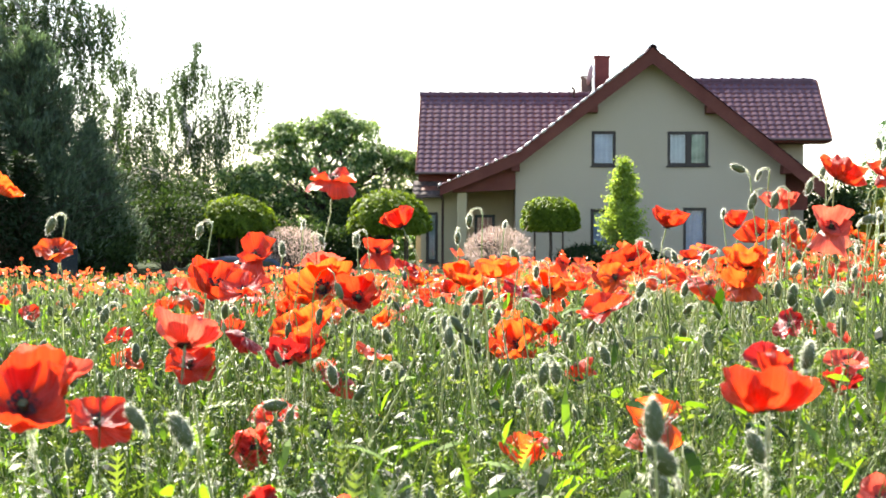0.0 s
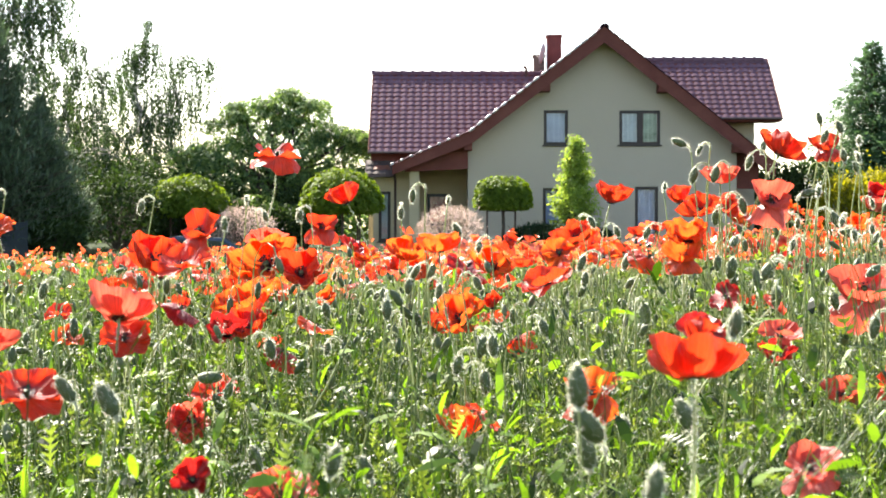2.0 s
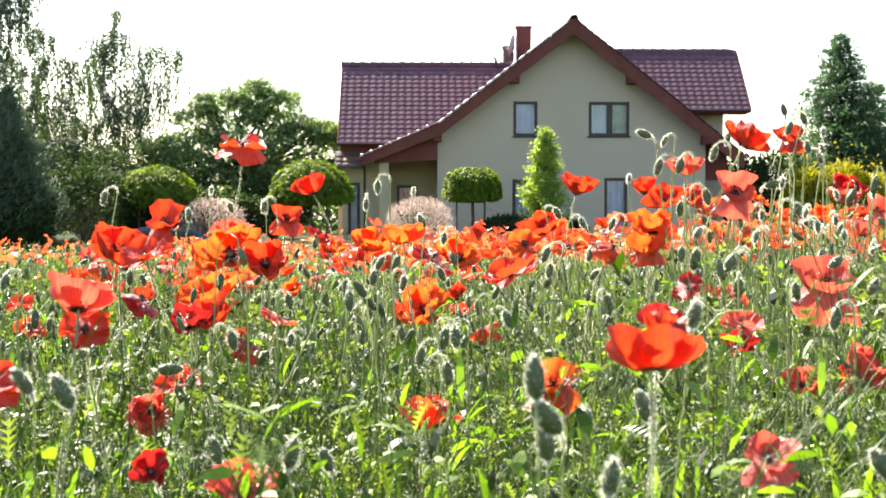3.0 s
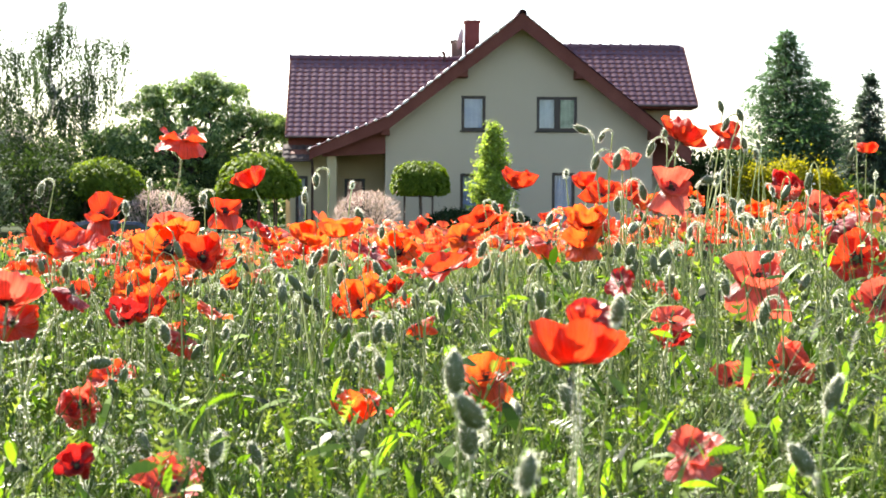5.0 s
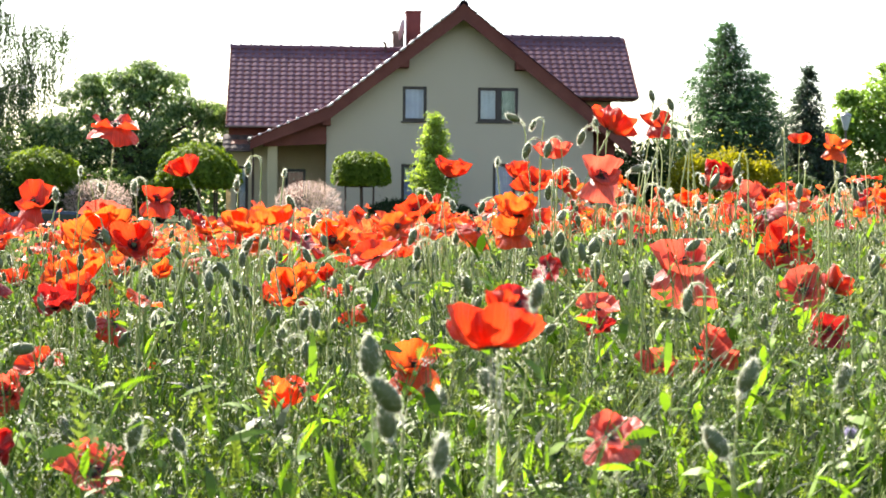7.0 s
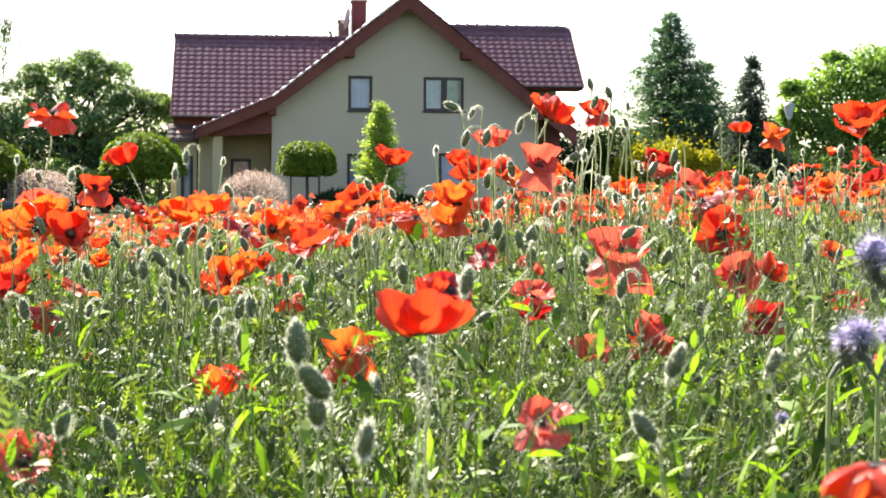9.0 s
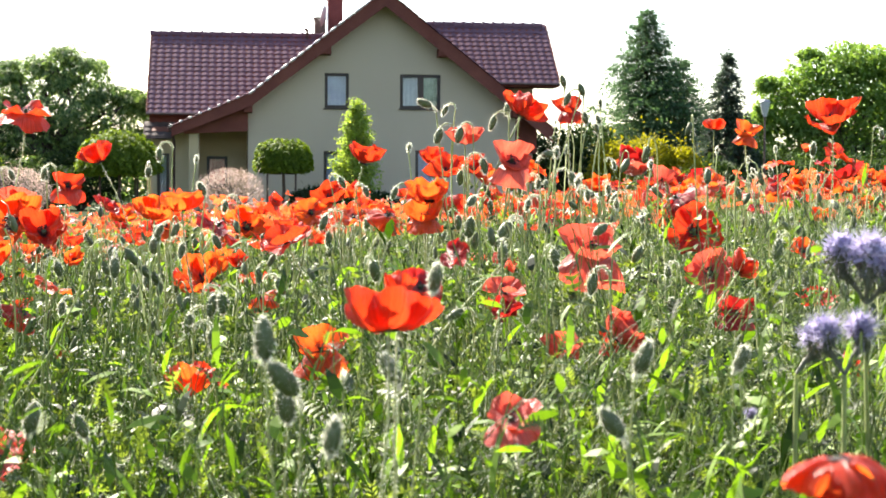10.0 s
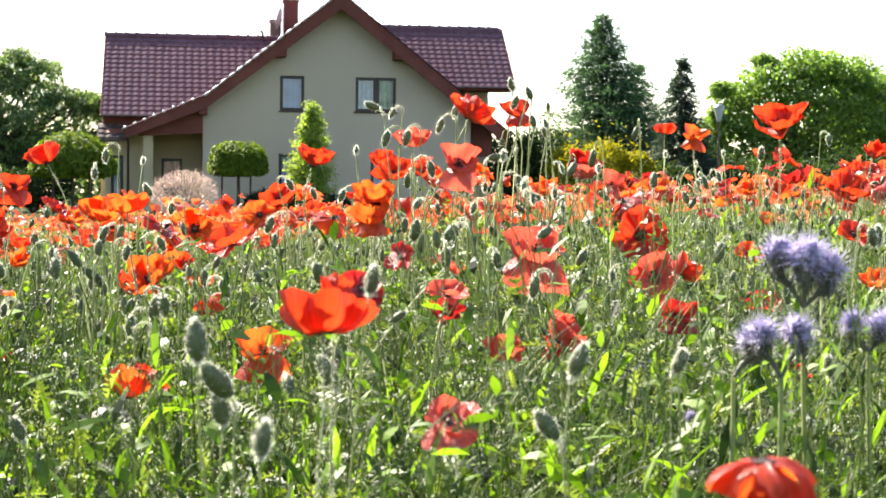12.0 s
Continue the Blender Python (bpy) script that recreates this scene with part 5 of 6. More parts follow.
def hairs(heap, pts, radius, n, length, rng, half=0.0002):
    """Fine hairs that stand off a stem or a bud along pts."""
    pts = np.asarray(pts)
    k = rng.random(n) * (len(pts) - 1.001)
    lo = k.astype(int)
    p = pts[lo] + (pts[lo + 1] - pts[lo]) * (k - lo)[:, None]
    d = rng.normal(0, 1, (n, 3))
    d /= np.linalg.norm(d, axis=1, keepdims=True)
    side = np.cross(d, rng.normal(0, 1, (n, 3)))
    side /= np.linalg.norm(side, axis=1, keepdims=True)
    r = np.interp(k, np.arange(len(pts)), np.broadcast_to(radius, len(pts)))[:, None]
    a = p + d * r * 0.9
    v = np.stack([a - side * half, a + side * half, a + d * length * (0.5 + 0.6 * rng.random((n, 1)))], 1).reshape(-1, 3)
    heap.add(v, np.arange(n * 3).reshape(-1, 3))


def stem_path(base, head, end_dir, n=12, sway=0.05, rng=None):
    """A curve from the ground to the head that arrives along end_dir."""
    base, head, e = np.asarray(base, float), np.asarray(head, float), np.asarray(end_dir, float)
    L = np.linalg.norm(head - base)
    c1 = base + np.array([0, 0, 0.45 * L]) + (rng.normal(0, sway, 3) * [1, 1, 0] if rng is not None else 0)
    c2 = head - e * 0.28 * L
    f = np.linspace(0, 1, n)[:, None]
    return (1 - f) ** 3 * base + 3 * f * (1 - f) ** 2 * c1 + 3 * f * f * (1 - f) * c2 + f ** 3 * head


def stem_mesh(path, r0=0.0017, r1=0.0011):
    v, t = tube_arrays(path, np.linspace(r0, r1, len(path)), 5)
    me = array_mesh("stem", v, t)
    me.materials.append(STEM)
    return me


def hair_part(path, radius, n, length, parent, seed):
    h = Heap()
    hairs(h, path, radius, n, length, np.random.default_rng(seed))
    return tagged(link_mesh("fuzz", h.mesh("fuzz", False), HAIR, parent), kind="stuff")


POPPY_LABEL = {"red": "red poppy in bloom on a hairy stem in the meadow", "orange": "orange-red poppy in bloom, lit through from behind",
               "coral": "pale coral-red poppy with papery petals", "dark": "deep crimson poppy with wilting petals"}
PAINT = {"red": PETAL, "orange": PETAL_ORANGE, "coral": PETAL_CORAL, "dark": PETAL_DARK}


def poppy(x, y, z, wide, form="bowl", tilt=20.0, to=0.0, colour="red", seed=0, fine=True, turn=None, hairy=360):
    """A poppy with its bloom centred at (x, y, z), about wide metres across; tilt: degrees by which it nods towards the heading to."""
    rng = np.random.default_rng(seed * 13 + int(abs(x) * 1000))
    gz = float(ground_z(x, y))
    bx, by = x + rng.normal(0, 0.13), y + abs(rng.normal(0, 0.09))
    p = thing("poppy", (bx, by, gz), POPPY_LABEL[colour], "poppy", "poppies in the meadow")
    shape = FORMS[form]
    fan = form in ("skirt", "hat")
    reach = max((math.sin(radians(b)) - math.sin(radians(a))) / radians(b - a) for a, b in shape)
    unit = wide * 0.5 / (0.92 if fan else max(0.64, reach * 0.97))
    mid = unit * sum(math.sin(radians((a + b) / 2)) for a, b in shape) / 4 * 0.6
    tl = pose(0, 0, 0, 0, 0, to) @ pose(0, 0, 0, tilt, 0, 0) @ pose(0, 0, 0, 0, 0, (rng.normal(0, 14) if form in ("skirt", "hat") else rng.random() * 360) if turn is None else turn)
    axis = tl.to_3x3() @ Vector((0, 0, 1))
    root = Vector((x, y, z)) - axis * mid
    m0 = Matrix.Translation(root - Vector((bx, by, gz))) @ tl.to_3x3().to_4x4()
    for k in range(4):
        a0, a1 = shape[k]
        jit = int(rng.integers(-1, 2)) * 7
        me = painted(petal_mesh(a0, a1 + jit, int(rng.integers(0, 4)), fine, fan), PAINT[colour])
        ob = new("petal", me)
        ob.parent = p
        s = unit * ((1.12 if k % 2 else 0.8) if form in ("skirt", "hat") else 0.92 if k % 2 else 1.0) * (0.86 + 0.24 * rng.random())
        drop = -0.24 * unit if form == "skirt" and k != 3 else 0.0006 * k
        ob.matrix_basis = m0 @ pose(0, 0, drop, rng.normal(0, 5), rng.normal(0, 6), k * 90 + rng.normal(0, 9)) @ Matrix.Diagonal((s, s, s, 1))
    for nm, me in (("stamen_ring", STAMEN_ME), ("seed_capsule", CAPSULE_ME)):
        ob = new(nm, me)
        ob.parent = p
        w = unit * (1.1 if nm == "stamen_ring" else 0.72)
        ob.matrix_basis = m0 @ Matrix.Diagonal((w, w, w, 1))
    local = root - Vector((bx, by, gz))
    path = stem_path((0, 0, -0.02), local, axis if axis.z > 0.2 else Vector((axis.x, axis.y, 0.3)).normalized(), 12, 0.06, rng)
    thin = 0.6 if y < 1.6 else 1.1
    link_mesh("stem", stem_mesh(path, 0.0017 * thin, 0.0011 * thin), STEM, p)
    if hairy:
        hair_part(path[4:], 0.0013 * thin, int(hairy * 2.6), 0.0042, p, seed + 3)
    return p


def bud_arrays(length=0.024, r=0.0062, sides=8, fine=True):
    f = np.array([0.0, 0.06, 0.2, 0.42, 0.65, 0.85, 0.96, 1.0])
    rad = np.array([0.25, 0.55, 0.88, 1.0, 0.93, 0.66, 0.32, 0.05]) * r
    if not fine:
        f, rad = f[[0, 2, 4, 5, 7]], rad[[0, 2, 4, 5, 7]]
    return tube_arrays(np.stack([f * 0, f * 0, f * length], 1), rad, sides)


def hook(base, head, side, turn, radius, rng):
    """A stem that rises with a sway and bends over through turn radians, away from the heading side, to where the bud begins."""
    base, head = np.asarray(base, float), np.asarray(head, float)
    way = -np.array([math.cos(side), math.sin(side), 0.0])
    up = np.array([0, 0, 1.0]) + way * rng.normal(-0.05, 0.12)
    up /= np.linalg.norm(up)
    g = np.linspace(0, turn, 10)[:, None]
    arc = radius * ((1 - np.cos(g)) * way + np.sin(g) * up)
    arc = arc - arc[-1] + head
    return np.concatenate([stem_path(base, arc[0], up, 12, 0.05, rng)[:-1], arc])


BUD_LABEL = "hairy grey-green poppy bud on a stem in the meadow"


def poppy_bud(x, y, z, length=0.024, hang=1.0, side=0.0, seed=0, hairy=420):
    """A closed bud centred at (x, y, z). hang: 1 hangs from a hooked stem, 0 stands upright."""
    rng = np.random.default_rng(seed * 17 + int(abs(x) * 1000) + 5)
    gz = float(ground_z(x, y))
    bx, by = x + math.cos(side) * 0.03 + rng.normal(0, 0.09), y + abs(rng.normal(0, 0.05))
    p = thing("poppy_bud", (bx, by, gz), BUD_LABEL, "poppy bud", "poppy buds in the meadow")
    tip = Vector((x - bx, y - by, z - gz))
    turn = radians(8 + 160 * hang) + rng.normal(0, 0.16)
    ax = Vector((-math.cos(side) * math.sin(turn), -math.sin(side) * math.sin(turn), math.cos(turn)))
    head = tip - ax * length * 0.5
    path = hook((0, 0, -0.02), head, side, turn, length * (0.34 + 0.16 * rng.random()), rng)
    thin = 0.6 if y < 1.6 else 0.9
    link_mesh("stem", stem_mesh(path, 0.0015 * thin, 0.0010 * thin), STEM, p)
    v, t = bud_arrays(length, length * 0.245)
    me = array_mesh("bud", v, t)
    me.materials.append(BUD)
    ob = new("bud", me)
    ob.parent = p
    ob.matrix_basis = Matrix.Translation(head) @ ax.to_track_quat("Z", "Y").to_matrix().to_4x4()
    if hairy:
        h = Heap()
        r = np.random.default_rng(seed + 9)
        fine = 0.95 if y < 1.6 else 1.0
        hairs(h, path[5:], 0.0010 * thin, int(hairy * 1.1), 0.0036 * fine, r, 0.0002 * fine ** 2)
        q = [np.array(head + ax * length * f) for f in (0, 0.25, 0.5, 0.75, 1)]
        hairs(h, q, np.array([0.4, 0.9, 1.0, 0.75, 0.1]) * length * 0.235, int(hairy * 0.9 / fine), 0.0050 * fine, r, 0.0002 * fine ** 2)
        tagged(link_mesh("fuzz", h.mesh("fuzz", False), HAIR, p), kind="stuff")
    return p


def phacelia(x, y, z, size, seed=0, heads=3):
    """A lilac phacelia: a bristly stem with curled heads full of long thin florets."""
    rng = np.random.default_rng(seed + 400)
    gz = float(ground_z(x, y))
    p = thing("phacelia", (x, y, gz), "lilac phacelia with bristly curled flower heads", "flower", "phacelias in the meadow")
    top = Vector((0, 0, z - gz))
    path = stem_path((0.02, 0.03, -0.02), top - Vector((0, 0, size * 0.7)), Vector((0, 0, 1)), 12, 0.02, rng)
    link_mesh("stem", stem_mesh(path, 0.0028, 0.002), STEM, p)
    for k in range(heads):
        a = k * 2.2 + rng.random()
        c = np.array(top) + np.array([math.cos(a), math.sin(a) * 0.6, 0.7 * rng.random() - 0.35]) * size * 0.42
        green, lilac = Heap(), Heap()
        v, t = tube_arrays([path[-1], (path[-1] + c) / 2 + np.array([0, 0, -0.004]), c + np.array([0, 0, -size * 0.32]), c + np.array([0, 0, -size * 0.05]), c + np.array([0, 0, size * 0.08])], [0.0014, 0.0022, size * 0.09, size * 0.13, size * 0.05], 8)
        green.add(v, t)
        n = 150
        d = rng.normal(0, 1, (n, 3)) + [0, 0, -0.4]
        d /= np.linalg.norm(d, axis=1, keepdims=True)
        m = turns(rng, n, 0.0, 3.1, (0.7, 1.2))
        green.many(LANCE[0] * size * 0.24 * [0.8, 1, 1], LANCE[1], m, c + d * size * 0.17 - np.array([0, 0, 1]) * size * (0.05 + 0.28 * rng.random((n, 1))))
        n = 420
        d = rng.normal(0, 1, (n, 3)) + [0, 0, 0.55]
        d /= np.linalg.norm(d, axis=1, keepdims=True)
        side = np.cross(d, rng.normal(0, 1, (n, 3)))
        side /= np.linalg.norm(side, axis=1, keepdims=True)
        a0, l = c + d * size * 0.08, size * (0.22 + 0.26 * rng.random((n, 1)))
        lilac.add(np.stack([a0 - side * 0.0003, a0 + side * 0.0003, a0 + d * l], 1).reshape(-1, 3), np.arange(n * 3).reshape(-1, 3))
        lilac.many(OVAL[0] * size * 0.15, OVAL[1], turns(rng, 150, 0.6, 0.9, (0.6, 1.3)), c + d[:150] * size * (0.10 + 0.12 * rng.random((150, 1))))
        fh = link_mesh("flower_head", lilac.mesh("flower_head", False), PHACELIA, p)
        link_mesh("calyx", green.mesh("calyx", False), CALYX, fh)
    return p


# ---- the meadow as a whole ----
def wedge(rng, n, d0, d1, a0=-18.0, a1=25.0, power=1.0):
    """n places between the distances d0 and d1 in the fan ahead of the path."""
    d = np.sqrt(d0 ** 2 + (d1 ** 2 - d0 ** 2) * rng.random(n) ** power)
    a = np.radians(a0 + (a1 - a0) * rng.random(n))
    return d * np.sin(a), d * np.cos(a)


def green_top(x, y):
    """Height of the green mass over the ground."""
    return 0.58 + 0.05 * np.sin(x * 2.3 + 1.0) * np.sin(y * 1.7) + 0.04 * np.sin(x * 5.1 + y * 3.3) + mound(x, y)


def mound(x, y):
    """A clump of taller plants a few steps ahead, to the right of the path."""
    return 0.17 * np.exp(-((x - 0.56) / 0.20) ** 2 - ((y - 2.65) / 0.55) ** 2)


def meadow_green(name, n_stem, n_leaf, n_blade, d0, d1, seed, leaf, blade, stem_segs, thick, feathered, label, fuzz=0, low=0.8):
    rng = np.random.default_rng(seed)
    stems, grey, herb = Heap(), Heap(), Heap()
    # upright stems
    x, y = wedge(rng, n_stem, d0, d1)
    gz = ground_z(x, y)
    h = green_top(x, y) * (0.55 + 0.55 * rng.random(n_stem))
    k = stem_segs
    lean = rng.normal(0, 0.15, (n_stem, 2))
    f = np.linspace(0, 1, k)
    bow = rng.normal(0, 0.035, (n_stem, 2))
    wave = np.sin(f * 2 * np.pi) * f
    sp = np.stack([x[:, None] + lean[:, :1] * f ** 2 + bow[:, :1] * wave, y[:, None] + lean[:, 1:] * f ** 2 + bow[:, 1:] * wave, gz[:, None] + h[:, None] * f], -1)
    rr = thick * (1.15 - 0.5 * f)
    ang = np.arange(3) * 2.094
    ring = np.stack([np.cos(ang), np.sin(ang), ang * 0], -1)
    v = sp[:, :, None] + rr[None, :, None, None] * ring[None, None]
    idx = np.arange(k * 3).reshape(k, 3)
    nx = np.roll(idx, -1, 1)
    t = np.concatenate([np.stack([idx[:-1], nx[:-1], nx[1:]], -1).reshape(-1, 3), np.stack([idx[:-1], nx[1:], idx[1:]], -1).reshape(-1, 3)])
    tt = t[None] + (np.arange(n_stem) * k * 3)[:, None, None]
    stems.add(v.reshape(-1, 3), tt.reshape(-1, 3))
    if fuzz:
        m = n_stem * fuzz
        j, kk = rng.integers(0, n_stem, m), (k - 1) * (0.45 + 0.549 * rng.random(m))
        lo = kk.astype(int)
        q = sp[j, lo] + (sp[j, lo + 1] - sp[j, lo]) * (kk - lo)[:, None]
        d = rng.normal(0, 1, (m, 3))
        d /= np.linalg.norm(d, axis=1, keepdims=True)
        side = np.cross(d, rng.normal(0, 1, (m, 3)))
        side *= 0.0003 / np.linalg.norm(side, axis=1, keepdims=True)
        q = q + d * thick * 0.6
        down = Heap()
        down.add(np.stack([q - side, q + side, q + d * 0.0042], 1).reshape(-1, 3), np.arange(m * 3).reshape(-1, 3))
        tagged(link_mesh(name + "_down", down.mesh(name + "_down", False), HAIR), "fine pale hairs on the meadow stems", "hairs", kind="stuff")
    # feathered leaves along the stems
    j = rng.integers(0, n_stem, n_leaf)
    ff = 0.08 + 0.86 * rng.random(n_leaf) ** low
    ff = np.where(mound(x[j], y[j]) > 0.05, 0.35 + 0.62 * rng.random(n_leaf), ff)
    pos = np.stack([x[j] + lean[j, 0] * ff ** 2, y[j] + lean[j, 1] * ff ** 2, gz[j] + h[j] * ff], 1)
    half = rng.random(n_leaf) < feathered
    near = half & (np.hypot(pos[:, 0], pos[:, 1]) < 1.9)
    for m, (lv, lt) in ((near, PINNATE), (half & ~near, LOBED)):
        grey.many(lv * leaf, lt, turns(rng, m.sum(), 0.5, 0.95, (0.5, 1.15)), pos[m])
    # small broad leaves among narrow ones
    broad = ~half & (rng.random(n_leaf) < 0.55)
    narrow = ~half & ~broad
    herb.many(OVAL[0] * leaf * 0.62 * [0.7, 1, 1], OVAL[1], turns(rng, broad.sum(), 0.4, 1.0, (0.5, 1.3)), pos[broad])
    herb.many(LANCE[0] * leaf * 1.05 * [1.35, 1, 1], LANCE[1], turns(rng, narrow.sum(), 0.5, 0.9, (0.5, 1.2)), pos[narrow])
    # blades and broad weeds from lower down
    x, y = wedge(rng, n_blade, d0, d1)
    top = green_top(x, y)
    pos = np.stack([x, y, ground_z(x, y) + top * (0.08 + 0.74 * rng.random(n_blade))], 1)
    bl = LANCE if d0 < 4 else (SPRAY[0] * [0.42, 1, 1], SPRAY[1])
    herb.many(bl[0] * blade, bl[1], turns(rng, n_blade, 0.8, 0.7, (0.6, 1.4)), pos)
    # near stems take the copy with shade in its colour
    for nm, hp, mat in (("stems", stems, STEM_SHADED if d0 < 2 else STEM), ("feathered_leaves", grey, HERB_GREY), ("green_leaves", herb, HERB)):
        if hp.n == 0:
            continue
        tagged(link_mesh(name + "_" + nm, hp.mesh(name + "_" + nm, False), mat), label, "meadow plants", kind="stuff")


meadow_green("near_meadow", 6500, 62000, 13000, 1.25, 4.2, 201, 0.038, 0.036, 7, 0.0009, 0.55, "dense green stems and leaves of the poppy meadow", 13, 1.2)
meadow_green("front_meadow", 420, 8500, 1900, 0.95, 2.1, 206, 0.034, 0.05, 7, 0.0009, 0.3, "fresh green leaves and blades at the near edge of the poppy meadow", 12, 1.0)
meadow_green("middle_meadow", 15000, 52000, 26000, 4.2, 11.0, 202, 0.055, 0.07, 5, 0.0013, 0.2, "green stems and leaves of the poppy meadow", 20, 1.1)
meadow_green("far_meadow", 9000, 24000, 26000, 11.0, 26.0, 203, 0.09, 0.12, 3, 0.0025, 0.0, "far green plants of the poppy meadow")


def outside(rng, n, half, y0, y1, clear, a0=-18.0, a1=25.0):
    """n places in the field beside and behind the fan ahead of the path, clear of the path itself."""
    x, y = (rng.random(n) * 2 - 1) * half, y0 + (y1 - y0) * rng.random(n)
    a, d = np.degrees(np.arctan2(x, y)), np.hypot(x, y)
    keep = (d > clear) & ((a < a0) | (a > a1) | (d < 1.25))
    return x[keep], y[keep]


def meadow_around(name, n, half, y0, y1, clear, seed, leaf, thick, per, label):
    """The same meadow at the sides of the fan and behind the path."""
    rng = np.random.default_rng(seed)
    x, y = outside(rng, n, half, y0, y1, clear)
    n = len(x)
    gz, d = ground_z(x, y), np.hypot(x, y)
    h = np.minimum(green_top(x, y) * (0.55 + 0.5 * rng.random(n)), np.where(d < 1.5, 0.43, 1.0))
    lean = rng.normal(0, 0.07, (n, 2))
    stems, leaves = Heap(), Heap()
    base = np.stack([x, y, gz - 0.02], 1)
    tip = np.stack([x + lean[:, 0], y + lean[:, 1], gz + h], 1)
    ang = np.arange(3) * 2.094
    ring = np.stack([np.cos(ang), np.sin(ang), ang * 0], -1) * thick
    v = np.concatenate([base[:, None] + ring, tip[:, None] + ring * 0.5], 1).reshape(-1, 3)
    t = np.array([(0, 1, 4), (0, 4, 3), (1, 2, 5), (1, 5, 4), (2, 0, 3), (2, 3, 5)])
    stems.add(v, (t[None] + (np.arange(n) * 6)[:, None, None]).reshape(-1, 3))
    j = rng.integers(0, n, n * per)
    f = 0.1 + 0.86 * rng.random(n * per)[:, None]
    pos = base[j] * (1 - f) + tip[j] * f
    leaves.many(LANCE[0] * leaf * [1.8, 1, 1], LANCE[1], turns(rng, n * per, 0.6, 0.9, (0.6, 1.3)), pos)
    tagged(link_mesh(name + "_stems", stems.mesh(name, False), STEM), label, "meadow plants", kind="stuff")
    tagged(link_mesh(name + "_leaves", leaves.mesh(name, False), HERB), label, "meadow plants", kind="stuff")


meadow_around("surrounding_meadow", 12000, 5.0, -5.0, 7.0, 0.30, 204, 0.05, 0.0013, 8, "green stems and leaves of the meadow round the path")
meadow_around("outer_meadow", 15000, 13.0, -8.0, 26.0, 5.0, 205, 0.17, 0.003, 2, "green plants of the outer poppy meadow")


def far_bloom_shape(seed):
    """A small four-petalled crumpled bloom of unit width for the distance."""
    rng = np.random.default_rng(seed)
    v, t = [], []
    e0 = rng.choice([0.2, 0.5, 0.8, 1.1])
    for k in range(4):
        a = k * 1.571 + rng.normal(0, 0.15)
        e = e0 + rng.normal(0, 0.2) - (0.25 if k % 2 else 0)
        d = np.array([math.cos(a) * math.cos(e), math.sin(a) * math.cos(e), math.sin(e)])
        s = np.array([-math.sin(a), math.cos(a), 0])
        n = np.cross(d, s)
        b = len(v)
        v += [np.zeros(3), d * 0.3 - s * 0.22 + n * 0.05, d * 0.3 + s * 0.22 + n * 0.05, d * 0.52 - s * 0.27 - n * rng.normal(0.02, 0.06), d * 0.56 + n * rng.normal(0.0, 0.05), d * 0.52 + s * 0.27 - n * rng.normal(0.02, 0.06)]
        t += [(b, b + 2, b + 1), (b + 1, b + 4, b + 3), (b + 1, b + 2, b + 4), (b + 2, b + 5, b + 4)]
    return np.array(v), np.array(t)


def thinned(rng, x, y):
    """Which blooms to keep: they thin out to the left."""
    return rng.random(len(x)) < np.clip(0.36 + (np.degrees(np.arctan2(x, y)) + 9.0) / 20.0, 0.28, 0.96)


def bloom_top(rng, x, y, n):
    """Heights of blooms over the ground: most at one level, a few taller."""
    return 0.60 + 0.04 * np.sin(x * 1.9 + 0.5) + rng.normal(0, 0.05, n) + 0.09 * (rng.random(n) > 0.92)


def bloom_field(name, n, d0, d1, seed, size, stem_r, label, around=None):
    rng = np.random.default_rng(seed)
    blooms, stems = Heap(), Heap()
    if around:
        x, y = outside(rng, n, *around)
    else:
        x, y = wedge(rng, n, d0, d1)
        keep = thinned(rng, x, y)
        x, y = x[keep], y[keep]
    n = len(x)
    z = ground_z(x, y) + bloom_top(rng, x, y, n)
    kind = rng.integers(0, 6, n)
    for k in range(6):
        m = kind == k
        bv, bt = far_bloom_shape(300 + k)
        blooms.many(bv, bt, turns(rng, m.sum(), 0.15, 0.8, (size * 0.7, size * 1.2)), np.stack([x, y, z], 1)[m])
    lean = rng.normal(0, 0.03, (n, 2))
    base = np.stack([x + lean[:, 0], y + lean[:, 1], z - 0.35], 1)
    tip = np.stack([x, y, z], 1)
    off = np.array([stem_r, 0, 0])
    v = np.stack([base - off, base + off, tip + off * 0.7, tip - off * 0.7], 1).reshape(-1, 3)
    i = np.arange(n)[:, None] * 4
    stems.add(v, np.concatenate([i + [[0, 1, 2]], i + [[0, 2, 3]]]))
    tagged(link_mesh(name + "_blooms", blooms.mesh(name, True), PETAL_FAR), label, "poppies", kind="stuff")
    tagged(link_mesh(name + "_stalks", stems.mesh(name, False), STEM), "pale green stalks of far poppies", "stalks", kind="stuff")


bloom_field("middle_poppies", 1300, 7.0, 14.0, 211, 0.075, 0.0018, "many red and orange poppies across the meadow")
bloom_field("far_poppies", 3000, 14.0, 26.0, 212, 0.072, 0.004, "far red poppies that cover the meadow")


bloom_field("surrounding_poppies", 6500, 0, 0, 213, 0.075, 0.002, "red and orange poppies in the meadow beside the path", (13.0, -8.0, 26.0, 1.5))


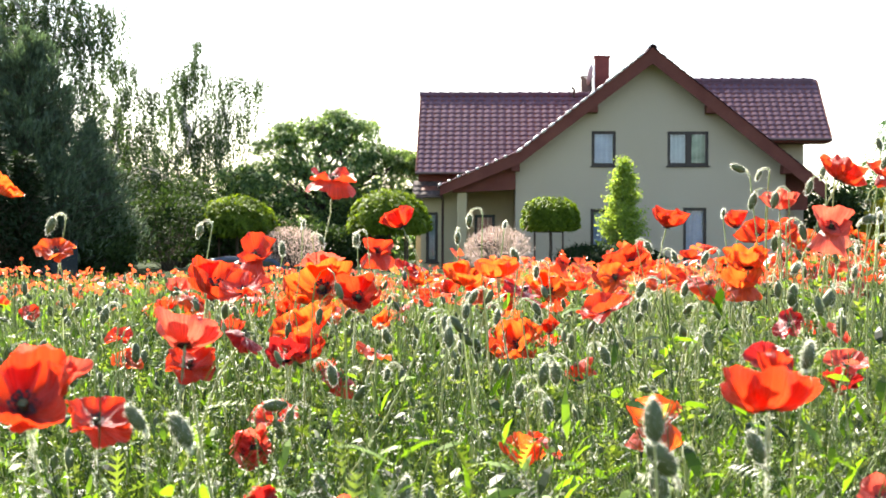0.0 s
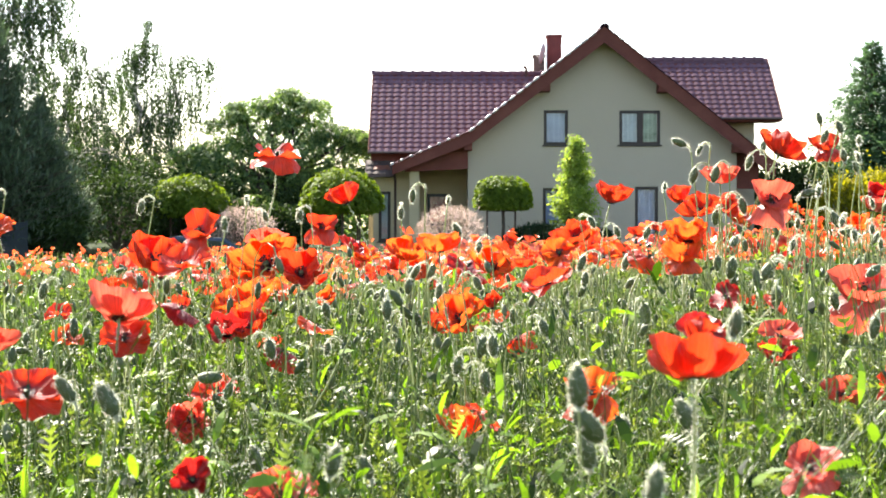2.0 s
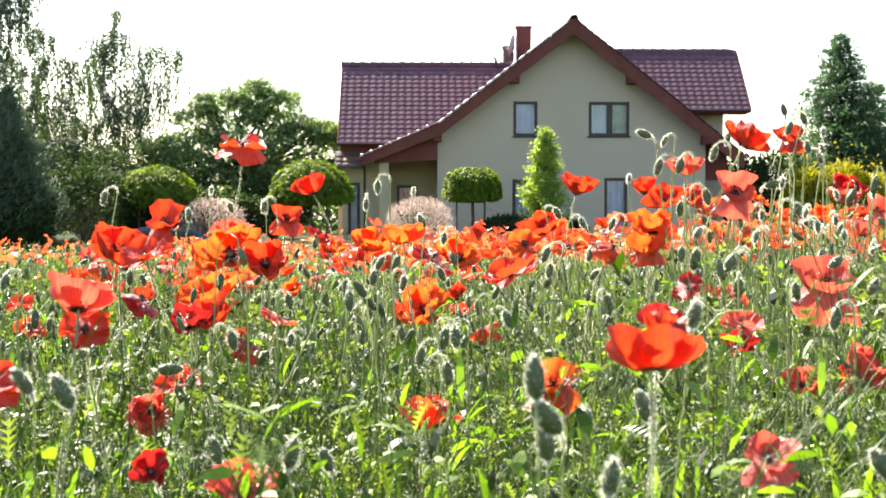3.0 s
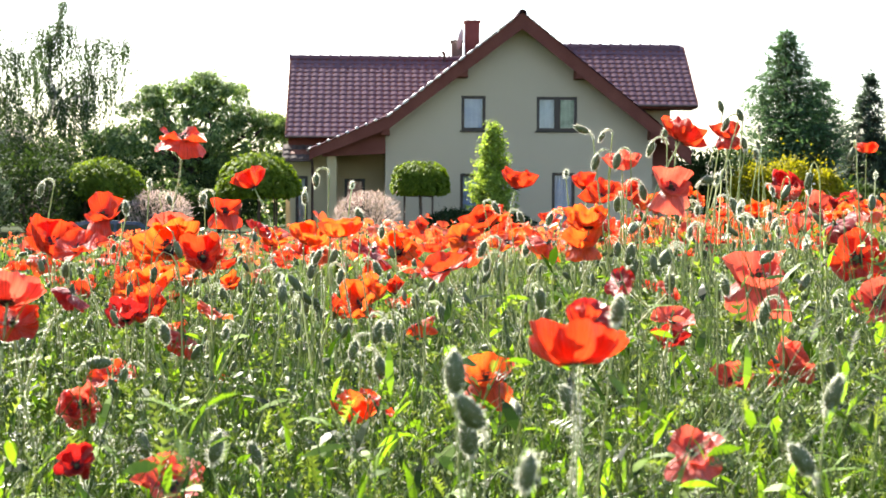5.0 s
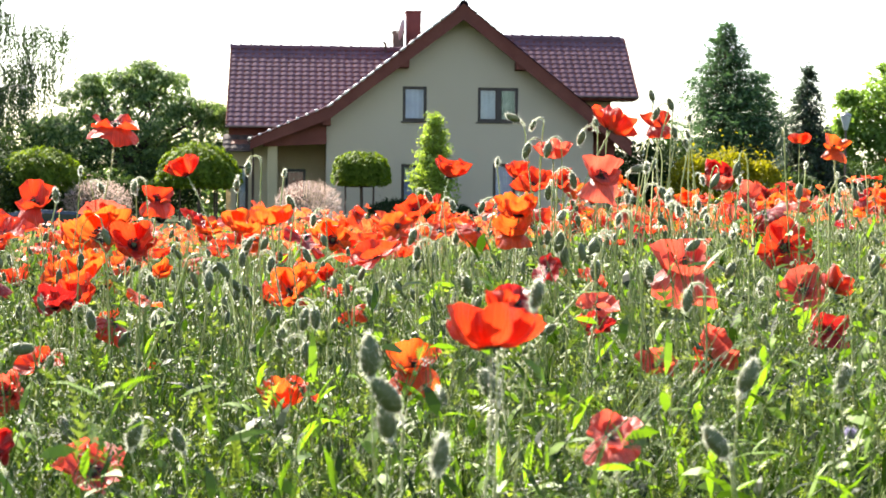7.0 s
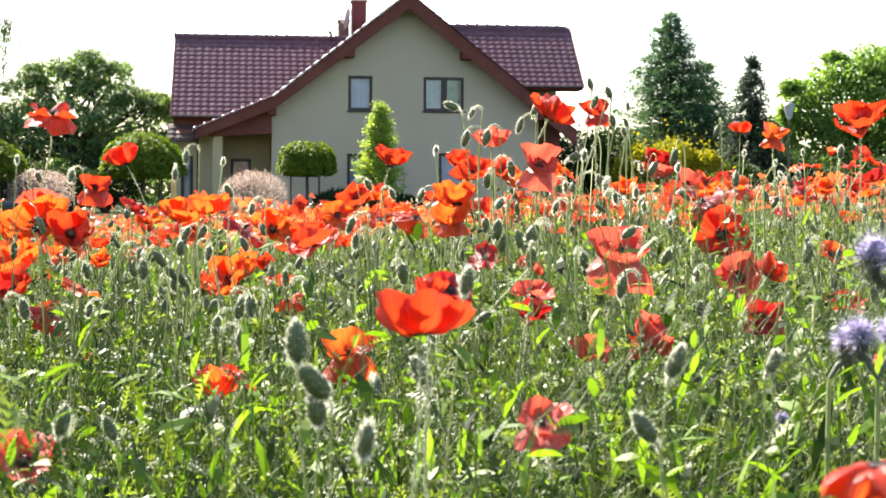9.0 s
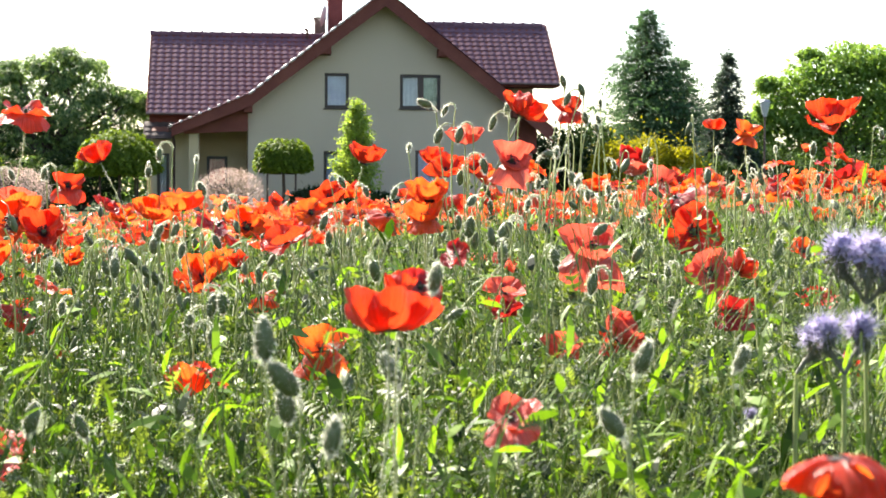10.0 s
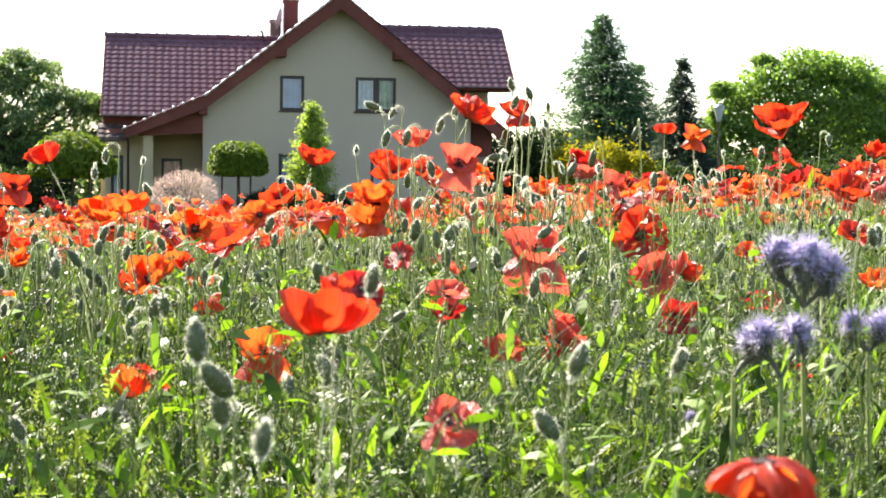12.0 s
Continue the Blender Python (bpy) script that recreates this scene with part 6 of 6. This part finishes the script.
def bud_field(n, d0, d1, seed):
    """Countless hanging and upright buds among the leaves."""
    rng = np.random.default_rng(seed)
    heads, stems = Heap(), Heap()
    x, y = wedge(rng, n, d0, d1)
    z = ground_z(x, y) + mound(x, y) + 0.34 + 0.30 * rng.random(n) + 0.06 * (rng.random(n) > 0.8)
    bv, bt = bud_arrays(0.023, 0.0053, 5, False)
    up = rng.random(n) < 0.22
    tilt = np.where(up, rng.normal(0, 0.3, n), np.pi + rng.normal(0, 0.35, n))
    heads.many(bv, bt, turns(rng, n, tilt * 0.94, 0.05, (0.75, 1.2)), np.stack([x, y, z], 1))
    m = n * 34
    j = rng.integers(0, n, m)
    d = rng.normal(0, 1, (m, 3))
    d /= np.linalg.norm(d, axis=1, keepdims=True)
    cross = np.cross(d, rng.normal(0, 1, (m, 3)))
    cross *= 0.00026 / np.linalg.norm(cross, axis=1, keepdims=True)
    along = np.where(up, 1.0, -1.0)[j] * 0.021 * rng.random(m)
    q = np.stack([x, y, z], 1)[j] + d * 0.0042 + np.stack([along * 0, along * 0, along], 1)
    down = Heap()
    down.add(np.stack([q - cross, q + cross, q + d * 0.0045], 1).reshape(-1, 3), np.arange(m * 3).reshape(-1, 3))
    tagged(link_mesh("bud_down", down.mesh("bud_down", False), HAIR), "fine pale hairs on the poppy buds", "hairs", kind="stuff")
    side = rng.random(n) * 6.28
    reach = 0.011 + 0.008 * rng.random(n)
    g = np.linspace(0, math.pi, 6)
    cx, cy = np.cos(side), np.sin(side)
    hookz = np.where(up, 0.0, 1.0)
    pts = []
    for a in g[::-1]:
        pts.append(np.stack([x + cx * reach * (1 - np.cos(a)) * hookz, y + cy * reach * (1 - np.cos(a)) * hookz, z + hookz * reach * 1.6 * np.sin(a) - 0.02 * (a / math.pi) * hookz], 1))
    foot = np.stack([x + cx * 0.03 + rng.normal(0, 0.02, n), y + cy * 0.03, z - 0.30], 1)
    P = np.stack([foot] + pts, 1)
    ang = np.arange(3) * 2.094
    ring = np.stack([np.cos(ang), np.sin(ang), ang * 0], -1) * 0.0013
    k = P.shape[1]
    v = P[:, :, None] + ring[None, None]
    idx = np.arange(k * 3).reshape(k, 3)
    nx = np.roll(idx, -1, 1)
    t = np.concatenate([np.stack([idx[:-1], nx[:-1], nx[1:]], -1).reshape(-1, 3), np.stack([idx[:-1], nx[1:], idx[1:]], -1).reshape(-1, 3)])
    tt = t[None] + (np.arange(n) * k * 3)[:, None, None]
    stems.add(v.reshape(-1, 3), tt.reshape(-1, 3))
    tagged(link_mesh("bud_heads", heads.mesh("bud_heads"), BUD), "countless grey-green poppy buds among the leaves", "poppy buds", kind="stuff")
    tagged(link_mesh("bud_stalks", stems.mesh("bud_stalks"), STEM), "thin hooked stalks of poppy buds", "stalks", kind="stuff")


bud_field(520, 2.0, 4.2, 223)
bud_field(2200, 4.2, 12.0, 222)


def scatter_buds(n, d0, d1, seed):
    """Single buds near the path, each a thing of its own."""
    rng = np.random.default_rng(seed)
    x, y = wedge(rng, n, d0, d1)
    z = ground_z(x, y) + mound(x, y) + 0.36 + 0.30 * rng.random(n)
    for i in range(n):
        poppy_bud(float(x[i]), float(y[i]), float(z[i]), float(0.017 + 0.008 * rng.random()), float(rng.choice([0.05, 0.45, 0.75, 1.0], p=[0.2, 0.12, 0.18, 0.5])), float(rng.random() * 6.28), i, hairy=170)


scatter_buds(235, 1.6, 4.2, 221)


def scatter_poppies(n, d0, d1, seed):
    """Single poppies at middle distance, each a thing of its own."""
    rng = np.random.default_rng(seed)
    x, y = wedge(rng, n, d0, d1)
    keep = thinned(rng, x, y)
    x, y = x[keep], y[keep]
    n = len(x)
    z = ground_z(x, y) + bloom_top(rng, x, y, n)
    forms = [f for f in FORMS if f not in ("dome", "tulip")]
    for i in range(n):
        form = forms[int(rng.choice(len(forms), p=[0.14, 0.22, 0.17, 0.08, 0.13, 0.05, 0.07, 0.08, 0.06]))]
        col = str(rng.choice(["red", "orange", "coral", "dark"], p=[0.62, 0.22, 0.08, 0.08]))
        poppy(float(x[i]), float(y[i]), float(z[i]), float(0.050 + 0.028 * rng.random()), form, float(abs(rng.normal(0, 28))), float(rng.random() * 360), col, i, fine=False, hairy=0)


scatter_poppies(230, 4.0, 7.0, 231)

# ---- the poppies nearest the path ----
poppy(-0.374, 3.531, 0.903, 0.100, "hat", 6, 0, "red", 1, turn=0)
poppy(-0.253, 3.696, 0.828, 0.071, "tulip", 30, 262, "red", 2)
poppy(-0.253, 3.100, 0.760, 0.066, "skirt", 14, 20, "red", 3)
poppy(-0.516, 3.400, 0.753, 0.098, "skirt", 25, 330, "red", 4)
poppy(-0.445, 2.500, 0.720, 0.094, "bowl", 28, 20, "red", 5)
poppy(-0.365, 2.200, 0.709, 0.068, "wide", 22, 340, "red", 6)
poppy(-0.357, 3.100, 0.700, 0.095, "bowl", 50, 350, "orange", 7)
poppy(-0.400, 3.200, 0.684, 0.069, "cup", 40, 30, "orange", 8)
poppy(-0.372, 3.294, 0.731, 0.082, "wide", 25, 180, "coral", 9)
poppy(-0.263, 2.797, 0.688, 0.065, "bowl", 52, 10, "red", 10)
poppy(-0.040, 2.522, 0.733, 0.054, "bell", 4, 200, "orange", 11)
poppy(-0.093, 2.860, 0.721, 0.058, "cup", 25, 0, "orange", 12)
poppy(-0.075, 2.900, 0.692, 0.049, "skirt", 20, 0, "orange", 13)
poppy(-0.247, 4.000, 0.711, 0.076, "wide", 35, 90, "dark", 14)
poppy(-0.228, 4.200, 0.693, 0.055, "cup", 20, 0, "orange", 15)
poppy(0.008, 3.050, 0.682, 0.078, "flat", 35, 90, "dark", 16)
poppy(0.098, 2.250, 0.685, 0.079, "wide", 28, 300, "red", 17)
poppy(-0.012, 2.565, 0.627, 0.068, "bowl", 44, 330, "orange", 18)
poppy(-0.039, 2.600, 0.613, 0.037, "bowl", 40, 90, "red", 19)
poppy(0.043, 2.700, 0.639, 0.032, "shut", 30, 0, "red", 20)
poppy(0.291, 3.303, 0.822, 0.061, "tulip", 18, 60, "red", 21)
poppy(0.427, 3.398, 0.822, 0.054, "tulip", 12, 300, "red", 22)
poppy(0.308, 2.400, 0.752, 0.052, "cup", 25, 0, "orange", 23)
poppy(0.228, 2.249, 0.705, 0.059, "droop", 35, 60, "orange", 24)
poppy(0.300, 2.402, 0.716, 0.060, "skirt", 15, 340, "orange", 25)
poppy(0.382, 2.798, 0.789, 0.057, "bowl", 30, 0, "red", 26)
poppy(0.388, 2.638, 0.837, 0.052, "bell", 8, 330, "coral", 27)
poppy(0.437, 2.480, 0.797, 0.074, "skirt", 30, 8, "coral", 28)
poppy(0.492, 2.595, 0.785, 0.040, "wide", 35, 90, "orange", 29)
poppy(0.480, 2.599, 0.879, 0.065, "bowl", 30, 100, "red", 30)
poppy(0.570, 2.730, 0.884, 0.051, "skirt", 6, 0, "red", 31)
poppy(0.445, 2.960, 0.795, 0.050, "bowl", 35, 0, "red", 32)
poppy(0.481, 3.000, 0.780, 0.049, "cup", 35, 40, "orange", 33)
poppy(0.279, 1.919, 0.677, 0.039, "wide", 55, 300, "dark", 34)
poppy(0.335, 1.919, 0.666, 0.033, "wide", 45, 80, "coral", 35)
poppy(0.455, 2.002, 0.686, 0.089, "skirt", 8, 0, "coral", 36)
poppy(0.710, 2.480, 0.692, 0.079, "wide", 70, 0, "red", 37)
poppy(0.799, 2.901, 0.726, 0.072, "droop", 30, 280, "dark", 38)
poppy(0.625, 2.100, 0.647, 0.070, "wide", 62, 330, "coral", 39)
poppy(0.616, 1.919, 0.664, 0.040, "bowl", 40, 90, "red", 40)
poppy(1.040, 3.310, 0.871, 0.061, "skirt", 8, 0, "orange", 41)
poppy(1.115, 4.630, 0.823, 0.062, "tulip", 15, 0, "orange", 42)
poppy(0.620, 2.730, 0.763, 0.041, "cup", 30, 340, "orange", 43)
poppy(0.923, 3.150, 0.769, 0.061, "skirt", 14, 0, "orange", 44)
poppy(1.052, 4.010, 0.783, 0.073, "skirt", 12, 30, "coral", 45)
poppy(1.066, 3.900, 0.783, 0.033, "shut", 10, 0, "dark", 46)
poppy(1.167, 4.200, 0.764, 0.048, "tulip", 30, 0, "orange", 47)
poppy(0.129, 1.122, 0.673, 0.061, "bell", 12, 190, "red", 48, turn=0)
poppy(0.141, 1.170, 0.683, 0.025, "shut", 12, 0, "red", 49)
poppy(0.194, 1.500, 0.664, 0.039, "wide", 40, 20, "dark", 50)
poppy(-0.213, 2.440, 0.610, 0.057, "flat", 25, 90, "orange", 51)
poppy(-0.318, 2.480, 0.620, 0.062, "bowl", 25, 0, "red", 52)
poppy(-0.332, 2.640, 0.648, 0.071, "bowl", 35, 320, "orange", 53)
poppy(-0.017, 1.768, 0.554, 0.045, "tulip", -6, 0, "orange", 54)
poppy(0.001, 1.800, 0.562, 0.024, "wide", 30, 90, "red", 55)
poppy(0.016, 1.800, 0.548, 0.025, "wide", 40, 90, "red", 56)
poppy(0.125, 1.834, 0.581, 0.059, "skirt", 10, 20, "orange", 57)
poppy(0.360, 1.690, 0.594, 0.034, "bowl", 30, 0, "coral", 58)
poppy(0.442, 1.770, 0.604, 0.053, "bowl", 45, 60, "coral", 59)
poppy(0.432, 1.800, 0.593, 0.035, "skirt", 20, 300, "red", 60)
poppy(0.308, 1.740, 0.648, 0.049, "wide", 22, 30, "coral", 61)
poppy(0.314, 1.800, 0.625, 0.035, "bowl", 35, 0, "dark", 62)
poppy(0.233, 1.250, 0.578, 0.046, "hat", 30, 330, "coral", 63)
poppy(-0.288, 1.740, 0.558, 0.041, "bowl", 72, 340, "coral", 64)
poppy(-0.229, 1.350, 0.557, 0.027, "bowl", 55, 0, "dark", 65)
poppy(-0.163, 1.420, 0.530, 0.063, "wide", 32, 20, "coral", 66)
poppy(-0.328, 2.250, 0.541, 0.066, "wide", 25, 0, "red", 67)
poppy(-0.273, 2.560, 0.558, 0.059, "droop", 30, 60, "red", 68)
poppy(0.625, 1.983, 0.609, 0.050, "skirt", 18, 0, "dark", 69)
poppy(-0.254, 3.000, 0.464, 0.033, "wide", 20, 0, "orange", 70)
poppy(-0.251, 3.200, 0.625, 0.042, "cup", 40, 0, "orange", 71)
poppy(0.074, 2.400, 0.591, 0.047, "droop", 25, 300, "orange", 72)
poppy(0.244, 3.000, 0.704, 0.059, "wide", 30, 0, "orange", 73)
poppy(0.220, 3.400, 0.742, 0.067, "bowl", 40, 330, "red", 74)
poppy(0.181, 3.200, 0.709, 0.065, "wide", 40, 0, "orange", 75)
poppy(0.064, 3.400, 0.685, 0.067, "bowl", 50, 0, "orange", 76)
poppy(-0.336, 1.050, 0.671, 0.057, "bowl", 40, 0, "red", 77)
poppy(-0.355, 1.200, 0.675, 0.039, "bowl", 30, 40, "coral", 78)
poppy(-0.358, 1.350, 0.625, 0.055, "wide", 30, 20, "red", 79)
poppy(-0.335, 1.620, 0.682, 0.056, "bowl", 25, 180, "coral", 80)
poppy(-0.332, 1.620, 0.651, 0.053, "wide", 25, 0, "red", 81)
poppy(-0.296, 1.700, 0.666, 0.042, "droop", 40, 80, "dark", 82)
poppy(-0.697, 2.560, 0.757, 0.060, "wide", 35, 0, "orange", 83)
poppy(-0.843, 2.800, 0.863, 0.055, "bowl", 50, 90, "orange", 84)
poppy(-0.341, 2.450, 0.613, 0.053, "bowl", 30, 0, "dark", 85)
poppy(-0.586, 2.500, 0.630, 0.041, "wide", 30, 0, "red", 86)
poppy(-0.591, 2.550, 0.592, 0.050, "wide", 30, 0, "orange", 87)
poppy(-0.296, 1.740, 0.558, 0.038, "cup", 60, 60, "coral", 88)
poppy(-0.362, 2.700, 0.634, 0.065, "wide", 25, 0, "orange", 89)
poppy(1.175, 3.200, 0.906, 0.084, "bowl", 28, 330, "red", 90)
poppy(1.297, 3.470, 0.829, 0.070, "wide", 35, 60, "red", 91)
poppy(0.949, 2.687, 0.657, 0.053, "wide", 30, 0, "orange", 92)
poppy(0.870, 2.399, 0.596, 0.064, "wide", 25, 0, "red", 93)
poppy(0.771, 1.980, 0.544, 0.038, "cup", 35, 60, "red", 94)
poppy(0.290, 0.720, 0.618, 0.040, "bowl", 172, 180, "orange", 95)
poppy(1.074, 2.559, 0.694, 0.057, "wide", 35, 0, "red", 96)
poppy(0.974, 2.239, 0.639, 0.038, "cup", 30, 330, "orange", 97)
poppy(1.381, 3.360, 0.778, 0.079, "bowl", 35, 0, "red", 98)
poppy(1.540, 3.600, 0.859, 0.052, "cup", 30, 0, "red", 99)
poppy(1.652, 3.900, 0.817, 0.056, "wide", 35, 0, "red", 100)
poppy(1.438, 4.000, 0.700, 0.052, "cup", 30, 0, "orange", 101)
poppy(1.468, 4.400, 0.747, 0.072, "wide", 35, 0, "red", 102)
poppy(1.641, 4.200, 0.793, 0.062, "bowl", 35, 0, "orange", 103)
poppy(1.589, 4.600, 0.779, 0.060, "cup", 30, 0, "orange", 104)
poppy_bud(0.046, 1.000, 0.660, 0.025, 0.06, 0.0, 105)
poppy_bud(0.060, 1.100, 0.626, 0.030, 0.06, 0.5, 106)
poppy_bud(0.081, 0.920, 0.614, 0.020, 0.06, 3.1, 107)
poppy_bud(-0.109, 1.210, 0.588, 0.022, 0.06, 3.1, 108)
poppy_bud(0.169, 1.190, 0.686, 0.020, 0.06, 3.1, 109)
poppy_bud(0.275, 1.100, 0.595, 0.024, 0.06, 0.0, 110)
poppy_bud(0.326, 2.640, 0.882, 0.024, 0.48, 0.1, 111)
poppy_bud(-0.085, 2.860, 0.804, 0.022, 1, 0.0, 112)
poppy_bud(0.296, 1.100, 0.638, 0.023, 0.06, 3.1, 113)
poppy_bud(0.143, 1.250, 0.616, 0.026, 0.06, 0.0, 114)
poppy_bud(-0.196, 1.500, 0.551, 0.024, 0.06, 0.0, 115)
poppy_bud(0.170, 2.480, 0.677, 0.022, 1, 0.0, 116)
poppy_bud(-0.284, 3.000, 0.773, 0.022, 1, 0.0, 118)
poppy_bud(0.584, 2.700, 0.910, 0.021, 0, 0.0, 119)
poppy_bud(0.561, 2.700, 0.894, 0.023, 1, 0.0, 120)
poppy_bud(0.426, 2.600, 0.851, 0.023, 1, 0.0, 121)
poppy_bud(0.465, 2.700, 0.877, 0.021, 1, 0.0, 122)
poppy_bud(0.224, 3.000, 0.761, 0.022, 1, 3.1, 123)
poppy_bud(0.220, 2.400, 0.703, 0.022, 1, 0.0, 124)
poppy_bud(0.402, 2.300, 0.695, 0.023, 1, 0.0, 125)
poppy_bud(0.387, 2.300, 0.676, 0.021, 1, 0.0, 126)
poppy_bud(-0.076, 2.600, 0.685, 0.023, 1, 0.0, 127)
poppy_bud(-0.040, 2.500, 0.659, 0.022, 1, 3.1, 128)
poppy_bud(-0.223, 1.900, 0.618, 0.023, 1, 3.1, 129)
poppy_bud(-0.282, 2.000, 0.562, 0.021, 1, 0.0, 130)
poppy_bud(0.020, 1.830, 0.626, 0.023, 1, 3.1, 131)
poppy_bud(-0.017, 1.900, 0.600, 0.022, 1, 0.0, 132)
poppy_bud(0.379, 1.650, 0.656, 0.022, 1, 0.0, 133)
poppy_bud(0.559, 2.050, 0.648, 0.016, 1, 0.0, 134)
poppy_bud(0.433, 1.330, 0.614, 0.020, 0.06, 3.1, 135)
poppy_bud(0.359, 2.650, 0.871, 0.017, 1, 0.0, 136)
poppy_bud(0.375, 2.600, 0.832, 0.026, 1, 0.0, 137)
poppy_bud(0.591, 2.700, 0.865, 0.020, 0, 0.0, 138)
poppy_bud(-0.100, 1.500, 0.543, 0.022, 0.06, 0.0, 139)
poppy_bud(-0.181, 2.200, 0.597, 0.018, 1, 0.0, 140)
poppy_bud(-0.093, 2.600, 0.608, 0.023, 1, 3.1, 141)
poppy_bud(0.072, 2.600, 0.618, 0.024, 1, 0.0, 142)
poppy_bud(0.090, 2.100, 0.629, 0.023, 1, 3.1, 143)
poppy_bud(0.011, 1.800, 0.590, 0.024, 1, 3.1, 144)
poppy_bud(-0.716, 2.600, 0.791, 0.028, 1, 0.0, 145)
poppy_bud(-0.524, 2.800, 0.785, 0.023, 1, 0.0, 146)
poppy_bud(-0.246, 1.100, 0.642, 0.024, 0.06, 0.0, 148)
poppy_bud(-0.317, 1.300, 0.630, 0.023, 0.06, 0.0, 149)
poppy_bud(-0.566, 2.300, 0.667, 0.023, 1, 0.0, 150)
poppy_bud(-0.388, 2.800, 0.758, 0.022, 0, 0.0, 151)
poppy_bud(1.235, 3.470, 0.842, 0.026, 0, 0.0, 152)
poppy_bud(1.356, 3.400, 0.867, 0.022, 1, 3.1, 153)
poppy_bud(0.711, 1.600, 0.711, 0.019, 0, 0.0, 154)
poppy_bud(0.586, 1.400, 0.602, 0.021, 0.06, 0.0, 155)
poppy_bud(0.995, 2.800, 0.592, 0.023, 1, 0.0, 156)
poppy_bud(0.433, 1.330, 0.615, 0.019, 0.06, 3.1, 157)
poppy_bud(1.107, 3.500, 0.770, 0.026, 1, 0.0, 158)
poppy_bud(0.569, 2.775, 0.928, 0.020, 0, 0.0, 159)
poppy_bud(0.009, 1.900, 0.620, 0.027, 1, 0.0, 160)
poppy_bud(0.610, 2.700, 0.847, 0.017, 0, 0.0, 161)
poppy_bud(0.487, 2.400, 0.803, 0.015, 0, 0.0, 162)
poppy_bud(0.497, 2.300, 0.760, 0.015, 1, 1.0, 163)
poppy_bud(0.490, 2.200, 0.742, 0.015, 1, 3.0, 164)
poppy_bud(0.411, 2.200, 0.729, 0.016, 1, 0.0, 165)
poppy_bud(0.562, 2.400, 0.750, 0.015, 1, 2.0, 166)
poppy_bud(0.574, 2.400, 0.730, 0.015, 0, 0.0, 167)
poppy_bud(0.479, 2.500, 0.758, 0.015, 1, 3.0, 168)
poppy_bud(0.587, 2.300, 0.712, 0.015, 1, 1.0, 169)
poppy_bud(0.590, 2.600, 0.858, 0.015, 0, 0.0, 170)
poppy_bud(0.748, 2.900, 0.795, 0.015, 0, 0.0, 171)
poppy_bud(0.661, 2.800, 0.791, 0.015, 1, 3.0, 172)
poppy_bud(0.616, 2.705, 0.889, 0.014, 0.02, 0.5, 178)
poppy_bud(0.297, 2.587, 0.813, 0.012, 0, 2.0, 179)
poppy_bud(0.957, 3.219, 0.829, 0.011, 0, 1.0, 180)
poppy_bud(1.016, 3.211, 0.811, 0.010, 0, 4.0, 181)
poppy_bud(1.100, 3.303, 0.834, 0.011, 0, 2.5, 182)
poppy_bud(0.995, 3.112, 0.788, 0.012, 0.1, 0.2, 183)
poppy_bud(1.060, 3.206, 0.786, 0.020, 1, 3.1, 184)
poppy_bud(0.755, 2.938, 0.795, 0.010, 0, 0.7, 185)
poppy_bud(-0.026, 2.925, 0.799, 0.012, 0, 0.3, 186)
poppy_bud(-0.383, 3.066, 0.802, 0.014, 0, 3.0, 187)
poppy_bud(-0.370, 3.265, 0.772, 0.022, 1, 3.1, 188)
poppy_bud(-0.013, 2.620, 0.749, 0.022, 0.08, 0.4, 189)
poppy_bud(0.022, 2.716, 0.721, 0.020, 1, 0.2, 190)
poppy_bud(-0.288, 3.054, 0.774, 0.024, 0, 0.3, 191)
poppy_bud(0.347, 2.632, 0.831, 0.026, 1, 0.1, 192)
poppy_bud(-0.084, 2.726, 0.678, 0.026, 0.05, 0.3, 193)
poppy_bud(0.063, 1.147, 0.604, 0.026, 0.05, 0.4, 194)
poppy_bud(1.225, 3.441, 0.838, 0.028, 0, 1.5, 195)
poppy_bud(0.257, 2.891, 0.745, 0.020, 1, 3.0, 196)
poppy_bud(0.294, 2.787, 0.743, 0.022, 1, 0.1, 197)
poppy_bud(0.346, 2.276, 0.699, 0.030, 0.05, 2.0, 198)
poppy_bud(0.395, 2.475, 0.783, 0.024, 1, 3.1, 199)
poppy_bud(0.498, 2.514, 0.803, 0.024, 0.4, 3.1, 200)
poppy_bud(0.531, 2.408, 0.745, 0.026, 0.3, 0.0, 201)
poppy_bud(0.525, 2.459, 0.763, 0.026, 0.85, 3.0, 202)
poppy_bud(0.604, 2.550, 0.735, 0.020, 1, 0.2, 203)
poppy_bud(-0.106, 2.933, 0.776, 0.020, 1, 1.5, 204)
poppy_bud(0.158, 2.398, 0.702, 0.024, 1, 0.0, 205)
poppy_bud(0.391, 2.271, 0.694, 0.030, 0.9, 0.4, 206)
phacelia(0.528, 1.310, 0.694, 0.051, 173, 4)
phacelia(0.458, 1.270, 0.635, 0.039, 174, 1)
phacelia(0.489, 1.250, 0.639, 0.043, 175, 2)
phacelia(0.579, 1.300, 0.648, 0.034, 176, 3)
phacelia(0.487, 1.500, 0.546, 0.017, 177, 1)

lay_tiles()
